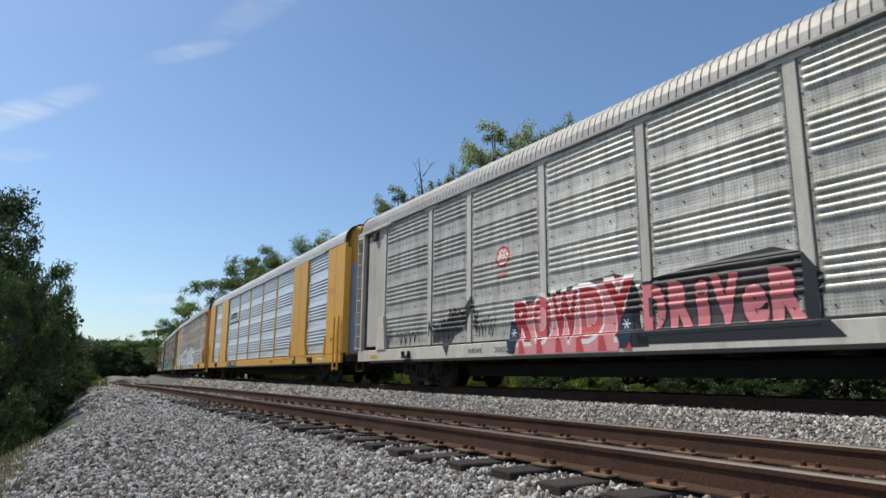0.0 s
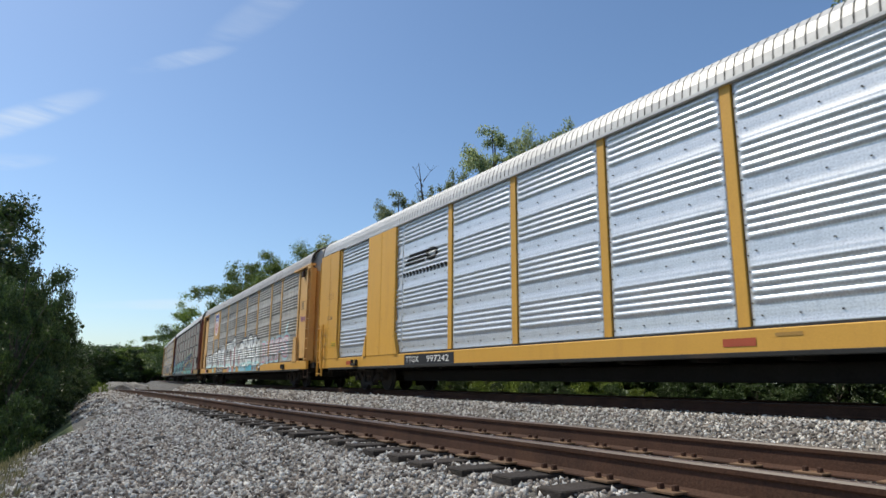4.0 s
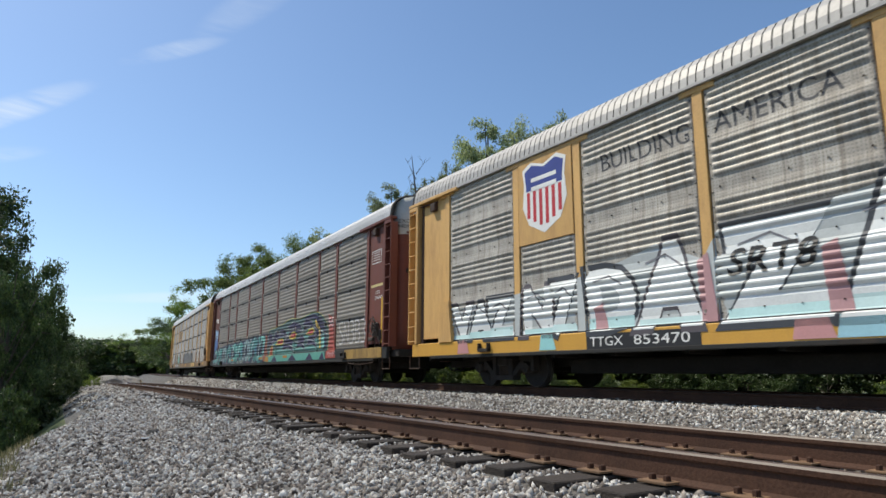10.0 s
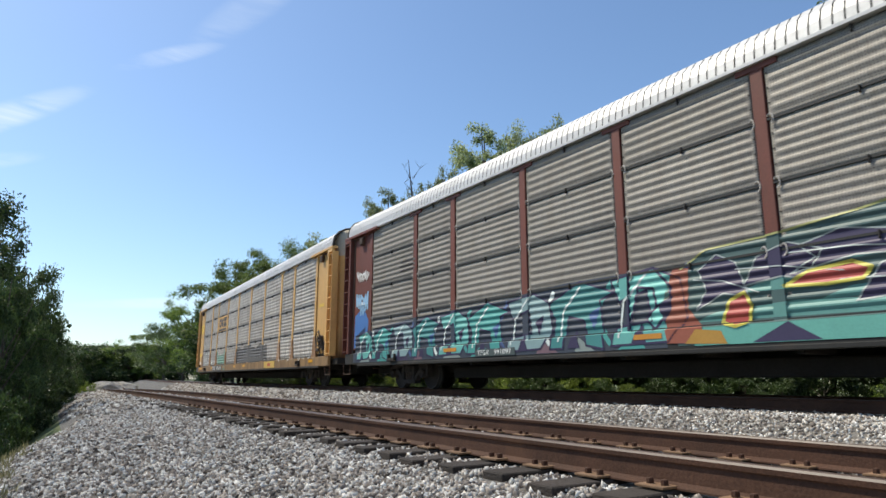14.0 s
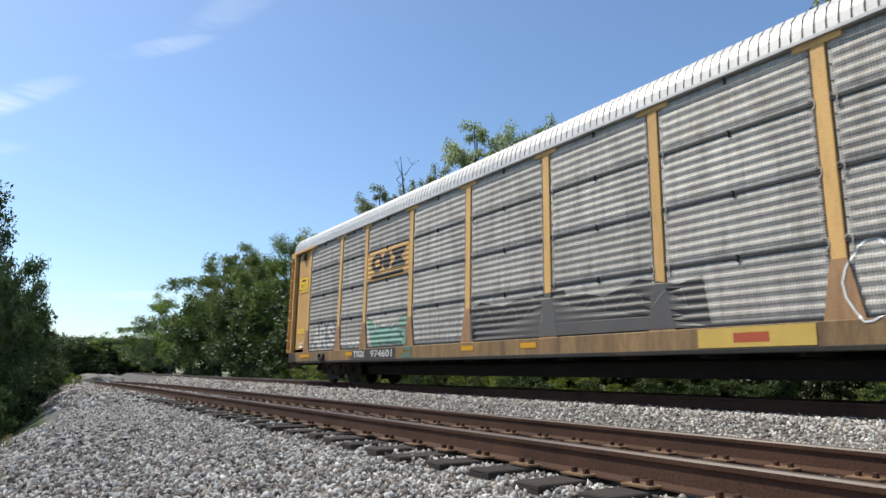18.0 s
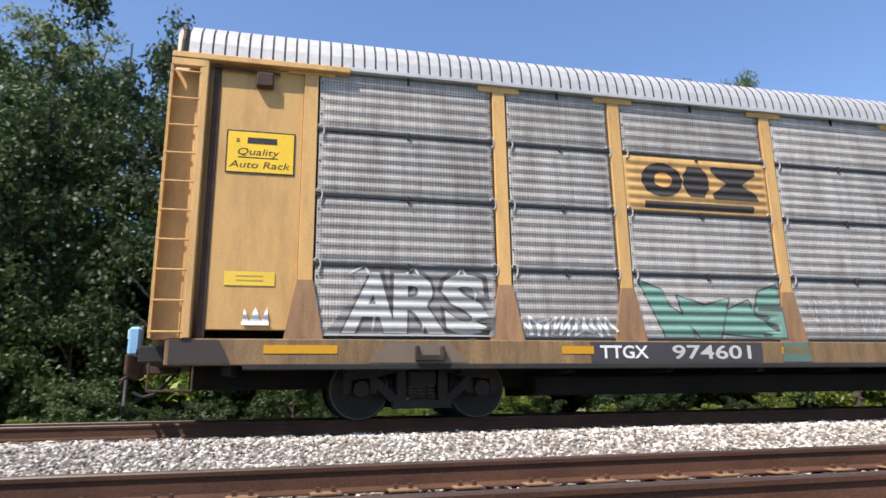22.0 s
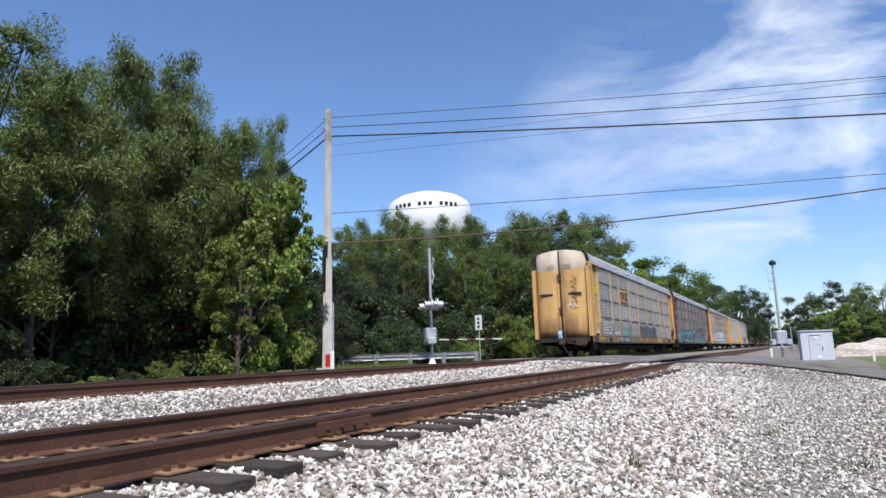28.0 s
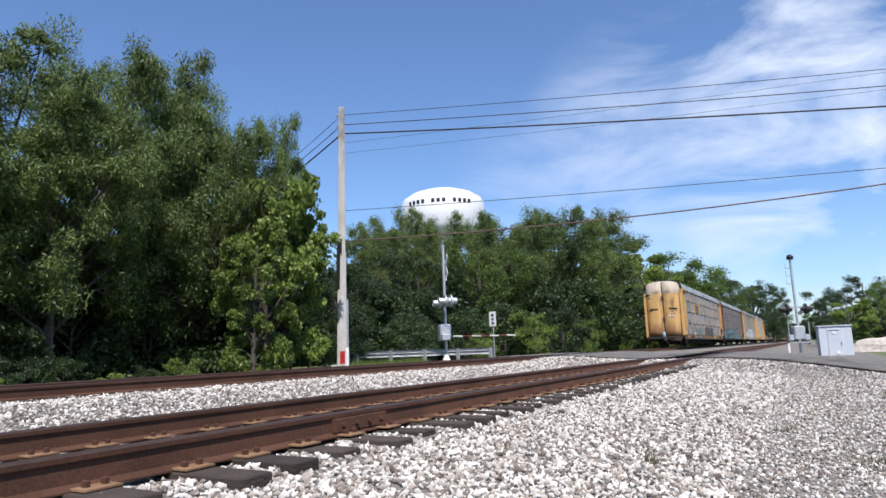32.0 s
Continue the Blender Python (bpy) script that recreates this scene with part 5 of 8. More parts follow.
def build_old_car():
    car = autorack("old grey and yellow auto-rack car covered with pale graffiti", M_TAN, M_ZINC_OLD, M_ROOF_GREY, M_YELLOW, "band", flare=False, door=[M_TAN, M_WHITE], split=4.75)
    end_gussets(car, M_TAN)
    zs = (SILL1 + 0.03, EAVE - 0.05)
    door_words(car, -1, (("EXCESS HEIGHT CAR", 4.9),), 1.2, 0.1)
    # yellow backing panel with the shield, and the slogan
    bm = bmesh.new()
    box(bm, -1.6, -1.56, 7.17, 8.88, 3.05, EAVE - 0.05, 0.005)
    part("emblem_panel", bm, M_TAN, car, "yellow backing panel")
    p = Paint(car, "band", zs, flare=False)
    p.surface = lambda y, z: -1.602
    shield(p, 8.02, 4.05, 1.25, 1.5, 0)
    p.done("emblem", "blue shield over red and white stripes")
    p = Paint(car, "band", zs, flare=False)
    p.text("BUILDING", 6.4, 4.12, 0.34, (0.05, 0.05, 0.055), width=2.0)
    p.text("AMERICA", 3.95, 4.12, 0.34, (0.05, 0.05, 0.055), width=2.0)
    p.bar(6.9, 4.4, 0.73, 1.02, BLACKINK)
    p.text("TTGX", 6.8, 0.8, 0.17, WHITEINK, 1, width=0.8)
    p.text("853470", 5.75, 0.8, 0.17, WHITEINK, 1, width=1.15)
    p.bar(-5.3, -5.75, 0.75, 1.04, BLACKINK, 1)
    p.bar(-5.35, -5.5, 0.88, 1.0, WHITEINK, 2)
    p.bar(-5.55, -5.7, 0.88, 1.0, WHITEINK, 2)
    p.bar(-3.9, -5.0, 0.8, 0.97, (0.45, 0.15, 0.05), 1)
    p.done("lettering", "dark slogan and white car lettering")
    p = Paint(car, "band", zs, flare=False)
    aqua, sky, white, grey, rose = (0.3, 0.6, 0.6), (0.1, 0.42, 0.55), (0.74, 0.76, 0.75), (0.16, 0.16, 0.17), (0.5, 0.25, 0.25)
    # pale ground, letters with dark outlines, turquoise foot, blue wash along the sill
    mint = (0.42, 0.62, 0.62)
    p.poly([(11.7, 1.1), (11.65, 1.85), (9.2, 2.0), (7.6, 2.1), (6.6, 2.2), (5.2, 2.5), (4.3, 2.1), (4.0, 2.55), (2.2, 2.65), (1.4, 2.75), (0.9, 2.2), (0.3, 2.1), (-0.6, 2.5), (-1.6, 2.6), (-3.0, 2.65), (-4.4, 2.5), (-5.2, 2.0), (-5.2, 1.1)], (0.46, 0.49, 0.49), 0)
    word = (("V", 11.65, 0.95, 1.9), ("A", 10.95, 1.0, 1.9), ("Z", 10.1, 0.95, 1.95), ("N", 8.85, 1.0, 2.05), ("7", 7.95, 0.8, 2.1), ("D", 6.95, 1.25, 2.2), ("A", 5.75, 1.4, 2.45), ("Z", 4.05, 1.75, 2.5), ("A", 2.3, 2.0, 2.7), ("G", 0.3, 1.3, 2.35), ("E", -0.95, 1.3, 2.5), ("S", -2.2, 1.2, 2.6), ("C", -3.4, 1.1, 2.5), ("K", -4.35, 0.8, 2.3))
    for i, (ch, y, w, top) in enumerate(word):
        h, tilt = (top - 1.18) * 0.96, 0.12 * math.sin(i * 2.3)
        p.text(ch, y + 0.1, 1.12, h + 0.14, (0.05, 0.055, 0.065) if i % 3 else (0.09, 0.08, 0.09), 1, width=w + 0.18, bold=0.09, shear=tilt)
        p.text(ch, y, 1.18, h, (0.72, 0.74, 0.73), 2, width=w, bold=0.075, shear=tilt)
        p.bar(y - 0.06 * w, y - 0.94 * w, 1.12, 1.22 + 0.05 * (i % 3), mint if i % 2 else (0.5, 0.66, 0.66), 3)
        p.stroke([(y - 0.2 * w, 1.2 + 0.82 * h), (y - 0.5 * w, 1.2 + 0.9 * h), (y - 0.75 * w, 1.2 + 0.7 * h)], 0.035, (0.2, 0.2, 0.22), 4)
    for y0, y1, c in ((11.3, 10.8, rose), (8.25, 7.75, aqua), (2.95, 2.36, rose), (2.36, 1.6, (0.3, 0.52, 0.6)), (1.6, 1.1, rose), (0.97, 0.32, (0.3, 0.52, 0.6)), (-0.44, -2.2, (0.3, 0.52, 0.6)), (-2.3, -3.9, sky), (-4.0, -5.0, (0.3, 0.52, 0.6))):
        p.poly([(y0, 0.765), (y1, 0.765), (y1 + 0.1, 1.085), (y0 - 0.06, 1.085)], c, 1)
    for y, z1 in ((4.3, 2.2), (2.35, 2.1), (1.25, 2.3), (6.6, 1.6), (-0.1, 1.8)):
        p.poly([(y + 0.1, 1.1), (y - 0.22, 1.1), (y - 0.1, z1), (y + 0.12, z1 - 0.1)], (0.42, 0.24, 0.25), 4)
    p.text("SRT8", 3.9, 1.78, 0.4, BLACKINK, 6, width=1.4, shear=0.25, bold=0.01)
    p.done("graffiti", "white and turquoise bubble graffiti with dark outlines")
    p = Paint(car, "band", zs, flare=False)
    for i, (y, ch, w) in enumerate(((-5.65, "B", 0.88), (-6.6, "U", 0.85), (-7.55, "M", 1.1), (-8.72, "P", 0.82), (-9.55, "S", 1.05))):
        z = 1.24 + 0.04 * i
        p.text(ch, y + 0.08, z - 0.1, 1.0, (0.34, 0.5, 0.54), 1, width=w + 0.16, bold=0.09)
        p.text(ch, y, z - 0.05, 0.9, (0.46, 0.2, 0.25), 2, width=w, bold=0.05)
        p.text(ch, y - 0.03, z - 0.02, 0.84, (0.56, 0.52, 0.52), 3, width=w - 0.06, bold=0.012)
    p.poly([(-9.9, 2.3), (-10.25, 2.4), (-10.5, 2.95), (-10.1, 2.65)], (0.5, 0.68, 0.72), 2)
    scrawl(p, -10.75, -11.6, 2.05, 2.3, (0.1, 0.1, 0.1), rnd, 4, 0.03)
    p.done("graffiti", "pink and light-blue graffiti reading BUMPS")
    p = Paint(car, "band", zs, flare=False)
    p.surface = lambda y, z: -1.545
    scrawl(p, -12.25, -12.95, 2.7, 2.95, (0.25, 0.1, 0.2), rnd, 4, 0.035)
    p.bar(-12.2, -12.7, 3.55, 3.57, BLACKINK)
    p.bar(-12.2, -12.7, 3.25, 3.27, BLACKINK)
    for k in range(3):
        p.bar(-12.27, -12.6, 3.33 + 0.07 * k, 3.36 + 0.07 * k, BLACKINK)
    p.done("graffiti", "small tag and stencilled box on the end panel")
    return car


def build_red_car():
    car = autorack("oxide-red auto-rack car with grey punched panels and teal graffiti", M_MAROON, M_ZINC_BROWN, M_ROOF_WHITE, M_DARKSILL, "tier", flare=False, tiers=TIERS, door=[M_MAROON, M_SILVER], split=4.5)
    r2 = random.Random(11)
    p = Paint(car, "tier", TIERS, flare=False)
    mid_teal, bright, night, snow = (0.06, 0.27, 0.25), (0.16, 0.47, 0.42), (0.035, 0.028, 0.07), (0.6, 0.66, 0.64)

    def shape(pts, fill, line, layer, w=0.035):
        p.poly(pts, fill, layer)
        p.stroke(pts + pts[:1], w, line, layer + 1)

    # first word: arrowed teal letters that grow towards the middle of the car
    p.poly([(12.9, 0.78), (12.9, 1.65), (11.5, 1.8), (9, 1.95), (5, 2.02), (3, 2.16), (1.2, 2.14), (0.6, 1.9), (0.5, 0.78)], (0.04, 0.05, 0.07), 0)
    for i in range(9):
        y, w = 12.7 - i * 1.12 - 0.03 * i * i, 1.15 + 0.08 * i
        hi = 1.74 + 0.052 * i
        lo = 0.86
        k = hi - lo
        a = [(y, lo), (y - 0.22 * w, lo), (y - 0.3 * w, lo + 0.5 * k), (y - 0.55 * w, lo + 0.42 * k), (y - 0.6 * w, lo + 0.04), (y - 0.86 * w, lo - 0.05), (y - 0.8 * w, lo + 0.7 * k), (y - 1.02 * w, lo + 0.78 * k), (y - 0.5 * w, hi + 0.04), (y + 0.04 * w, lo + 0.74 * k), (y - 0.08 * w, lo + 0.45 * k)]
        b = [(y - 0.05 * w, lo), (y - 0.75 * w, lo + 0.02), (y - 0.95 * w, lo + 0.3 * k), (y - 0.9 * w, lo + 0.8 * k), (y - 0.6 * w, hi), (y - 0.05 * w, hi - 0.1), (y - 0.15 * w, lo + 0.6 * k), (y - 0.5 * w, lo + 0.72 * k), (y - 0.55 * w, lo + 0.3 * k), (y - 0.1 * w, lo + 0.25 * k)]
        shape(a if i % 2 else b, ((0.12, 0.36, 0.33), mid_teal, (0.2, 0.3, 0.31), (0.05, 0.2, 0.2))[i % 4], night, 2, 0.04)
        p.stroke([(y - 0.95 * w, lo + 0.05), (y - 0.7 * w, lo + 0.45 * k), (y - 0.98 * w, hi - 0.05)], 0.1, (snow, mid_teal, (0.06, 0.1, 0.22))[i % 3], 1)
        p.stroke([(y - 0.15 * w, lo + 0.15), (y - 0.22 * w, lo + 0.6 * k), (y - 0.5 * w, hi - 0.08)], 0.045, snow, 4)
        p.poly([(y - 0.3 * w, lo), (y - 0.5 * w, lo), (y - 0.42 * w, lo + 0.3 * k)], night, 4)
        p.poly([(y - 0.62 * w, lo + 0.5 * k), (y - 0.8 * w, lo + 0.6 * k), (y - 0.7 * w, lo + 0.25 * k)], (0.05, 0.1, 0.24) if i % 2 else night, 4)
    shape([(1.35, 1.12), (1.3, 2.1), (0.75, 2.16), (0.42, 1.8), (0.45, 1.4), (0.8, 1.1), (0.95, 1.3), (0.72, 1.5), (0.78, 1.8), (1.1, 1.86)], bright, night, 3, 0.05)
    for i in range(10):
        y = 12.4 - i * 1.2 + r2.uniform(-0.2, 0.2)
        p.poly([(y, 0.79), (y - r2.uniform(0.4, 0.9), 0.79), (y - r2.uniform(0.1, 0.5), 1.06)], ((0.2, 0.24, 0.23), mid_teal, (0.05, 0.04, 0.08), (0.16, 0.1, 0.12))[i % 4], 1)
    # orange smear between the two pieces
    p.poly([(0.5, 0.85), (0.62, 1.5), (0.35, 2.1), (0.05, 2.05), (0.1, 1.4), (-0.35, 0.82)], (0.26, 0.08, 0.05), 3)
    p.poly([(0.15, 0.83), (-0.6, 0.8), (-0.5, 1.0), (-0.05, 1.05)], (0.36, 0.2, 0.04), 4)
    # second piece: grey-teal field with night-violet forms edged in white, red almonds edged in yellow
    top = [(0.2, 2.05), (-0.3, 2.3), (-1.4, 2.34), (-2.6, 2.46), (-3.6, 2.6), (-5.0, 2.5), (-6.4, 2.66), (-7.2, 2.6), (-7.9, 2.35), (-8.35, 1.95), (-8.45, 1.5), (-8.3, 1.1)]
    p.poly([(0.3, 0.8), *top, (-8.2, 0.8)], (0.055, 0.1, 0.098), 0)
    p.stroke(top, 0.03, (0.34, 0.34, 0.13), 5)
    p.poly([(0.0, 0.79), (-8.3, 0.79), (-8.1, 1.07), (-0.2, 1.07)], (0.11, 0.33, 0.28), 2)
    for y, w in ((-1.0, 1.0), (-3.6, 1.2), (-6.0, 0.9), (-7.6, 0.6)):
        p.poly([(y, 0.8), (y - w, 0.8), (y - w * 0.55, 1.07)], night, 3)
    for y0, y1, z in ((0.0, -3.4, 1.16), (-2.0, -5.4, 1.34), (-3.8, -8.0, 1.2), (-0.8, -2.4, 1.55), (-5.0, -7.4, 1.62), (-1.8, -4.4, 1.85), (-4.6, -6.4, 1.95), (-2.8, -4.0, 1.08), (-6.0, -7.9, 1.4)):
        p.poly([(y0, z), (y0 - 0.4, z + 0.14), ((y0 + y1) / 2, z + 0.2), (y1, z + 0.1), (y1 + 0.3, z - 0.04)], (0.1, 0.25, 0.225), 1)
    for i, (y, z, w, h) in enumerate(((-0.55, 1.75, 0.55, 0.8), (-1.5, 1.85, 0.8, 0.6), (-2.5, 1.98, 1.0, 0.55), (-3.3, 1.5, 0.9, 0.6), (-4.3, 2.1, 1.2, 0.6), (-5.1, 1.5, 0.8, 0.7), (-6.0, 2.15, 1.1, 0.6), (-6.5, 1.55, 0.7, 0.7), (-7.4, 1.9, 0.8, 0.9))):
        w, h = w * r2.uniform(1.1, 1.9), h * r2.uniform(0.9, 1.25)
        a = [(y + 0.5 * w, z - 0.3 * h), (y + 0.3 * w, z + 0.3 * h), (y - 0.1 * w, z + 0.5 * h), (y - 0.5 * w, z + 0.25 * h), (y - 0.35 * w, z - 0.1 * h), (y - 0.6 * w, z - 0.45 * h), (y, z - 0.2 * h)]
        shape(a if i % 2 else [(2 * y - u, v) for u, v in a], night, (0.3, 0.34, 0.33), 3, 0.022)
        p.stroke([(y + 0.6 * w, z + 0.1 * h), (y, z + 0.02 * h), (y - 0.7 * w, z - 0.25 * h)], 0.02, (0.42, 0.46, 0.45), 6)
    for y, z, w, h in ((-2.1, 1.66, 1.15, 0.26), (-4.0, 1.86, 1.0, 0.28), (-0.75, 1.3, 0.5, 0.5), (-6.3, 1.9, 0.9, 0.24)):
        shape([(y + w / 2, z - h * 0.35), (y + w * 0.2, z + h * 0.3), (y - w * 0.3, z + h / 2), (y - w / 2, z + h * 0.1), (y - w * 0.4, z - h * 0.4), (y, z - h / 2)], (0.36, 0.06, 0.05), (0.5, 0.45, 0.08), 6, 0.05)
    p.stroke([(-5.6, 2.42), (-6.6, 2.5), (-7.5, 2.3), (-8.0, 1.8), (-8.05, 1.25)], 0.16, night, 4)
    p.stroke([(-6.9, 2.3), (-7.4, 1.9), (-7.5, 1.25)], 0.16, (0.48, 0.33, 0.06), 4)
    p.poly(blob(-7.85, 1.6, 0.5, 0.8, r2, 16, 0.1), (0.16, 0.4, 0.38), 3)
    p.poly([(-8.3, 0.82), (-9.3, 0.82), (-8.95, 1.5), (-8.7, 2.3), (-8.3, 2.45), (-8.45, 1.6)], (0.36, 0.08, 0.06), 1)
    scrawl(p, -8.5, -9.2, 0.86, 1.05, (0.5, 0.3, 0.3), r2, 3, 0.03, 3)
    for i in range(2):
        p.text("96"[i], -8.35 - i * 0.3, 1.95, 0.36, (0.7, 0.5, 0.5), 3, width=0.28)
    p.done("graffiti", "teal, violet and red wild-style graffiti along the side")
    p = Paint(car, "tier", TIERS, flare=False)
    for i in range(5):
        p.text("SN3B3"[i], -9.4 - i * 0.5, 1.25, 0.85, (0.45, 0.44, 0.43), 0, width=0.44, bold=-0.02)
    p.bar(6.0, 4.5, 0.79, 0.95, (0.06, 0.08, 0.08), 6)
    p.text("TTGX", 5.9, 0.82, 0.11, WHITEINK, 7, width=0.45)
    p.text("991097", 5.25, 0.82, 0.11, WHITEINK, 7, width=0.62)
    for i in range(3):
        p.bar(9.9, 9.0, 3.35 + i * 0.12, 3.41 + i * 0.12, (0.12, 0.1, 0.09), 0)
    for y in (1.2, -2.9, 7.4):
        p.bar(y, y - 0.6, 0.94, 1.03, (0.45, 0.2, 0.03), 6)
    p.done("lettering", "grey sprayed letters and worn stencils")
    p = Paint(car, "tier", TIERS, flare=False)
    p.surface = lambda y, z: -1.545
    for a, b in (((-12.15, 3.75), (-12.85, 3.75)), ((-12.85, 3.75), (-12.85, 4.15)), ((-12.85, 4.15), (-12.15, 4.15)), ((-12.15, 4.15), (-12.15, 3.75))):
        p.stroke([a, b], 0.025, WHITEINK)
    for k in range(4):
        p.bar(-12.25, -12.75, 3.83 + k * 0.08, 3.86 + k * 0.08, (0.55, 0.5, 0.48))
    p.text("DECK", -12.5, 2.75, 0.1, WHITEINK, width=0.28)
    p.text("CLEARANCE", -12.4, 2.58, 0.1, WHITEINK, width=0.6)
    p.bar(-12.1, -13.0, 2.98, 3.06, (0.55, 0.45, 0.2))
    p.bar(12.2, 12.9, 2.62, 2.72, WHITEINK)
    scrawl(p, 12.9, 12.1, 3.4, 3.75, WHITEINK, r2, 4, 0.05)
    p.poly([(13.05, 1.25), (12.1, 1.25), (12.0, 2.1), (12.4, 2.55), (13.0, 2.3)], (0.06, 0.16, 0.4), 0)
    scrawl(p, 12.9, 12.1, 2.3, 3.0, (0.3, 0.5, 0.7), r2, 3, 0.1, 1)
    p.poly([(12.9, 1.3), (12.3, 1.5), (12.2, 1.9), (12.7, 1.7)], (0.02, 0.03, 0.08), 2)
    p.done("lettering", "white stencils and blue graffiti on the end panels")
    hand_brake(car, -12.6, "dark greasy hand-brake wheel and gear box")
    bm = bmesh.new()
    for i in range(16):
        rod(bm, (-1.66, -10.6 - i * 0.13, 0.62 - 0.05 * math.sin(i / 15 * 3.14)), (-1.66, -10.71 - i * 0.13, 0.62 - 0.05 * math.sin((i + 1) / 15 * 3.14)), 0.014, seg=5)
    part("chain", bm, M_RUSTPART, car)
    bm = bmesh.new()
    box(bm, -1.65, -1.634, -10.2, -13.2, 0.76, 1.07)
    part("sill_patch", bm, M_GRIMYELLOW, car, "yellow stretch of the side sill")
    bm = bmesh.new()
    box(bm, -1.56, -1.545, -13.08, -12.95, 1.2, 2.6)
    part("yellow_stripe", bm, ink(0.6, 0.36, 0.03), car, "yellow vertical safety stripe")
    door_words(car, -1, (("EXCESS", 4.86), ("HEIGHT", 4.7)), 1.36, 0.17)
    # flaked patches along the silver paint's lower edge
    for k in range(16):
        x = 0.08 + 0.07 * k
        y = 13.89 if x < 0.5 else 13.89 - 0.09 * (x - 0.5) ** 1.3
        bm = bmesh.new()
        o = blob(-x, 4.5 + r2.uniform(-0.04, 0.12), r2.uniform(0.05, 0.12), r2.uniform(0.06, 0.18), r2, 8, 0.3)
        bm.faces.new([bm.verts.new((a, -y - 0.012, b)) for a, b in o])
        part("flaked_patch", bm, M_MAROON, car)
    return car


def build_last_car():
    car = autorack("weathered yellow auto-rack car with grey punched panels, last of the train", M_TAN, M_ZINC_GREY, M_ROOF_WHITE, M_RUSTSILL, "tier", flare=True, tiers=TIERS, door=[M_RUSTDOOR, M_CREAM], split=4.7)
    r2 = random.Random(23)
    # emblem board across one tier
    me = sheet_mesh(7.05 - 4.2 - 0.2, 3.1 + 0.012, 4.08 - 0.012, "tier", M_TAN)
    shared("emblem_board", me, car, pose(-0.012, (7.05 + 4.2) / 2, 0), "yellow corrugated board with a dark emblem")
    p = Paint(car, "tier", TIERS)
    p.surface = lambda y, z: sheet_x(z, p.prof) - 0.013
    dark = (0.05, 0.042, 0.038)
    # dark plain forms and a bar, as on the board: a ring, a block, a waisted block
    ring = [radians(a) for a in range(0, 360, 20)]
    p.poly([(6.28 - 0.37 * math.cos(a), 3.66 + 0.29 * math.sin(a)) for a in ring], dark, 0)
    p.poly([(6.26 - 0.16 * math.cos(a), 3.66 + 0.13 * math.sin(a)) for a in ring], (0.55, 0.3, 0.09), 1)
    p.poly([(5.66 - 0.25 * math.cos(a), 3.66 + 0.3 * math.sin(a)) for a in [radians(q) for q in (20, 60, 120, 160, 200, 240, 300, 340)]], dark, 0)
    p.poly([(5.36, 3.38), (4.52, 3.38), (4.52, 3.48), (4.8, 3.66), (4.52, 3.84), (4.52, 3.94), (5.36, 3.94), (5.36, 3.84), (5.1, 3.66), (5.36, 3.48)], dark, 0)
    p.bar(6.62, 4.62, 3.18, 3.3, dark, 0)
    p.done("emblem", "dark blocky railway emblem over a bar")
    p = Paint(car, "tier", TIERS)
    p.bar(7.75, 4.85, 0.755, 1.05, (0.05, 0.045, 0.05))
    p.text("TTGX", 7.6, 0.82, 0.18, WHITEINK, 1, width=0.78, bold=0.02)
    p.text("974601", 6.42, 0.81, 0.2, (0.5, 0.5, 0.46), 1, width=1.36, bold=0.015)
    for y in (12.35, 8.2, 4.5, -0.6, -5.2, 1.6, -11.4):
        p.bar(y, y - (0.95 if y > 12 else 0.5), 0.88, 0.99, (0.55, 0.27, 0.01), 1)
    p.bar(-4.9, -6.7, 0.76, 1.05, (0.5, 0.34, 0.08), 2)
    p.bar(-5.5, -6.05, 0.83, 0.97, (0.36, 0.07, 0.03), 3)
    p.poly([(4.5, 0.76), (3.95, 0.76), (4.0, 1.06), (4.45, 1.06)], (0.1, 0.16, 0.13), 1)
    p.done("lettering", "white car lettering on a dark band of the sill")
    p = Paint(car, "tier", TIERS)
    p.poly([(13.5, 0.75), (12.75, 0.75), (12.9, 1.05), (13.5, 1.06)], (0.045, 0.033, 0.028), 1)
    p.poly([(11.0, 0.76), (10.7, 1.06), (10.2, 1.0), (9.9, 1.06), (9.6, 0.76)], (0.16, 0.12, 0.085), 1)
    p.done("grime", "dark grime and brown scuffs along the sill")
    p = Paint(car, "tier", TIERS)
    pale, edge = (0.44, 0.44, 0.42), (0.1, 0.095, 0.09)
    p.poly([(11.6, 1.12), (11.0, 1.9), (10.2, 2.15), (9.5, 2.05), (9.15, 1.5), (9.2, 1.12)], (0.22, 0.215, 0.21), 0)
    for i, (y, w) in enumerate(((11.35, 0.75), (10.65, 0.75), (9.95, 0.7))):
        p.text("ARS"[i], y + 0.06, 1.16, 0.86, edge, 1, width=w + 0.14, bold=0.06, shear=0.12 - 0.1 * i)
        p.text("ARS"[i], y, 1.2, 0.78, pale, 2, width=w, bold=0.035, shear=0.12 - 0.1 * i)
        p.stroke([(y - 0.05, 1.95 - 0.1 * i), (y - 0.3, 2.1), (y - 0.5, 1.75), (y - 0.42, 1.2)], 0.03, pale, 3)
    p.done("graffiti", "silver-grey bubble graffiti with dark outlines")
    p = Paint(car, "tier", TIERS)
    scrawl(p, 8.75, 7.35, 1.14, 1.42, WHITEINK, r2, 7, 0.035)
    p.poly([(12.65, 1.25), (12.3, 1.25), (12.33, 1.5), (12.4, 1.3), (12.48, 1.5), (12.55, 1.3), (12.62, 1.48)], WHITEINK)
    green = (0.16, 0.3, 0.24)
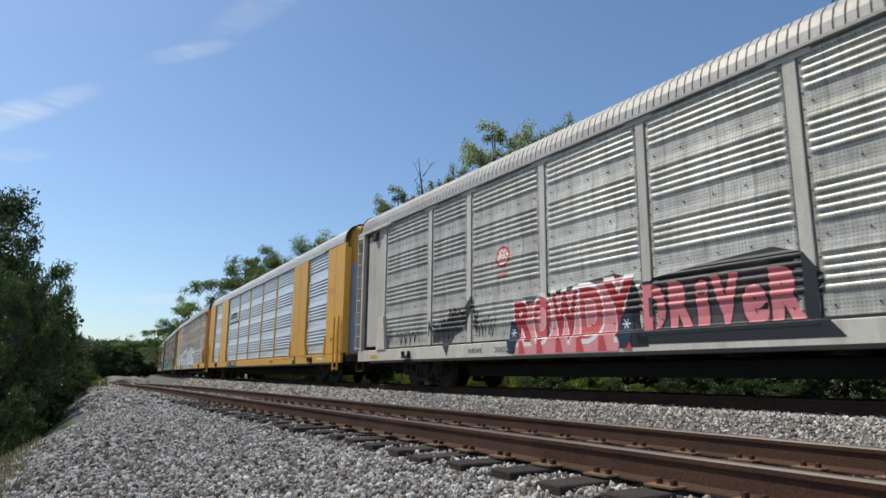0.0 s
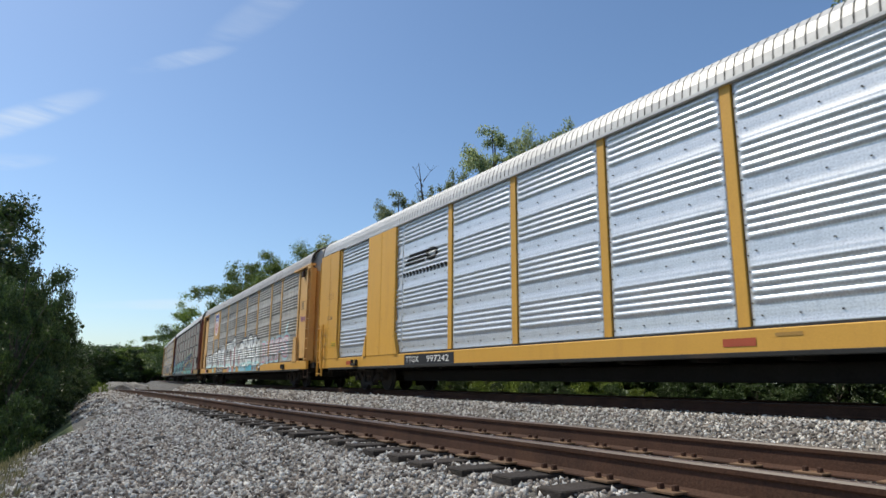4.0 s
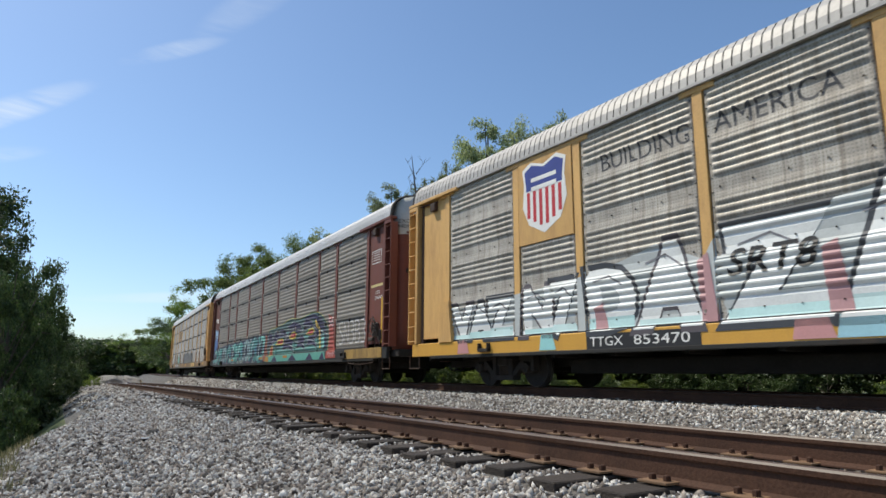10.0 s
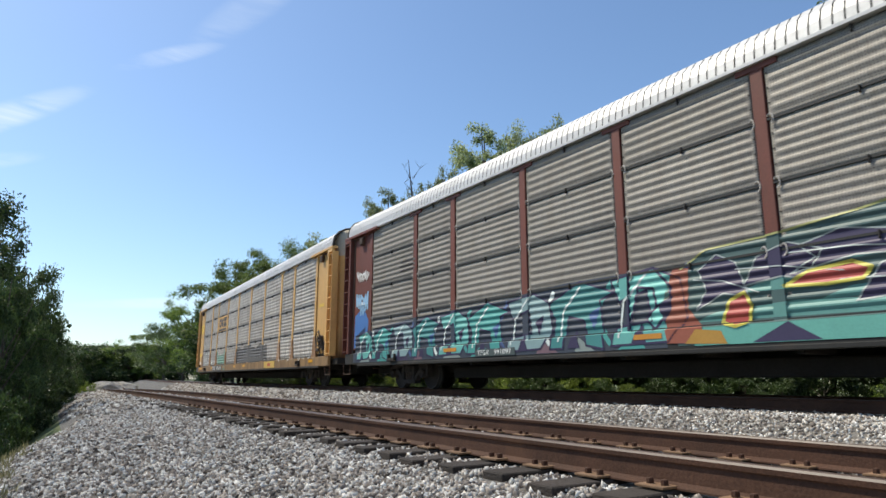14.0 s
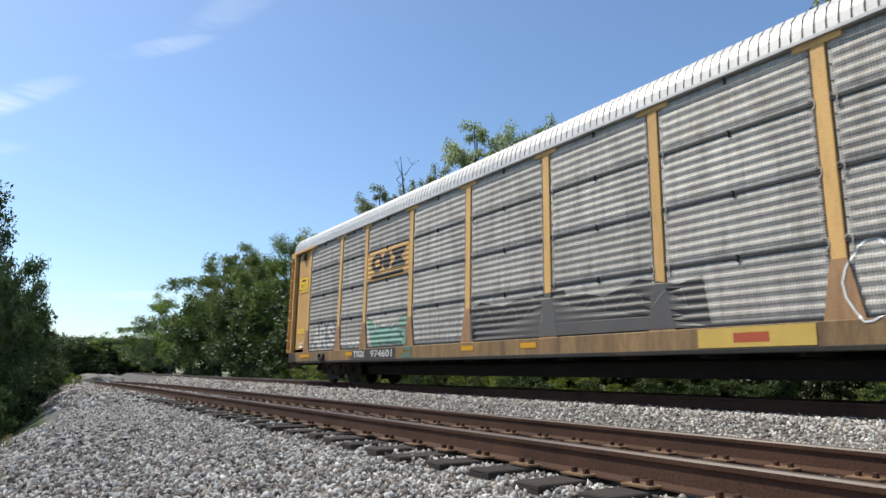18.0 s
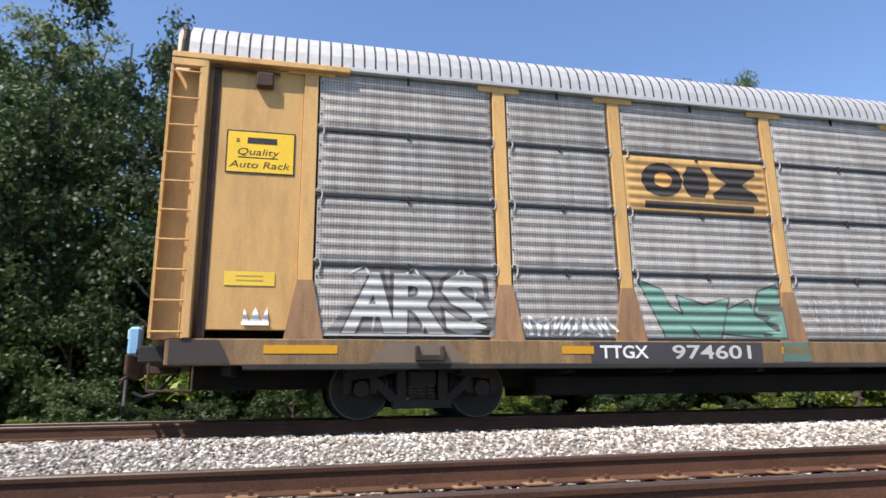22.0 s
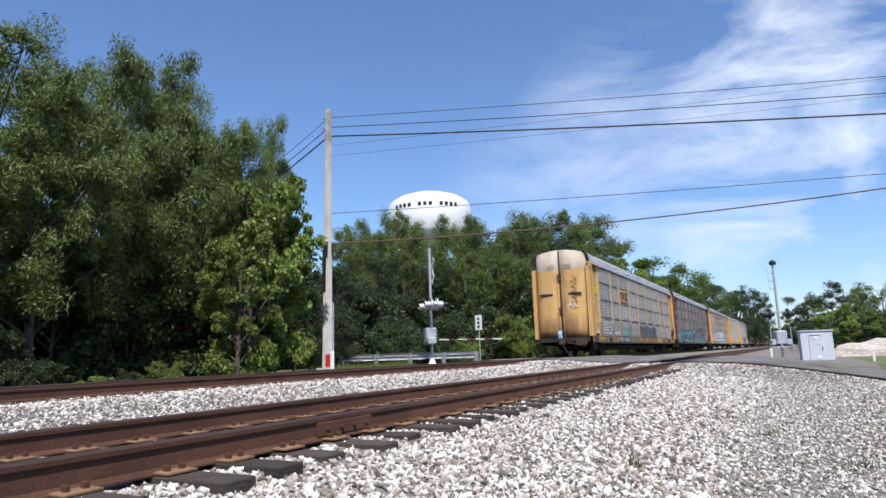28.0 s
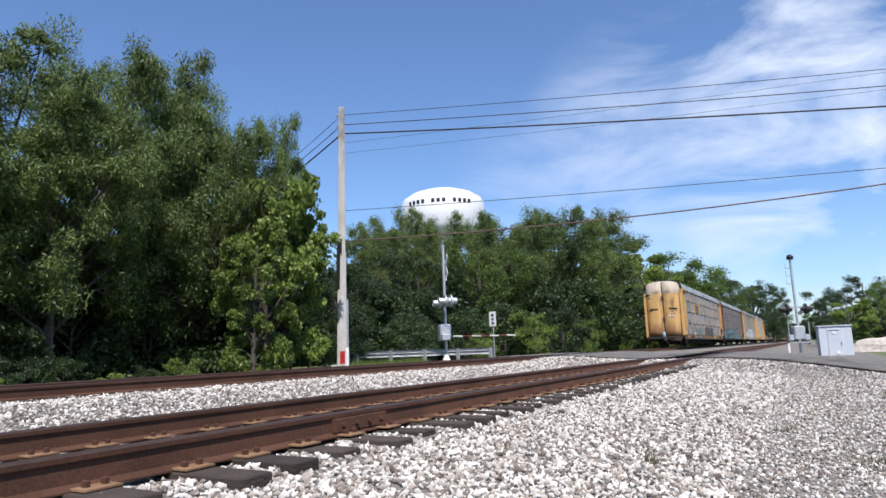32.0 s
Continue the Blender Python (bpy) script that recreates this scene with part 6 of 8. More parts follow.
    for s in ([(6.85, 2.0), (6.45, 1.14), (5.95, 1.14), (6.1, 1.45), (6.35, 1.6), (6.45, 1.85)], [(6.1, 1.4), (6.2, 1.78), (5.75, 1.62), (5.3, 1.75), (5.5, 1.14), (5.85, 1.14)], [(5.45, 1.2), (5.35, 1.55), (4.95, 1.72), (4.7, 1.14)], [(4.85, 1.5), (4.75, 1.85), (4.4, 1.98), (4.33, 1.14), (4.7, 1.14)]):
        p.poly(grow(s, 0.04), (0.09, 0.1, 0.09), 0)
        p.poly(s, green, 1)
    scrawl(p, 3.9, 1.7, 1.15, 1.85, (0.4, 0.4, 0.4), r2, 6, 0.025)
    top = [(1.3 - i * 0.42, 1.86 + 0.09 * math.sin(i * 1.7) + 0.05 * math.sin(i * 0.6)) for i in range(16)]
    p.poly([(1.25, 1.1), *top, (-5.1, 1.1)], (0.085, 0.08, 0.078), 0)
    p.poly([(-0.9, 1.1), (-0.95, 1.95), (-1.9, 2.0), (-1.95, 1.1)], (0.1, 0.095, 0.092), 1)
    for i in range(7):
        o = blob(0.7 - i * 0.85, 1.5, 0.6, 0.5, r2, 12, 0.2)
        p.stroke(o[:8], 0.022, (0.2, 0.19, 0.185), 2)
    for y in (-7.4, -10.2):
        for k in range(3):
            a = blob(y - k * 0.62, 1.55, 0.6, 1.0, r2, 16, 0.15)
            p.stroke(a + a[:1], 0.03, (0.66, 0.66, 0.64), 1)
    p.done("graffiti", "white and green outline graffiti")
    p = Paint(car, "tier", TIERS)
    p.surface = lambda y, z: -1.548
    p.bar(12.98, 12.05, 3.35, 3.98, BLACKINK, 0)
    p.bar(12.96, 12.07, 3.37, 3.96, (0.78, 0.5, 0.03), 1)
    p.text("a", 12.85, 3.8, 0.09, BLACKINK, 2)
    p.bar(12.7, 12.3, 3.79, 3.88, BLACKINK, 2)
    p.text("Quality", 12.82, 3.62, 0.1, BLACKINK, 2, width=0.56, shear=0.2)
    p.bar(12.82, 12.28, 3.575, 3.59, BLACKINK, 2)
    p.text("Auto Rack", 12.93, 3.43, 0.1, BLACKINK, 2, width=0.82, shear=0.2)
    p.bar(12.9, 12.25, 1.78, 1.97, (0.74, 0.5, 0.06), 0)
    for k in range(2):
        p.bar(12.75, 12.4, 1.84 + k * 0.06, 1.86 + k * 0.06, (0.45, 0.3, 0.05), 1)
    p.bar(-12.2, -12.75, 2.92, 3.04, (0.6, 0.4, 0.05), 0)
    p.done("sign", "yellow plate reading Quality Auto Rack")
    # tags on the end doors
    def face(bm, pts, w):
        for (a, b), (c, d) in zip(pts, pts[1:]):
            rod(bm, (a, 13.89, b), (c, 13.89, d), w, seg=4)
    bm = bmesh.new()
    for a in range(5):
        face(bm, [(-0.75 - 0.1 * (a % 2), 4.35 - a * 0.3), (-0.95, 4.15 - a * 0.3), (-0.6, 4.05 - a * 0.28), (-0.9, 3.9 - a * 0.25)], 0.012)
    part("graffiti", bm, ink(0.1, 0.06, 0.04), car, "dark sprayed tag on the end door")
    bm = bmesh.new()
    face(bm, [(-0.35, 2.55), (-0.5, 2.95), (-0.6, 2.55)], 0.016)
    face(bm, [(-0.38, 2.72), (-0.62, 2.72)], 0.016)
    face(bm, [(-0.7, 2.6), (-0.72, 2.95), (-0.85, 2.88), (-0.74, 2.78), (-0.9, 2.68), (-0.7, 2.58)], 0.016)
    part("graffiti", bm, ink(*WHITEINK), car, "small white tag on the end door")
    bm = bmesh.new()
    rod(bm, (0.02, 14.1, 0.95), (0.02, 14.1, 1.05), 0.03, seg=8)
    box(bm, -0.08, 0.12, 14.16, 14.34, 0.95, 1.38, 0.04)
    device = part("end_of_train_device", bm, ink(0.2, 0.4, 0.6), car, "blue and white end-of-train device on the coupler")
    bm = bmesh.new()
    box(bm, -0.05, 0.09, 14.335, 14.35, 1.2, 1.34, 0.004)
    part("lens_plate", bm, ink(0.7, 0.75, 0.78), device)
    bm = bmesh.new()
    tube(bm, [(-0.1 - 0.5 * k / 12, 14.3 - 0.1 * k / 12, 0.6 - 0.42 * math.sin(k / 12 * 2.2)) for k in range(13)], 0.028)
    part("air_hose", bm, M_BLACK, car)
    bm = bmesh.new()
    box(bm, -1.36, -0.75, 14.0, 14.06, 0.62, 0.9, 0.02)
    rod(bm, (-1.3, 14.1, 0.55), (-0.3, 14.12, 0.75), 0.025, seg=6)
    rod(bm, (-1.2, 13.95, 0.95), (-0.5, 14.1, 0.95), 0.02, seg=6)
    part("cut_lever", bm, M_RUSTPART, car, "bent uncoupling lever")
    hand_brake(car, -12.6, "dark rusty hand-brake wheel and gear")
    return car


CAR_GREY, CAR_YELLOW, CAR_OLD, CAR_RED, CAR_LAST = build_grey_car(), build_yellow_car(), build_old_car(), build_red_car(), build_last_car()
LEAD = [autorack(label, *args) for label, args in (
    ("grey and white auto-rack car ahead in the train", (M_WHITE, M_ZINC_OLD, M_ROOF_GREY, M_TANRUST)),
    ("yellow-framed auto-rack car ahead in the train", (M_TANRUST, M_ZINC_OLD, M_ROOF_GREY, M_RUSTSILL)))]
AHEAD = []
for i in range(6):
    src = LEAD[(i + 1) % 2]
    AHEAD.append(src if i >= 4 else copy_thing(src, pose(0, -300, 0)))
CARS = [*AHEAD[:4], LEAD[0], LEAD[1], CAR_GREY, CAR_YELLOW, CAR_OLD, CAR_RED, CAR_LAST]

# ---- loose stone of the track bed ----
def scatter_stones(name, label, count, x0, x1, y0, y1, size, focus, seed, keep):
    """Crushed stones as one heap: small angular blocks, thicker near the camera's stand."""
    rs = np.random.RandomState(seed)
    octa = np.array([(1.25, 0, 0), (0, 1.25, 0), (-1.25, 0, 0), (0, -1.25, 0), (0, 0, 1.2), (0, 0, -1.2)])
    faces = np.array([(0, 1, 4), (1, 2, 4), (2, 3, 4), (3, 0, 4), (1, 0, 5), (2, 1, 5), (3, 2, 5), (0, 3, 5)])
    pos = []
    while len(pos) < count:
        x, y = rs.uniform(x0, x1), rs.uniform(y0, y1)
        d = math.hypot(x, y)
        if d < 0.2 or rs.rand() > min(1.0, (focus / d) ** 1.1):
            continue
        u = x - line_at(y)[0]
        if not keep(u, y, rs):
            continue
        pos.append((x, y, height(x, y), d))
    pos = np.array(pos)
    n = len(pos)
    sc = size * rs.uniform(0.5, 1.5, (n, 1, 1)) * rs.uniform(0.45, 1.3, (n, 1, 3)) * (1 + 0.035 * np.maximum(0, pos[:, 3] - 6))[:, None, None]
    sc *= np.where((pos[:, 0] < 0.4) & (pos[:, 1] < -3.5), 0.72, 1.0)[:, None, None]
    v = (octa[None] + rs.uniform(-0.38, 0.38, (n, 6, 3))) * sc
    q = rs.normal(size=(n, 4))
    q /= np.linalg.norm(q, axis=1)[:, None]
    w, a, b, c = q.T
    rot = np.stack([1 - 2 * (b * b + c * c), 2 * (a * b - c * w), 2 * (a * c + b * w), 2 * (a * b + c * w), 1 - 2 * (a * a + c * c), 2 * (b * c - a * w), 2 * (a * c - b * w), 2 * (b * c + a * w), 1 - 2 * (a * a + b * b)], -1).reshape(n, 3, 3)
    v = np.einsum("nij,nkj->nki", rot, v)
    v += pos[:, None, :3]
    v[:, :, 2] += rs.uniform(0.0, 1.0, (n, 1)) * size
    f = (faces[None] + 6 * np.arange(n)[:, None, None]).reshape(-1, 3)
    me = bpy.data.meshes.new(name)
    me.vertices.add(n * 6)
    me.vertices.foreach_set("co", v.ravel())
    me.loops.add(len(f) * 3)
    me.loops.foreach_set("vertex_index", f.ravel())
    me.polygons.add(len(f))
    me.polygons.foreach_set("loop_start", np.arange(len(f)) * 3)
    me.polygons.foreach_set("loop_total", np.full(len(f), 3))
    me.update(calc_edges=True)
    me.materials.append(M_STONE)
    return tagged(new(name, me), label, "ballast", kind="stuff")


def off_rails(u):
    return all(abs(u - X - s * GAUGE / 2) > 0.1 for X in (X_NEAR, X_FAR) for s in (-1, 1))


def keep_stone(u, y, rs):
    v = road_across(u, y)
    if -0.15 < v < ROAD_W + 0.15 or not off_rails(u):
        return False
    if y > 7 and u < -0.6 + 1.6 * ease(7.0, 16.0, y) + 0.25 * math.sin(y * 1.7):
        return False
    for X in (X_NEAR, X_FAR):
        if abs(u - X) < 1.33:
            near = min(abs(y - s) for s in TIES[X])
            if near < 0.15 and rs.rand() > (0.12 if abs(u - X) > 0.85 else 0.3):
                return False
    return True


scatter_stones("ballast_stones", "grey and white crushed stone on the track shoulder", 150000, -4.0, 3.15, -23, 16, 0.0152, 4.5, 1, keep_stone)
scatter_stones("ballast_stones", "grey crushed stone between the rails and tracks", 100000, 3.25, 9.9, -26, 26, 0.017, 8.0, 2, keep_stone)
scatter_stones("ballast_stones", "grey crushed stone farther along the bed", 30000, -1.5, 13.0, 16, 60, 0.026, 40, 3, keep_stone)

# ---- the road that crosses the tracks ----
def build_road():
    bm = bmesh.new()
    rows = []
    for i in range(-34, 60):
        row = []
        for j in range(9):
            p = ROAD_O + ROAD_A * (i * 0.8) + ROAD_N * (ROAD_W * j / 8)
            edge = 0.08 * math.sin(i * 1.7) * (1 if j == 0 else -1 if j == 8 else 0)
            p += ROAD_N * edge
            row.append(bm.verts.new((p.x, p.y, road_z(p.x))))
        rows.append(row)
    for a, b in zip(rows, rows[1:]):
        for j in range(8):
            bm.faces.new((a[j], a[j + 1], b[j + 1], b[j]))
    bmesh.ops.solidify(bm, geom=bm.faces, thickness=0.05)
    bmesh.ops.recalc_face_normals(bm, faces=bm.faces)
    tagged(link("road", bm, M_ASPHALT, smooth=True), "pale worn asphalt road crossing the tracks", "road", kind="structure")


build_road()


# ---- trees ----
def leaf_material(name, low, high, translucent=0.4):
    m = bpy.data.materials.new(name)
    m.use_nodes = True
    n, l = m.node_tree.nodes, m.node_tree.links
    b = n["Principled BSDF"]
    out = n["Material Output"]
    geo = n.new("ShaderNodeNewGeometry")
    info = n.new("ShaderNodeObjectInfo")
    r = n.new("ShaderNodeValToRGB")
    r.color_ramp.elements[0].color, r.color_ramp.elements[1].color = (*low, 1), (*high, 1)
    l.new(geo.outputs["Random Per Island"], r.inputs["Fac"])
    hs = n.new("ShaderNodeHueSaturation")
    mr = n.new("ShaderNodeMapRange")
    mr.inputs[3].default_value, mr.inputs[4].default_value = 0.75, 1.25
    l.new(info.outputs["Random"], mr.inputs[0])
    l.new(mr.outputs[0], hs.inputs["Value"])
    l.new(r.outputs["Color"], hs.inputs["Color"])
    l.new(hs.outputs["Color"], b.inputs["Base Color"])
    b.inputs["Roughness"].default_value = 0.55
    t = n.new("ShaderNodeBsdfTranslucent")
    l.new(hs.outputs["Color"], t.inputs["Color"])
    mix = n.new("ShaderNodeMixShader")
    mix.inputs[0].default_value = translucent
    l.new(b.outputs["BSDF"], mix.inputs[1])
    l.new(t.outputs["BSDF"], mix.inputs[2])
    l.new(mix.outputs["Shader"], out.inputs["Surface"])
    return m


M_LEAF = leaf_material("summer_leaves", (0.045, 0.09, 0.017), (0.2, 0.28, 0.05))
M_WILLOW = leaf_material("grey_green_leaves", (0.042, 0.08, 0.021), (0.235, 0.305, 0.076), 0.36)
M_LIGHTLEAF = leaf_material("yellow_green_leaves", (0.075, 0.135, 0.024), (0.28, 0.35, 0.065))
M_DARKLEAF = leaf_material("dark_green_leaves", (0.016, 0.036, 0.011), (0.075, 0.12, 0.034), 0.35)
# Backlight and distance haze are mixed into this paler, greyer leaf colour.
M_TOPLEAF = leaf_material("haze_paled_leaves", (0.13, 0.17, 0.08), (0.38, 0.44, 0.22), 0.55)
M_GRASS = leaf_material("grass_blades", (0.08, 0.13, 0.025), (0.22, 0.28, 0.07))
M_DRYGRASS = leaf_material("dry_grass_blades", (0.1, 0.1, 0.045), (0.26, 0.24, 0.13))
M_BARK = material("grey_bark", (0.1, 0.085, 0.07), 0.95, var=0.4, scale=4, fine=25, bump=0.6)


def leaf_mesh(name, centres, radii, per, size, aspect, droop, mat, seed):
    """Leaves as small folded blades in clumps."""
    rs = np.random.RandomState(seed)
    cs, rr = np.repeat(np.array(centres), per, 0), np.repeat(np.array(radii), per)
    n = len(cs)
    d = rs.normal(size=(n, 3))
    d /= np.linalg.norm(d, axis=1)[:, None]
    rad = rr * rs.uniform(0.05, 1.0, n) ** 0.75
    p = cs + d * rad[:, None] * np.array([1, 1, 0.75])
    p[:, 2] -= droop * rs.uniform(0, 1, n) ** 2 * rr
    ax = rs.normal(size=(n, 3)) + d * 0.6
    ax[:, 2] -= droop * 1.5
    ax /= np.linalg.norm(ax, axis=1)[:, None]
    side = np.cross(ax, rs.normal(size=(n, 3)))
    side /= np.linalg.norm(side, axis=1)[:, None]
    s = size * rs.uniform(0.6, 1.4, n)[:, None]
    nor = np.cross(ax, side)
    v = np.stack([p - ax * s, p + side * s * aspect + nor * s * 0.15, p + ax * s, p - side * s * aspect + nor * s * 0.15], 1)
    me = bpy.data.meshes.new(name)
    me.vertices.add(n * 4)
    me.vertices.foreach_set("co", v.ravel())
    me.loops.add(n * 4)
    me.loops.foreach_set("vertex_index", np.arange(n * 4))
    me.polygons.add(n)
    me.polygons.foreach_set("loop_start", np.arange(n) * 4)
    me.polygons.foreach_set("loop_total", np.full(n, 4))
    me.update(calc_edges=True)
    me.materials.append(mat)
    return me


def tree_model(seed, width, clumps, per, size, aspect, droop, mat, low=0.22, top_narrow=0.5, label="", bare=0.0, dense=1.0):
    """A tree ten metres tall: tapered trunk, forked limbs and a crown of leaf clumps of uneven outline."""
    r = random.Random(seed)
    top = group_at("tree")
    bm = bmesh.new()
    rod(bm, (0, 0, -0.6), (0.1, 0.05, 4.0), 0.2, 0.13, seg=9)
    rod(bm, (0.1, 0.05, 3.95), (0.2, -0.1, 8.6), 0.13, 0.03, seg=7)
    cs, rad = [], []
    mid, half = (1 + low) / 2 + 0.04, (1 - low) / 2
    boughs = max(8, clumps // 7)
    for i in range(boughs):
        z = low + (1 - low) * ((i + r.random()) / boughs) ** 0.9
        prof = math.sqrt(max(0.05, 1 - ((z - mid) / (half * 1.06)) ** 2)) ** top_narrow
        a = i * 2.4 + r.uniform(-0.5, 0.5)
        rr = width * r.uniform(0.3, 1.0) ** 0.6 * prof * 0.85
        at = Vector((rr * math.cos(a), rr * math.sin(a), z * 8.7))
        size_b = width / 4.6 * r.uniform(0.85, 1.6) * dense
        rod(bm, (0.12, 0, max(1.2, at.z * 0.55)), at, 0.07, 0.02, seg=5)
        for k in range(7):
            d = Vector((r.gauss(0, 1), r.gauss(0, 1), r.gauss(0, 0.55)))
            d = d.normalized() * size_b * r.uniform(0.3, 1.0)
            cs.append(tuple(at + d))
            rad.append(size_b * r.uniform(0.35, 0.65))
            if k < 2:
                rod(bm, at, at + d, 0.025, 0.008, seg=4)
    part("trunk", bm, M_BARK, top)
    me = leaf_mesh("crown", cs, rad, per, size, aspect, droop, mat, seed)
    crown = new("crown", me)
    crown.parent = top
    tagged(top, label, "tree", group="trees along the line")
    return top


MODELS = {
    "broad": tree_model(3, 4.6, 150, 170, 0.08, 0.55, 0.1, M_LEAF, low=0.2, label="full green broad-leaved tree in summer leaf", dense=1.15),
    "broad2": tree_model(8, 4.4, 150, 170, 0.08, 0.55, 0.15, M_DARKLEAF, low=0.14, label="dense dark-green tree beside the line", dense=1.2),
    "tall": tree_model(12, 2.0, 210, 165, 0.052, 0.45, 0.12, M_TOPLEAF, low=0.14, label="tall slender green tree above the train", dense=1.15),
    "willow": tree_model(21, 4.6, 224, 300, 0.085, 0.24, 0.3, M_WILLOW, low=0.3, label="grey-green feathery tree with hanging twigs"),
    "light": tree_model(33, 3.4, 130, 150, 0.12, 0.6, 0.1, M_LIGHTLEAF, low=0.04, label="yellow-green broad-leaved young tree"),
    "bush": tree_model(40, 6.0, 80, 110, 0.22, 0.5, 0.2, M_DARKLEAF, low=0.0, top_narrow=0.7, label="dense green undergrowth shrub beside the track", dense=1.5),
    "brush": tree_model(44, 6.0, 70, 110, 0.22, 0.45, 0.2, M_LIGHTLEAF, low=0.0, top_narrow=0.7, label="light-green weedy shrub beside the track", dense=1.5),
}
PLACED = {}


def tree_at(bearing, elev, dist, model, wide=1.0):
    """A tree whose top stands at that elevation seen from the camera's stand."""
    b = radians(bearing)
    x, y = dist * math.sin(b), dist * math.cos(b)
    plant(x, y, dist * math.tan(radians(elev)) + EYE_Z - height(x, y), model, wide)


def plant(x, y, h, model, wide=1.0):
    src = MODELS[model]
    k = h / 10.0
    m = pose(x, y, height(x, y) - 0.05, 0, 0, (x * 77 + y * 131) % 360)
    if model not in PLACED:
        PLACED[model] = src
        src.matrix_basis = m
        ob = src
    else:
        ob = copy_thing(src, m)
    ob.scale = (k * wide, k * wide, k)


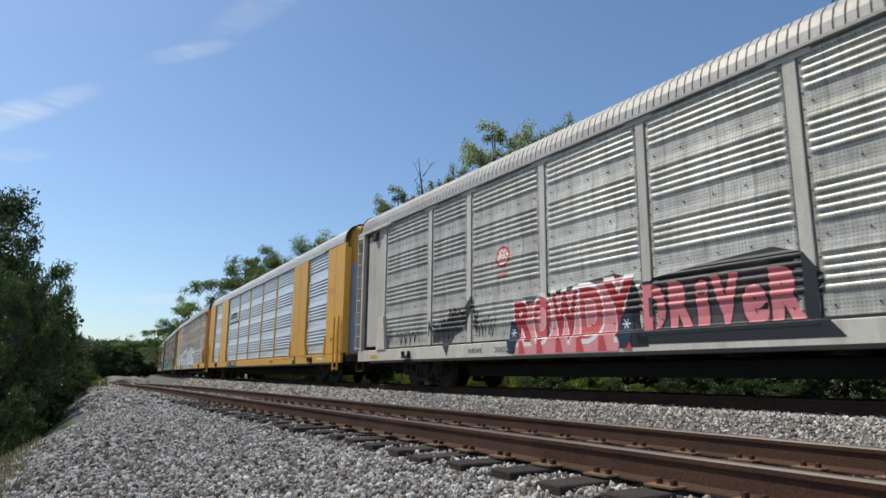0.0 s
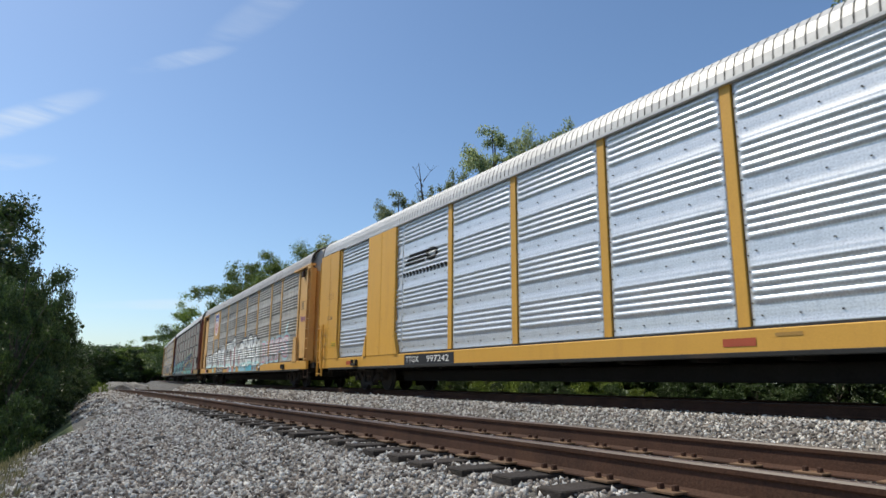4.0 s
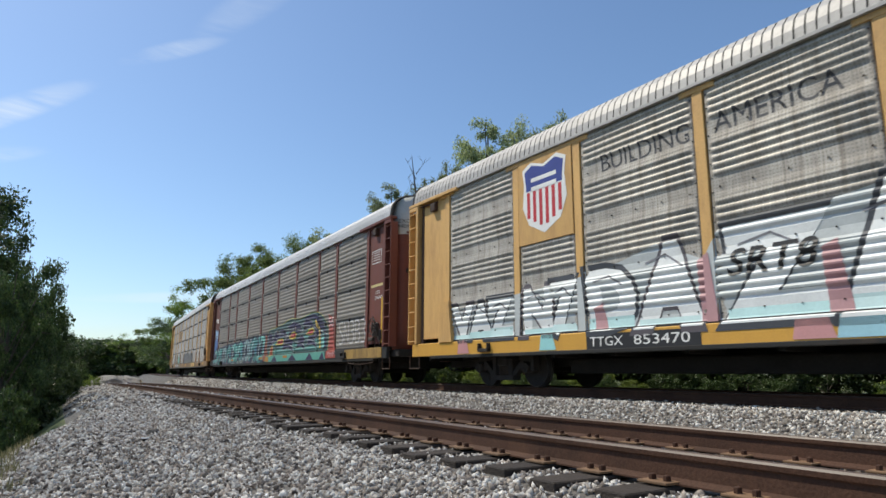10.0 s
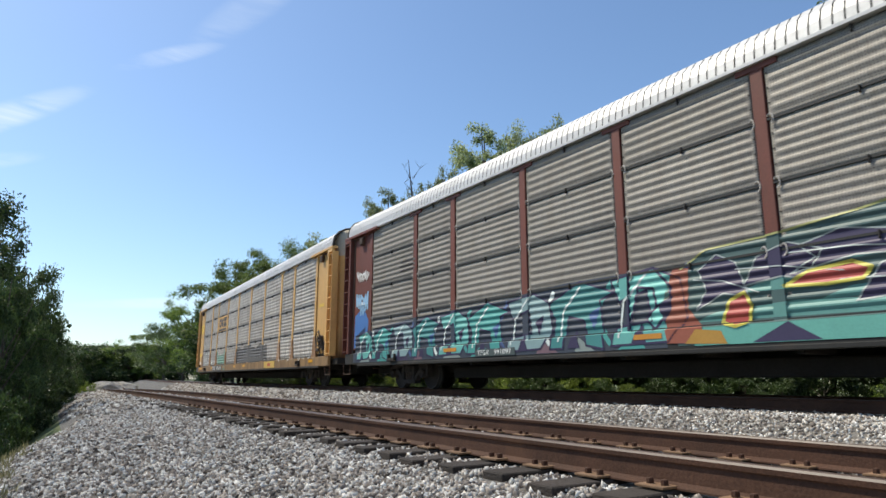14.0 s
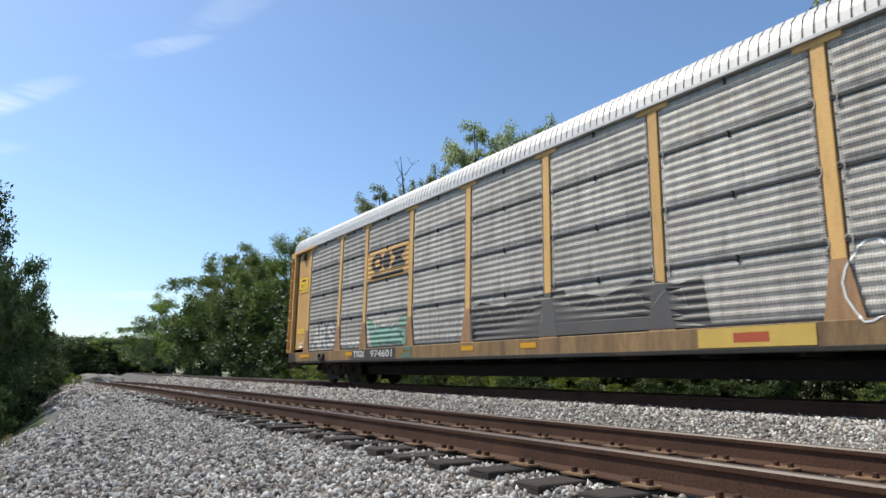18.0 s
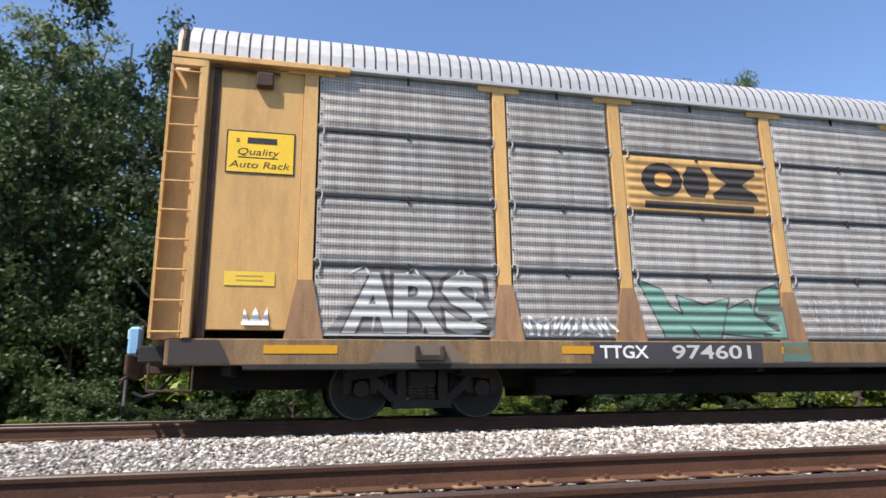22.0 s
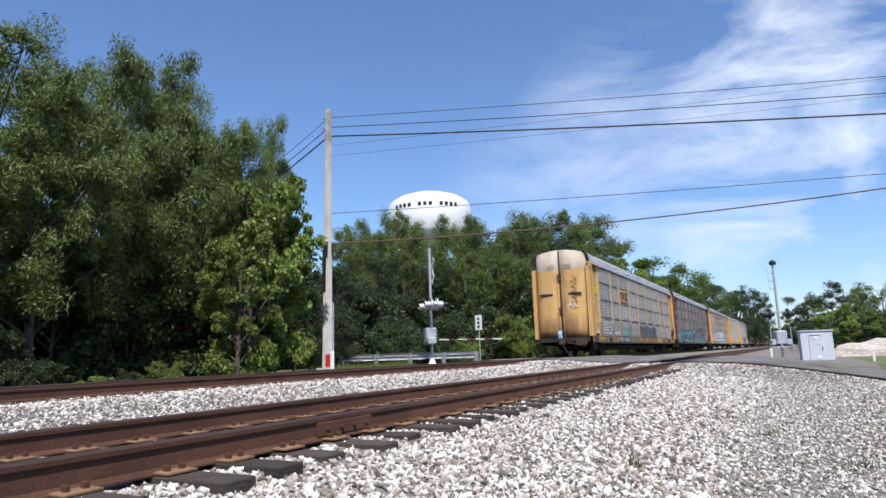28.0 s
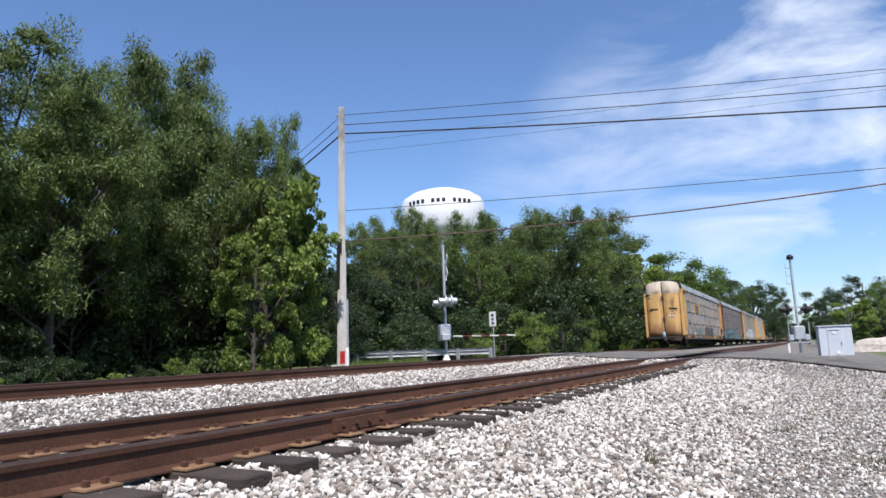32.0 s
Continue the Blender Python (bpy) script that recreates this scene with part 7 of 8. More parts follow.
rnd = random.Random(77)
for row in (
        (-13, 14.5, 28, "broad2", 1.2), (-10, 15.5, 31, "broad2", 1.1), (-6.0, 14, 33, "broad2", 0.85), (-3.0, 13.0, 40, "broad2", 0.55), (0.6, 7.6, 42, "broad2", 0.45), (2.3, 4.9, 48, "broad2", 0.5), (0.9, 7.8, 27, "broad2", 0.5), (-0.9, 9.6, 23, "broad2", 0.5), (1.2, 0.9, 24, "bush", 0.7), (2.6, 1.0, 32, "bush", 0.7), (3.6, 1.0, 42, "bush", 0.7), (4.6, 0.0, 44, "brush", 0.5), (5.2, -0.2, 52, "brush", 0.5), (0.0, -0.4, 17, "bush", 0.5), (-2.6, 10, 44, "broad2", 0.6), (-1.2, 7, 47, "broad", 0.5), (0.4, 4.8, 66, "broad2", 0.8), (-9.5, 9, 46, "bush", 0.8), (-5.5, 9, 48, "bush", 0.8), (-2.6, 7.5, 52, "bush", 0.7), (-12, 7, 30, "bush", 0.8), (-6, 4, 22, "bush", 0.7), (-3.4, 2.6, 26, "bush", 0.8), (-1.2, 1.6, 34, "bush", 0.8), (0.6, 1.4, 46, "bush", 0.8), (-2.5, 5, 60, "bush", 1.0),
        (10.2, 4.3, 150, "broad", 1.3), (11.6, 5.6, 120, "broad2", 1.3), (13.2, 7.0, 100, "broad", 1.1), (15.5, 9.4, 82, "broad", 1.0), (17.6, 10.3, 70, "willow", 1.0), (20.5, 12.2, 60, "willow", 0.9),
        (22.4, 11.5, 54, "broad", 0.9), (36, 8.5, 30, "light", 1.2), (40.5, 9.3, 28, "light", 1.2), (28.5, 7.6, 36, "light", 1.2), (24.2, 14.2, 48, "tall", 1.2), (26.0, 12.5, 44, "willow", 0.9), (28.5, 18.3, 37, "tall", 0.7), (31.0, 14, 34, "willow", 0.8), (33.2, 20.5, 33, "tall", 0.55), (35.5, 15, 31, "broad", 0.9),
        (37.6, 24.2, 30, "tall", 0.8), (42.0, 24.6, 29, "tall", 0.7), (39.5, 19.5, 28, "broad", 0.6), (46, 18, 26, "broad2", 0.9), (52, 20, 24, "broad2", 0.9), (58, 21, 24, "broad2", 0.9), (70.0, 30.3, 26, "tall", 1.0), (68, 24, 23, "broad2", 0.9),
        (72, 29, 24, "broad2", 0.7), (75.5, 32.0, 26, "broad2", 0.6), (82, 28, 20, "broad2", 0.8), (87, 24, 20, "light", 1.0), (91, 26.5, 19.5, "broad", 0.8), (97, 25.5, 19.5, "broad2", 0.9), (101, 24.5, 18.2, "light", 0.8), (106, 19, 18.6, "light", 0.8), (103, 23, 20, "broad", 0.9),
        (109, 21.5, 20.5, "willow", 0.9), (116.2, 24.4, 22, "willow", 0.8), (120.8, 21.0, 22, "willow", 0.85), (125.4, 26.6, 25, "willow", 0.6), (128.2, 24.6, 25.5, "willow", 0.5), (131.5, 19.6, 25, "willow", 0.8), (135.4, 22.4, 27, "willow", 0.45), (137, 17.5, 24, "light", 0.7), (138.0, 16.2, 24, "light", 0.7), (136.6, 13.0, 22.5, "light", 0.6), (142.6, 8.5, 30, "broad2", 0.8), (135.6, 11.5, 22, "light", 0.8),
        (144, 9.5, 42, "broad2", 1.0), (145.7, 12.6, 60, "willow", 0.6), (148.2, 13.4, 58, "willow", 0.6), (147, 11.5, 50, "willow", 0.7), (149.5, 9.5, 48, "broad2", 0.9), (153, 13.0, 58, "willow", 0.7), (155, 10, 50, "broad", 1.0), (157.6, 12.9, 56, "willow", 0.8), (159.4, 12.2, 60, "broad2", 0.9), (162, 12.5, 64, "willow", 0.9),
        (164.5, 12.6, 70, "willow", 0.8), (166.4, 10.4, 78, "light", 1.1), (168.6, 8.9, 88, "light", 1.1), (170.4, 8.0, 100, "broad", 1.1), (172, 7.0, 112, "broad", 1.1), (173.4, 6.4, 130, "broad2", 1.0), (174.9, 5.2, 160, "broad", 1.0), (176.9, 5.3, 175, "broad2", 1.1), (178.2, 4.6, 200, "broad2", 0.9),
        (178.4, 2.6, 230, "broad2", 1.2), (179.4, 1.5, 330, "bush", 1.3), (180.4, 1.4, 320, "bush", 1.3), (181.3, 2.2, 200, "broad", 1.2), (181.9, 4.0, 115, "broad2", 0.9), (184.4, 4.9, 120, "broad2", 1.1), (183.4, 3.3, 80, "light", 1.5), (185.6, 2.7, 84, "light", 1.3), (182.6, 1.5, 84, "bush", 0.8), (186, 1.6, 86, "bush", 0.9), (188.2, 1.6, 84, "bush", 0.9), (190.5, 1.7, 82, "bush", 0.9), (187, 2.2, 100, "bush", 1.0), (186.8, 4.5, 110, "broad", 1.0), (188.6, 4.2, 100, "broad2", 1.0), (191, 4.4, 95, "broad2", 1.0)):
    tree_at(*row)
for b in range(9):
    tree_at(106 + b * 3.6, 6.0 + 1.5 * (b % 2), 24.8 + 0.7 * (b % 3), "bush", 1.0)
for b in range(18):
    tree_at(99 + b * 2.5, 6.5 + rnd.random() * 1.5, 44 + 8 * rnd.random(), "bush", 1.1)
for b in range(12):
    tree_at(144 + b * 2.6, 4.6 - 0.1 * b, 95 + 6 * b, "bush", 1.2)
for b in range(9):
    tree_at(182.2 + b * 1.15, 1.9 + 0.5 * rnd.random(), 92 + 8 * rnd.random(), "bush", 1.2)
for b in range(22):
    tree_at(2.2 + b * 0.42, 2.2 + 0.8 * rnd.random(), 200 + 40 * rnd.random(), rnd.choice(("broad", "broad2", "bush")), 1.5)
for b, e, d in ((112, 12, 26), (118, 14, 27), (124, 15, 29), (130, 14, 29), (135, 12, 30), (106, 14, 24), (100, 15, 24), (94, 15, 24), (88, 15, 24), (82, 14, 25), (76, 14, 26), (70, 13, 27), (64, 13, 27), (58, 12, 28), (52, 12, 30), (46, 11, 32), (40, 10, 35), (34, 10, 38), (29, 9, 42), (25, 8, 50), (21, 7, 60), (18, 6.5, 70), (15, 5.5, 82), (140, 7, 34), (145, 6.5, 42), (148, 6.5, 46), (151, 6.5, 50), (154, 6.5, 52), (157, 6.5, 54), (160, 6.5, 56), (163, 6.2, 60), (166, 5.5, 70), (168.5, 5, 80), (146, 9, 60), (150, 9.5, 62), (154, 9.5, 64), (158, 9.5, 64)):
    tree_at(b, e, d, "bush" if b % 2 else "broad2", 1.25)
# undergrowth along the far side of the line
for i in range(76):
    y = -12.5 + i * 1.0
    x = 15.0 + line_at(y)[0] + rnd.uniform(-0.3, 0.5)
    plant(x, y + rnd.uniform(-0.4, 0.4), rnd.uniform(0.6, 1.1) if i % 4 else rnd.uniform(1.1, 1.7), "bush" if rnd.random() < 0.72 else "brush", rnd.uniform(0.9, 1.2))
for i in range(30):
    y = -15 + i * 2.6
    plant(19.8 + line_at(y)[0] + rnd.uniform(-0.4, 0.8), y, rnd.uniform(2.6, 4.2), "bush", rnd.uniform(0.8, 1.0))
    plant(23.5 + line_at(y)[0] + rnd.uniform(-0.4, 0.8), y + 1.2, rnd.uniform(4.5, 6.0), "bush", rnd.uniform(0.6, 0.8))
for i in range(16):
    y = -40 - i * 5.5
    plant(15.0 - i * 0.05, y, rnd.uniform(2.4, 4.2), "bush" if i % 2 else "brush", 0.8)
for x, y, h in ((18.5, -30, 2.6), (20, -33, 3.2), (16.8, -36, 1.8), (19, -38, 3.6), (22, -30, 4), (15.6, -33.5, 1.2), (24, -34, 4.5), (17.5, -41, 4)):
    plant(x, y, h, "bush" if h > 2 else "brush", 0.9)


def bare_tree(bearing, elev, dist):
    """A dead leafless tree with a few forked boughs."""
    r = random.Random(9)
    b = radians(bearing)
    x, y = dist * math.sin(b), dist * math.cos(b)
    h = dist * math.tan(radians(elev)) + EYE_Z - height(x, y)
    top = group_at("dead_tree", pose(x, y, height(x, y)))
    tagged(top, "dead leafless tree with bare forked twigs", "tree")
    bm = bmesh.new()
    rod(bm, (0, 0, -0.3), (0.1, 0, h * 0.72), 0.16, 0.09, seg=8)
    rod(bm, (0.1, 0, h * 0.72), (-0.2, 0.3, h), 0.08, 0.012, seg=6)
    part("trunk", bm, M_BARK, top)
    for i in range(5):
        bm = bmesh.new()
        z = h * r.uniform(0.78, 0.93)
        a = r.uniform(0, 6.28)
        e = Vector((0.55 * math.cos(a), 0.55 * math.sin(a), z + r.uniform(0.5, 1.1)))
        rod(bm, (0.0, 0.1, z), e, 0.03, 0.008, seg=5)
        for _ in range(3):
            rod(bm, e, e + Vector((r.uniform(-0.4, 0.4), r.uniform(-0.4, 0.4), r.uniform(0.1, 0.5))), 0.012, 0.004, seg=4)
        part("bough", bm, M_BARK, top)


bare_tree(30.6, 19.4, 35)


# ---- grass and weeds ----
def grass_patch(name, label, spots, per, height_m, mat, seed):
    rs = np.random.RandomState(seed)
    v, n = [], 0
    for x, y, r in spots:
        for _ in range(per):
            a, d = rs.uniform(0, 6.283), r * math.sqrt(rs.rand())
            px, py = x + d * math.cos(a), y + d * math.sin(a)
            z = height(px, py)
            hgt, lean, w = height_m * rs.uniform(0.4, 1.2), rs.uniform(-0.4, 0.4, 2), 0.006 + 0.004 * rs.rand()
            t = rs.uniform(0, 6.283)
            sx, sy = w * math.cos(t), w * math.sin(t)
            v += [(px - sx, py - sy, z), (px + sx, py + sy, z), (px + lean[0] * hgt * 0.5 + sx * 0.7, py + lean[1] * hgt * 0.5 + sy * 0.7, z + hgt * 0.6), (px + lean[0] * hgt, py + lean[1] * hgt, z + hgt)]
            n += 1
    me = bpy.data.meshes.new(name)
    me.from_pydata(v, [], [(4 * i, 4 * i + 1, 4 * i + 2, 4 * i + 3) for i in range(n)])
    me.materials.append(mat)
    return tagged(new(name, me), label, "grass", kind="stuff")


grass_patch("dry_grass", "thin dry weeds at the foot of the stone shoulder", [(-0.45 + 0.2 * math.sin(i * 2.3) + 0.02 * i, 6.0 + i * 0.5, 0.42) for i in range(22)] + [(-1.6, 6 + i * 0.8, 1.0) for i in range(14)], 150, 0.13, M_DRYGRASS, 4)
grass_patch("grass", "bright green grass beside the road crossing", [(14.8 + 0.5 * (i % 4), -20.5 - i * 0.42, 0.7) for i in range(16)], 260, 0.45, M_GRASS, 5)
grass_patch("grass", "green weeds along the far side of the track", [(13.3 + line_at(y)[0] + 0.35 * math.sin(y * 3), y, 0.55) for y in [-16 + k * 0.7 for k in range(90)]], 70, 0.5, M_GRASS, 6)
grass_patch("grass", "sunlit grass at the edge of the woods", [(2.0 + (i % 5) * 1.6, 62 + i * 1.5, 1.6) for i in range(24)], 160, 0.6, M_GRASS, 7)
grass_patch("dry_grass", "small weeds growing out of the stones", [(-0.9, -7.5, 0.25), (-0.4, -6.2, 0.12), (0.2, -7.9, 0.12), (-1.6, -10, 0.4), (-0.6, -4.6, 0.1), (1.0, -5.2, 0.06), (-1.3, -13, 0.5)], 22, 0.09, M_DRYGRASS, 8)

# ---- the road crossing's furniture ----
M_POLE = material("weathered_pole_wood", (0.6, 0.575, 0.53), 0.9, var=0.2, scale=2, fine=30, bump=0.4, second=(0.24, 0.19, 0.15), amount=0.4)
M_GALV = material("galvanised_steel", (0.52, 0.53, 0.54), 0.45, metal=0.6, var=0.12, scale=3, fine=20, bump=0.02)
M_SIGNWHITE = material("white_enamel", (0.78, 0.78, 0.76), 0.45, var=0.06, scale=3, fine=20, bump=0.0)
M_BLACKPAINT = material("black_enamel", (0.02, 0.02, 0.022), 0.5, var=0.2, scale=3, fine=20, bump=0.0)
M_REDLENS = plain("red_lens", (0.25, 0.02, 0.02), 0.2)
M_REDPAINT = plain("red_reflector", (0.5, 0.03, 0.03), 0.5)
M_DULLRED = material("dull_red_stripe", (0.12, 0.035, 0.028), 0.7, var=0.2, scale=4, fine=20, bump=0.0)
M_CABINET = material("grey_white_cabinet", (0.55, 0.58, 0.62), 0.5, var=0.08, scale=1.5, fine=15, bump=0.01)
M_CONCRETE = material("concrete", (0.46, 0.44, 0.41), 0.9, var=0.15, scale=3, fine=30, bump=0.2)
M_WIRE = plain("black_cable", (0.02, 0.02, 0.02), 0.6)
M_BROWNWIRE = plain("weathered_cable", (0.12, 0.07, 0.06), 0.7)
M_TANK = material("white_tank_paint", (0.8, 0.8, 0.8), 0.5, var=0.04, scale=0.2, fine=2, bump=0.0)


def utility_pole(x, y, z0, z1):
    top = group_at("utility_pole", pose(x, y, z0))
    tagged(top, "tall weathered wooden utility pole beside the road", "utility pole")
    bm = bmesh.new()
    rod(bm, (0, 0, -0.4), (-0.12, 0.05, z1 - z0), 0.2, 0.12, seg=14)
    part("pole", bm, M_POLE, top)
    bm = bmesh.new()
    rod(bm, (0, 0, 3.2), (-0.035, 0.015, 5.2), 0.2, 0.185, seg=14)
    part("dark_sleeve", bm, M_DARK, top, "dark stained stretch of the pole")
    bm = bmesh.new()
    for k in range(3):
        box(bm, -0.2, 0.2, -0.04, 0.04, z1 - z0 - 0.3 - k * 0.45, z1 - z0 - 0.24 - k * 0.45)
    part("bracket", bm, M_GALV, top)
    bm = bmesh.new()
    rod(bm, (-0.16, -0.16, 0), (-0.18, -0.14, 2.8), 0.04, seg=8)
    part("conduit", bm, M_GALV, top)
    return top


POLE = Vector((15.6, -20.6, -0.35))
utility_pole(POLE.x, POLE.y, POLE.z, 10.35)
P2, P0 = Vector((-26.4, -33.6, 0)), Vector((53.6, -38.6, 0))
utility_pole(P2.x, P2.y, -1.2, 11.0)
utility_pole(P0.x, P0.y, -0.5, 10.6)


def cable(a, b, sag, r, mat, label):
    cu = bpy.data.curves.new("overhead_cable", "CURVE")
    cu.dimensions, cu.bevel_depth, cu.bevel_resolution = "3D", r, 1
    sp = cu.splines.new("POLY")
    sp.points.add(24)
    for i in range(25):
        t = i / 24
        p = Vector(a).lerp(Vector(b), t)
        sp.points[i].co = (p.x, p.y, p.z - sag * 4 * t * (1 - t), 1)
    cu.materials.append(mat)
    tagged(new("overhead_cable", cu), label, "cable", group="overhead cables")


for z, zb, sag, r, mat, label in ((10.05, 9.57, 0.3, 0.012, M_WIRE, "thin black overhead wire"), (9.63, 8.72, 0.3, 0.016, M_WIRE, "thin black overhead wire"), (9.25, 7.55, 0.3, 0.03, M_WIRE, "thick black overhead cable"),
                                  (8.85, 10.75, 0.3, 0.006, M_WIRE, "very thin slack overhead wire"), (8.41, 9.9, 0.3, 0.006, M_WIRE, "very thin slack overhead wire"),
                                  (6.02, 6.63, 0.3, 0.012, M_WIRE, "thin low overhead wire"), (4.78, 8.8, 1.14, 0.026, M_BROWNWIRE, "thick brownish low overhead cable")):
    cable((POLE.x - 0.1, POLE.y, z), (P2.x, P2.y, zb), sag, r, mat, label)
for z, r in ((10.05, 0.012), (9.63, 0.016), (9.25, 0.03)):
    cable((POLE.x - 0.1, POLE.y, z), (P0.x, P0.y, z + 0.3), 1.2, r, M_WIRE, "black overhead wire running into the trees")


def lamp_head(bm_head, bm_lens, x, y, z, facing):
    d = Vector((math.cos(facing), math.sin(facing), 0))
    c = Vector((x, y, z))
    rod(bm_head, c - d * 0.02, c + d * 0.04, 0.29, seg=24)
    rod(bm_head, c - d * 0.22, c - d * 0.02, 0.1, 0.17, seg=14)
    rod(bm_head, c + d * 0.04, c + d * 0.3, 0.16, 0.15, seg=18, caps=False)
    rod(bm_lens, c + d * 0.045, c + d * 0.06, 0.14, seg=18)


def crossing_signal(x, y, z0, h, facing, silver, arm):
    """Mast with crossed boards, a pair of flashers on a cross-arm, bell and gate gear."""
    top = group_at("crossing_signal", pose(x, y, z0))
    head_mat = M_GALV if silver else M_BLACKPAINT
    tagged(top, "level-crossing signal mast with crossbuck and paired flashers" if silver else "level-crossing signal mast with black flashers and a bell on top", "crossing signal", group="level-crossing signals")
    bm = bmesh.new()
    rod(bm, (0, 0, 0.2), (0, 0, h), 0.065, seg=14)
    part("mast", bm, M_GALV, top)
    bm = bmesh.new()
    rod(bm, (0, 0, -0.2), (0, 0, 0.12), 0.3, 0.26, seg=16)
    rod(bm, (0, 0, 0.12), (0, 0, 0.35), 0.18, 0.09, seg=14)
    part("base", bm, M_SIGNWHITE, top)
    f = Vector((math.cos(facing), math.sin(facing), 0))
    s = Vector((-f.y, f.x, 0))
    rot = Matrix((s, f, Vector((0, 0, 1)))).transposed().to_4x4()
    for a in (48, -48) if silver else ():
        bm = bmesh.new()
        box(bm, -0.61, 0.61, 0.08, 0.1, -0.115, 0.115, 0.004)
        bmesh.ops.transform(bm, matrix=Matrix.Translation((0, 0, h - 1.0)) @ rot @ Matrix.Rotation(radians(a), 4, "Y"), verts=bm.verts)
        part("crossbuck_board", bm, M_SIGNWHITE, top, "white crossbuck board")
        bm = bmesh.new()
        for k in range(5):
            u = -0.5 + k * 0.22
            box(bm, u, u + 0.13, 0.1, 0.104, -0.05, 0.05)
        bmesh.ops.transform(bm, matrix=Matrix.Translation((0, 0, h - 1.0)) @ rot @ Matrix.Rotation(radians(a), 4, "Y"), verts=bm.verts)
        part("board_lettering", bm, M_BLACKPAINT, top, "dark bars of lettering")
    if silver:
        bm = bmesh.new()
        box(bm, -0.2, 0.2, 0.07, 0.09, h - 1.7, h - 1.42, 0.004)
        bmesh.ops.transform(bm, matrix=rot, verts=bm.verts)
        part("track_plate", bm, M_SIGNWHITE, top)
    bm = bmesh.new()
    box(bm, -0.75, 0.75, -0.05, 0.05, h - 2.62, h - 2.52, 0.01)
    bmesh.ops.transform(bm, matrix=rot, verts=bm.verts)
    part("cross_arm", bm, M_GALV, top)
    for side in (-0.62, 0.62) if silver else (-0.45, 0.45):
        for face, off in ((facing, 0.12), (facing + math.pi, -0.12)) if silver else ((facing + math.pi / 2 * (1 if side > 0 else -1), 0.0),):
            bh, bl = bmesh.new(), bmesh.new()
            c = s * side + f * off
            lamp_head(bh, bl, c.x, c.y, h - 2.68, face)
            flasher = part("flasher", bh, head_mat, top, "round flasher with a hood")
            part("lens", bl, M_REDLENS, flasher)
    if not silver:
        bm = bmesh.new()
        rod(bm, (0, 0, h - 0.02), (0, 0, h + 0.1), 0.16, 0.18, seg=16)
        rod(bm, (0, 0, h + 0.1), (0, 0, h + 0.24), 0.19, 0.08, seg=16)
        part("bell", bm, M_BLACKPAINT, top)
        for k in range(3):
            bm = bmesh.new()
            box(bm, 0.05, 0.3, -0.01, 0.01, h - 0.5 - k * 0.42, h - 0.46 - k * 0.42)
            rod(bm, (0.28, 0, h - 0.5 - k * 0.42), (0.28, 0, h - 0.2 - k * 0.42), 0.015, seg=6)
            part("step_bracket", bm, M_GALV, top)
    bm = bmesh.new()
    box(bm, -0.28, 0.28, -0.34, 0.2, 1.05, 1.75, 0.06)
    bmesh.ops.transform(bm, matrix=rot, verts=bm.verts)
    gear = part("gate_machine", bm, M_GALV, top, "grey gate machine housing")
    bm = bmesh.new()
    box(bm, 0.28, 0.5, -0.3, 0.1, 1.0, 1.3, 0.04)
    bmesh.ops.transform(bm, matrix=rot, verts=bm.verts)
    part("counterweight", bm, M_GALV, gear)
    bm = bmesh.new()
    box(bm, -0.5, -0.28, -0.3, 0.1, 1.0, 1.3, 0.04)
    bmesh.ops.transform(bm, matrix=rot, verts=bm.verts)
    part("counterweight", bm, M_GALV, gear)
    if arm:
        for k in range(7):
            bm = bmesh.new()
            a = Vector(ROAD_N) * 1.0
            p0, p1 = a * (0.4 + k * 0.5), a * (0.9 + k * 0.5)
            rod(bm, (p0.x, p0.y, 1.2), (p1.x, p1.y, 1.18), 0.038, seg=6)
            part("gate_arm_stripe", bm, M_DULLRED if k % 2 else M_POLE, top)
    else:
        bm = bmesh.new()
        box(bm, -0.5, 0.45, -0.5, 0.5, 0.85, 0.92, 0.01)
        for q in (-0.5, 0.5):
            rod(bm, (-0.5, q, 0.9), (-0.5, q, 1.9), 0.02, seg=6)
            rod(bm, (0.45, q, 0.9), (0.45, q, 1.9), 0.02, seg=6)
        rod(bm, (0.45, -0.5, 1.9), (0.45, 0.5, 1.9), 0.02, seg=6)
        rod(bm, (-0.5, -0.5, 1.9), (-0.5, 0.5, 1.9), 0.02, seg=6)
        part("service_platform", bm, M_GALV, top)
    return top


crossing_signal(14.2, -26.5, -0.2, 5.45, radians(222), True, True)
crossing_signal(0.0, -39.2, -0.72, 5.3, radians(110), False, False)


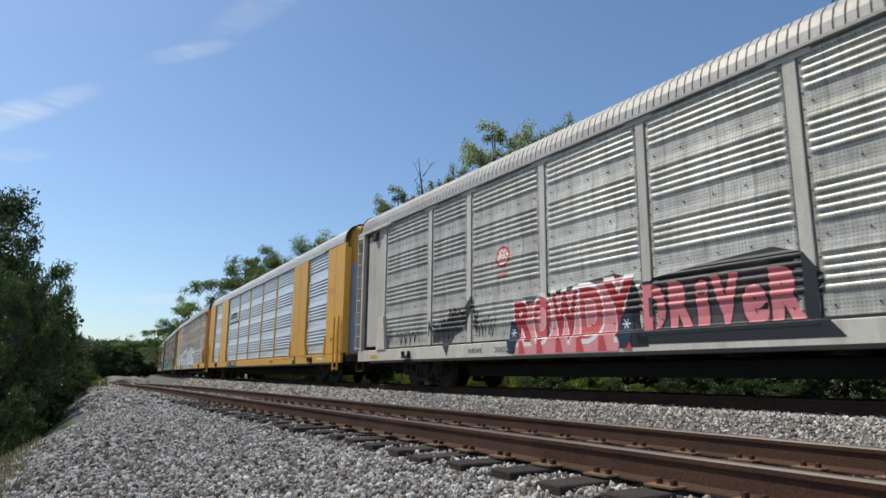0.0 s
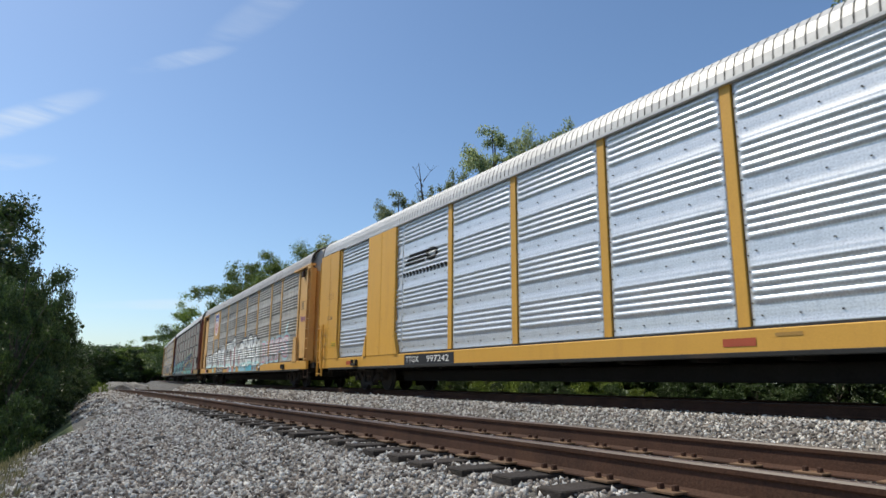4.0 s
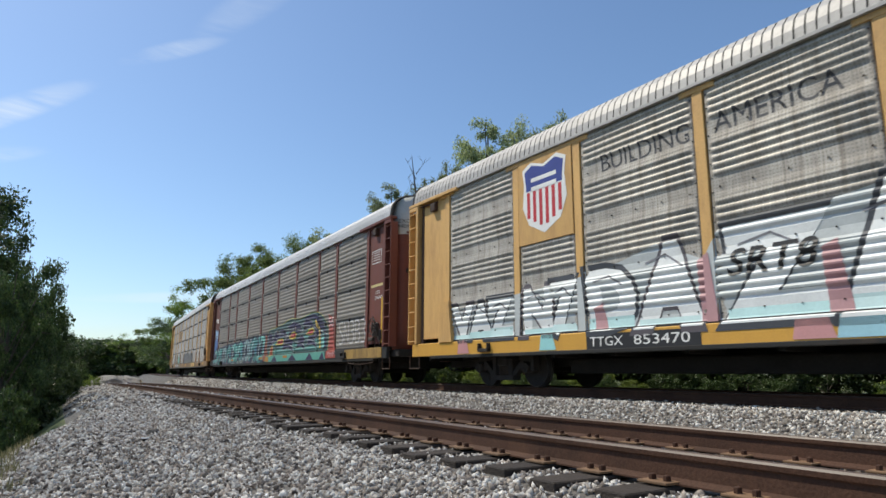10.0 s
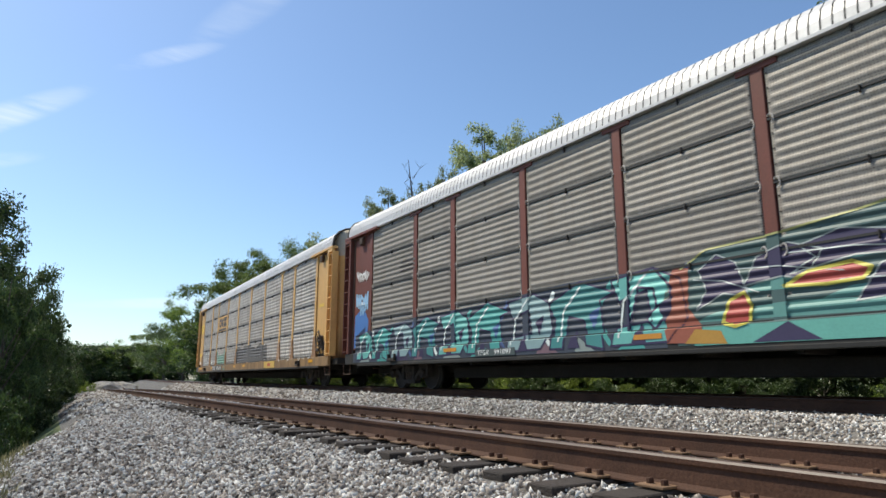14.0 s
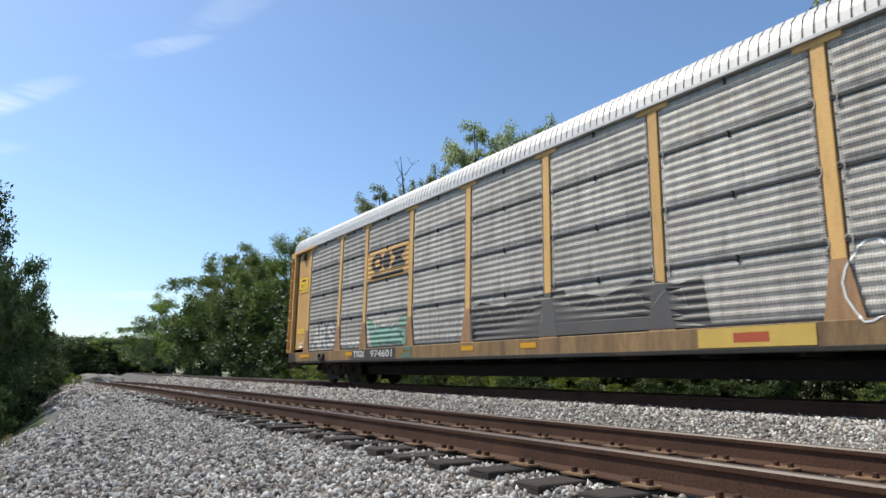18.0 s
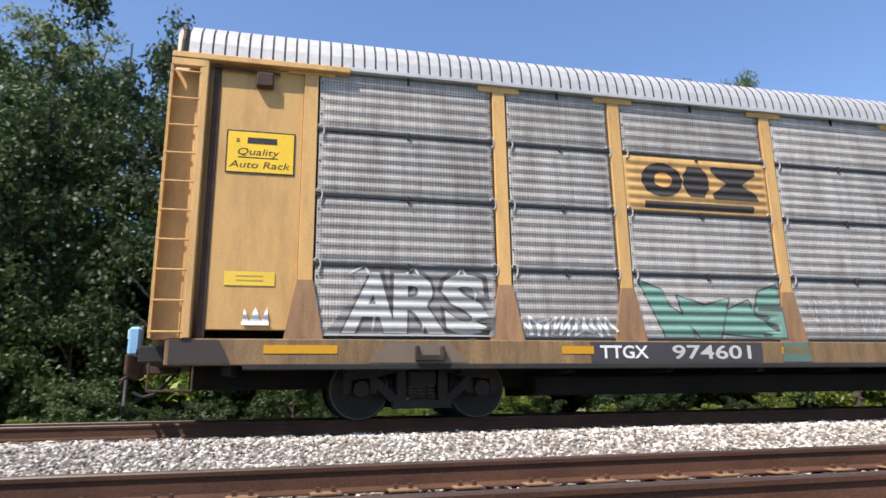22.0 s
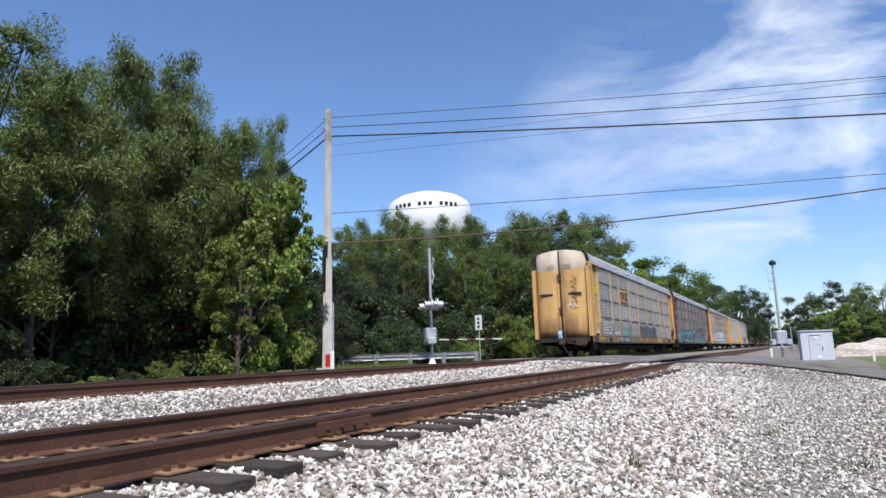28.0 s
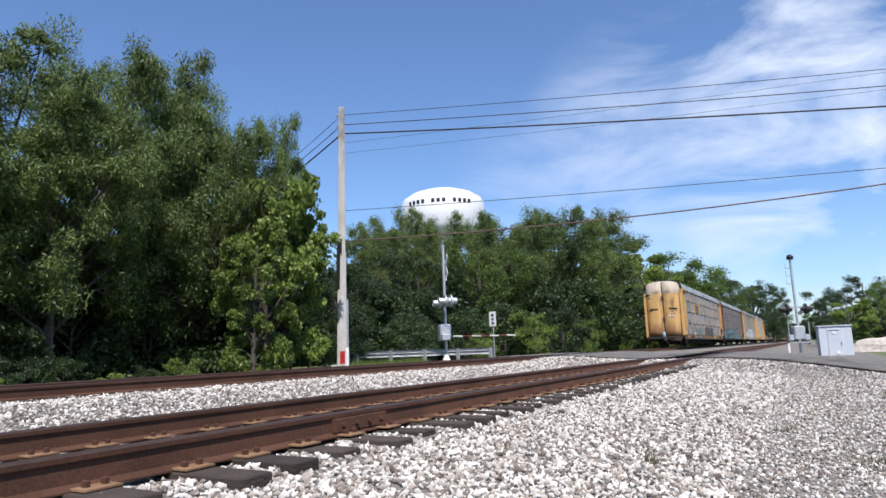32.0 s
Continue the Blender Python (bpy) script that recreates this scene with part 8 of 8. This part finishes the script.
def equipment_cabinet(x, y, z0):
    top = group_at("equipment_cabinet", pose(x, y, z0, 0, 0, 4))
    tagged(top, "pale grey metal signal equipment cabinet with a low roof", "cabinet")
    bm = bmesh.new()
    box(bm, -0.82, 0.82, -0.7, 0.7, 0.12, 1.98, 0.02)
    part("body", bm, M_CABINET, top)
    bm = bmesh.new()
    lo = [(-0.88, -0.76, 1.98), (0.88, -0.76, 1.98), (0.88, 0.76, 1.98), (-0.88, 0.76, 1.98)]
    hi = [(-0.88, -0.5, 2.02), (0.88, -0.5, 2.02), (0.88, 0.76, 2.02), (-0.88, 0.76, 2.02)]
    a, b = [bm.verts.new(v) for v in lo], [bm.verts.new((v[0] * 0.97, v[1], v[2] + 0.06)) for v in lo]
    bm.faces.new(b)
    for i in range(4):
        bm.faces.new((a[i], a[(i + 1) % 4], b[(i + 1) % 4], b[i]))
    part("roof", bm, M_CABINET, top)
    bm = bmesh.new()
    box(bm, -0.35, 0.4, 0.7, 0.73, 0.25, 1.85, 0.01)
    door = part("door", bm, M_CABINET, top)
    bm = bmesh.new()
    rod(bm, (-0.25, 0.73, 1.0), (-0.25, 0.78, 1.0), 0.02, seg=6)
    rod(bm, (-0.25, 0.78, 0.92), (-0.25, 0.78, 1.1), 0.015, seg=6)
    part("door_handle", bm, M_BLACKPAINT, door)
    for x0, z in ((0.05, 1.62), (-0.05, 0.5)):
        bm = bmesh.new()
        rod(bm, (x0, 0.7, z), (x0, 0.76, z), 0.1, seg=14)
        part("round_vent", bm, M_SIGNWHITE, top)
    bm = bmesh.new()
    box(bm, -0.2, 0.35, 0.732, 0.738, 1.72, 1.76)
    part("nameplate", bm, M_BLACKPAINT, top, "dark bar of lettering")
    bm = bmesh.new()
    box(bm, -0.3, 0.35, 0.732, 0.737, 1.22, 1.31)
    part("nameplate", bm, M_CABINET, top)
    for q in (-0.7, -0.2, 0.3, 0.7):
        bm = bmesh.new()
        box(bm, q - 0.06, q + 0.06, 0.55, 0.7, -0.2, 0.12)
        part("foot", bm, M_BLACKPAINT, top)


equipment_cabinet(-1.75, -44, -0.98)


def guard_rail():
    top = group_at("guard_rail")
    tagged(top, "galvanised steel guard rail on short posts beside the road", "guard rail")
    a, b = Vector((18.6, -25.6)), Vector((13.4, -29.6))
    for t0, t1 in ((0.0, 0.42), (0.42, 1.0)):
        bm = bmesh.new()
        p, q = a.lerp(b, t0), a.lerp(b, t1)
        d = (q - p).normalized()
        n = Vector((-d.y, d.x))
        prof = [(0, 0.38), (0.05, 0.44), (0.05, 0.5), (0, 0.54), (0.05, 0.58), (0.05, 0.64), (0, 0.7)]
        rows = [[bm.verts.new((c.x + n.x * o, c.y + n.y * o, z - 0.25)) for o, z in prof] for c in (p, q)]
        for i in range(6):
            bm.faces.new((rows[0][i], rows[0][i + 1], rows[1][i + 1], rows[1][i]))
        bmesh.ops.solidify(bm, geom=bm.faces, thickness=0.01)
        part("rail_beam", bm, M_GALV, top)
    for k in range(5):
        p = a.lerp(b, k / 4)
        bm = bmesh.new()
        box(bm, p.x - 0.07, p.x + 0.07, p.y - 0.07, p.y + 0.07, -0.8, 0.42)
        part("post", bm, M_GALV, top)


guard_rail()


def small_sign(x, y, z0, h):
    top = group_at("road_sign", pose(x, y, z0))
    tagged(top, "small white rectangular sign with dark marks on a thin post", "sign")
    bm = bmesh.new()
    rod(bm, (0, 0, 0), (0, 0, h), 0.025, seg=8)
    part("post", bm, M_GALV, top)
    bm = bmesh.new()
    box(bm, -0.22, 0.22, 0.03, 0.045, h - 0.75, h, 0.004, m=Matrix.Rotation(radians(-15), 4, "Z"))
    part("plate", bm, M_SIGNWHITE, top)
    for k in range(3):
        bm = bmesh.new()
        box(bm, -0.07, 0.07, 0.046, 0.05, h - 0.25 - k * 0.2, h - 0.12 - k * 0.2, m=Matrix.Rotation(radians(-15), 4, "Z"))
        part("lettering", bm, M_BLACKPAINT, top, "dark bar of lettering")


small_sign(13.6, -30.5, -0.35, 2.6)


def pole_marker(x, y, z0):
    top = group_at("cable_marker", pose(x, y, z0))
    tagged(top, "white concrete block and marker post with a red plate", "marker post")
    bm = bmesh.new()
    box(bm, -0.3, 0.3, -0.15, 0.15, -0.2, 0.35, 0.02)
    part("block", bm, M_CONCRETE, top)
    bm = bmesh.new()
    rod(bm, (-0.36, 0, -0.2), (-0.36, 0, 0.9), 0.07, seg=10)
    rod(bm, (-0.36, 0, 0.9), (-0.36, 0, 0.98), 0.07, 0.03, seg=10)
    part("post", bm, M_SIGNWHITE, top)
    bm = bmesh.new()
    box(bm, -0.27, -0.05, 0.02, 0.035, 0.38, 0.85, 0.004)
    part("plate", bm, M_REDPAINT, top)


pole_marker(15.25, -20.0, -0.4)


def water_tower(x, y):
    """White tank on a fluted column, far behind the trees."""
    top = group_at("water_tower", pose(x, y, 0))
    tagged(top, "large white water tower with dark lettering behind the trees", "water tower")
    bm = bmesh.new()
    prof = [(3.6, 28.6), (6.5, 29.2), (10.0, 30.4), (10.9, 31.6), (10.9, 38.6), (10.3, 39.8), (8.2, 41.2), (5.2, 42.2), (2.4, 42.7), (0.05, 42.9)]
    seg = 48
    rows = [[bm.verts.new((r * math.cos(2 * math.pi * k / seg), r * math.sin(2 * math.pi * k / seg), z)) for k in range(seg)] for r, z in prof]
    for a, b in zip(rows, rows[1:]):
        for k in range(seg):
            bm.faces.new((a[k], a[(k + 1) % seg], b[(k + 1) % seg], b[k]))
    part("tank", bm, M_TANK, top, smooth=True)
    bm = bmesh.new()
    rod(bm, (0, 0, -2), (0, 0, 29.5), 4.4, 3.6, seg=32)
    part("column", bm, M_TANK, top)
    face = math.atan2(-y, -x)
    for line, (z0, hgt, n) in enumerate(((39.0, 1.1, 13),)):
        for k in range(n):
            if k in (4, 8):
                continue
            a = face - 0.85 + k * 0.125
            bm = bmesh.new()
            c = Vector((10.93 * math.cos(a), 10.93 * math.sin(a), 37.6))
            box(bm, -0.03, 0.03, -0.42, 0.42, -0.5, 0.5, m=Matrix.Translation(c) @ Matrix.Rotation(a, 4, "Z"))
            part("lettering", bm, M_BLACKPAINT, top, "dark bars of lettering")


water_tower(166 * math.sin(radians(151.6)), 166 * math.cos(radians(151.6)))


def stone_heap(x, y, z, r, h, seed):
    rs = random.Random(seed)
    bm = bmesh.new()
    bmesh.ops.create_icosphere(bm, subdivisions=4, radius=1.0)
    for v in bm.verts:
        k = 1 + 0.22 * noise.noise(v.co * 2.5 + Vector((seed, 0, 0)))
        v.co = Vector((v.co.x * r * k, v.co.y * r * k, max(-0.2, v.co.z * h * k)))
    ob = link("gravel_mound", bm, M_HEAP)
    ob.matrix_basis = pose(x, y, z)
    tagged(ob, "low heap of pale crushed stone", "stone heap", group="stone heaps")


stone_heap(-6.5, -55, -1.1, 4.2, 1.5, 3)
stone_heap(-12, -52, -1.1, 4.5, 1.6, 5)
for x, y, r, h in ((6.0, 66, 1.5, 0.8), (7.6, 67, 1.3, 0.75)):
    stone_heap(x + 1, y, height(x + 1, y) - 0.1, r, h, int(x * 7))


def marker_stake(x, y, z, h, mat, label):
    bm = bmesh.new()
    box(bm, x - 0.05, x + 0.05, y - 0.03, y + 0.03, z, z + h, 0.01)
    tagged(link("marker_stake", bm, mat), label, "stake", group="marker stakes")


marker_stake(-3.9, -38.0, -1.2, 1.0, M_SIGNWHITE, "white marker stake beside the cabinet")
marker_stake(0.5, -37.3, -0.8, 0.95, M_SIGNWHITE, "white marker stake at the signal's foot")


def tie_fragment():
    """An old rotted tie, nearly buried in the stones of the shoulder. Its near-black colour paints in a trench's
    shadow.
    """
    bm = bmesh.new()
    r = random.Random(4)
    rings = []
    for k in range(9):
        w, t = 0.05 + r.uniform(-0.025, 0.02), 0.02 + r.uniform(-0.05, 0.03)
        if k in (0, 8):
            w, t = 0.02, 0.0
        y, c = -1.05 + k * 0.26, r.uniform(-0.03, 0.03)
        rings.append([bm.verts.new((x, y, z)) for x, z in ((c - w, -0.12), (c - w * 0.8, t), (c + w * 0.7, t + r.uniform(-0.02, 0.01)), (c + w, -0.12))])
    for p, q in zip(rings, rings[1:]):
        for i in range(4):
            bm.faces.new((p[i], p[(i + 1) % 4], q[(i + 1) % 4], q[i]))
    bmesh.ops.recalc_face_normals(bm, faces=bm.faces)
    ob = link("tie_fragment", bm, M_DARK)
    ob.matrix_basis = pose(1.4, 8.5, height(1.4, 8.5) + 0.02, 0, 0, -17)
    tagged(ob, "rotted railway tie sunk in the stones, blackened as a shadowed trench", "railway tie")


tie_fragment()


# ---- rail fastenings of the near track ----
def build_fastenings():
    bm = bmesh.new()
    box(bm, -0.17, 0.17, -0.1, 0.1, 0, 0.014, 0.003)
    plate = bpy.data.meshes.new("tie_plate")
    bm.to_mesh(plate)
    bm.free()
    plate.materials.append(material("sandy_rusted_plate", (0.2, 0.115, 0.06), 0.85, var=0.4, scale=8, fine=50, bump=0.2))
    bm = bmesh.new()
    box(bm, -0.02, 0.02, -0.014, 0.014, 0, 0.04, 0.004)
    spike = bpy.data.meshes.new("spike")
    bm.to_mesh(spike)
    bm.free()
    spike.materials.append(M_RAIL)
    top = group_at("rail_fastenings")
    tagged(top, "rusty tie plates and cut spikes holding the near rails", "rail fastenings", kind="structure")
    for s in TIES[X_NEAR]:
        if not -16 < s < 16:
            continue
        for side in (-0.5, 0.5):
            p, slope = on_track(X_NEAR + side * GAUGE, s, Z_NEAR - 0.172)
            ob = new("tie_plate", plate)
            ob.parent = top
            ob.matrix_basis = pose(p.x, p.y, p.z, 0, 0, -math.degrees(slope))
            for q, dy in ((-0.095, 0.05), (0.095, -0.05), (-0.095, -0.05)):
                k = new("spike", spike)
                k.parent = top
                k.matrix_basis = pose(p.x + q, p.y + dy, p.z + 0.006)
    bm = bmesh.new()
    p, _ = on_track(X_NEAR - 0.5 * GAUGE, -4.73, Z_NEAR)
    box(bm, p.x - 0.05, p.x - 0.012, p.y - 0.35, p.y + 0.35, Z_NEAR - 0.15, Z_NEAR - 0.045, 0.006)
    for k in range(4):
        rod(bm, (p.x - 0.075, p.y - 0.26 + k * 0.17, Z_NEAR - 0.095), (p.x - 0.04, p.y - 0.26 + k * 0.17, Z_NEAR - 0.095), 0.018, seg=6)
    ob = part("joint_bar", bm, M_RAIL, top)


build_fastenings()

# ---- what moves ----
def travel(t):
    """Place along the track of the middle of the last car."""
    drift = float(np.interp(t, (0, 6, 9, 12, 17, 20, 22), (1.31, 0.13, -0.03, -0.16, -0.24, -0.2, 0.0)))
    return -10.0 - 6.0 * (t - 21.6) + 0.45 * math.tanh((t - 21.7) / 0.9) + drift - 0.12 * max(0.0, t - 26)


def car_pose(s):
    (a, _), (b, _) = on_track(X_FAR, s - 10.15), on_track(X_FAR, s + 10.15)
    d = b - a
    return pose((a.x + b.x) / 2, (a.y + b.y) / 2, 0, 0, 0, -math.degrees(math.atan2(d.x, d.y)))


def motions():
    for i, car in enumerate(reversed(CARS)):
        walk(car, [(t, car_pose(travel(t) - 28.6 * i)) for t in range(33)])
    steps = [k / 10 for k in range(321)]
    turns = [(t, math.degrees((travel(t) - travel(0)) / 0.42)) for t in steps]
    for wheel, dy in WHEELS[:40]:
        walk(wheel, [(t, pose(0, dy, 0.42, -a)) for t, a in turns])


motions()
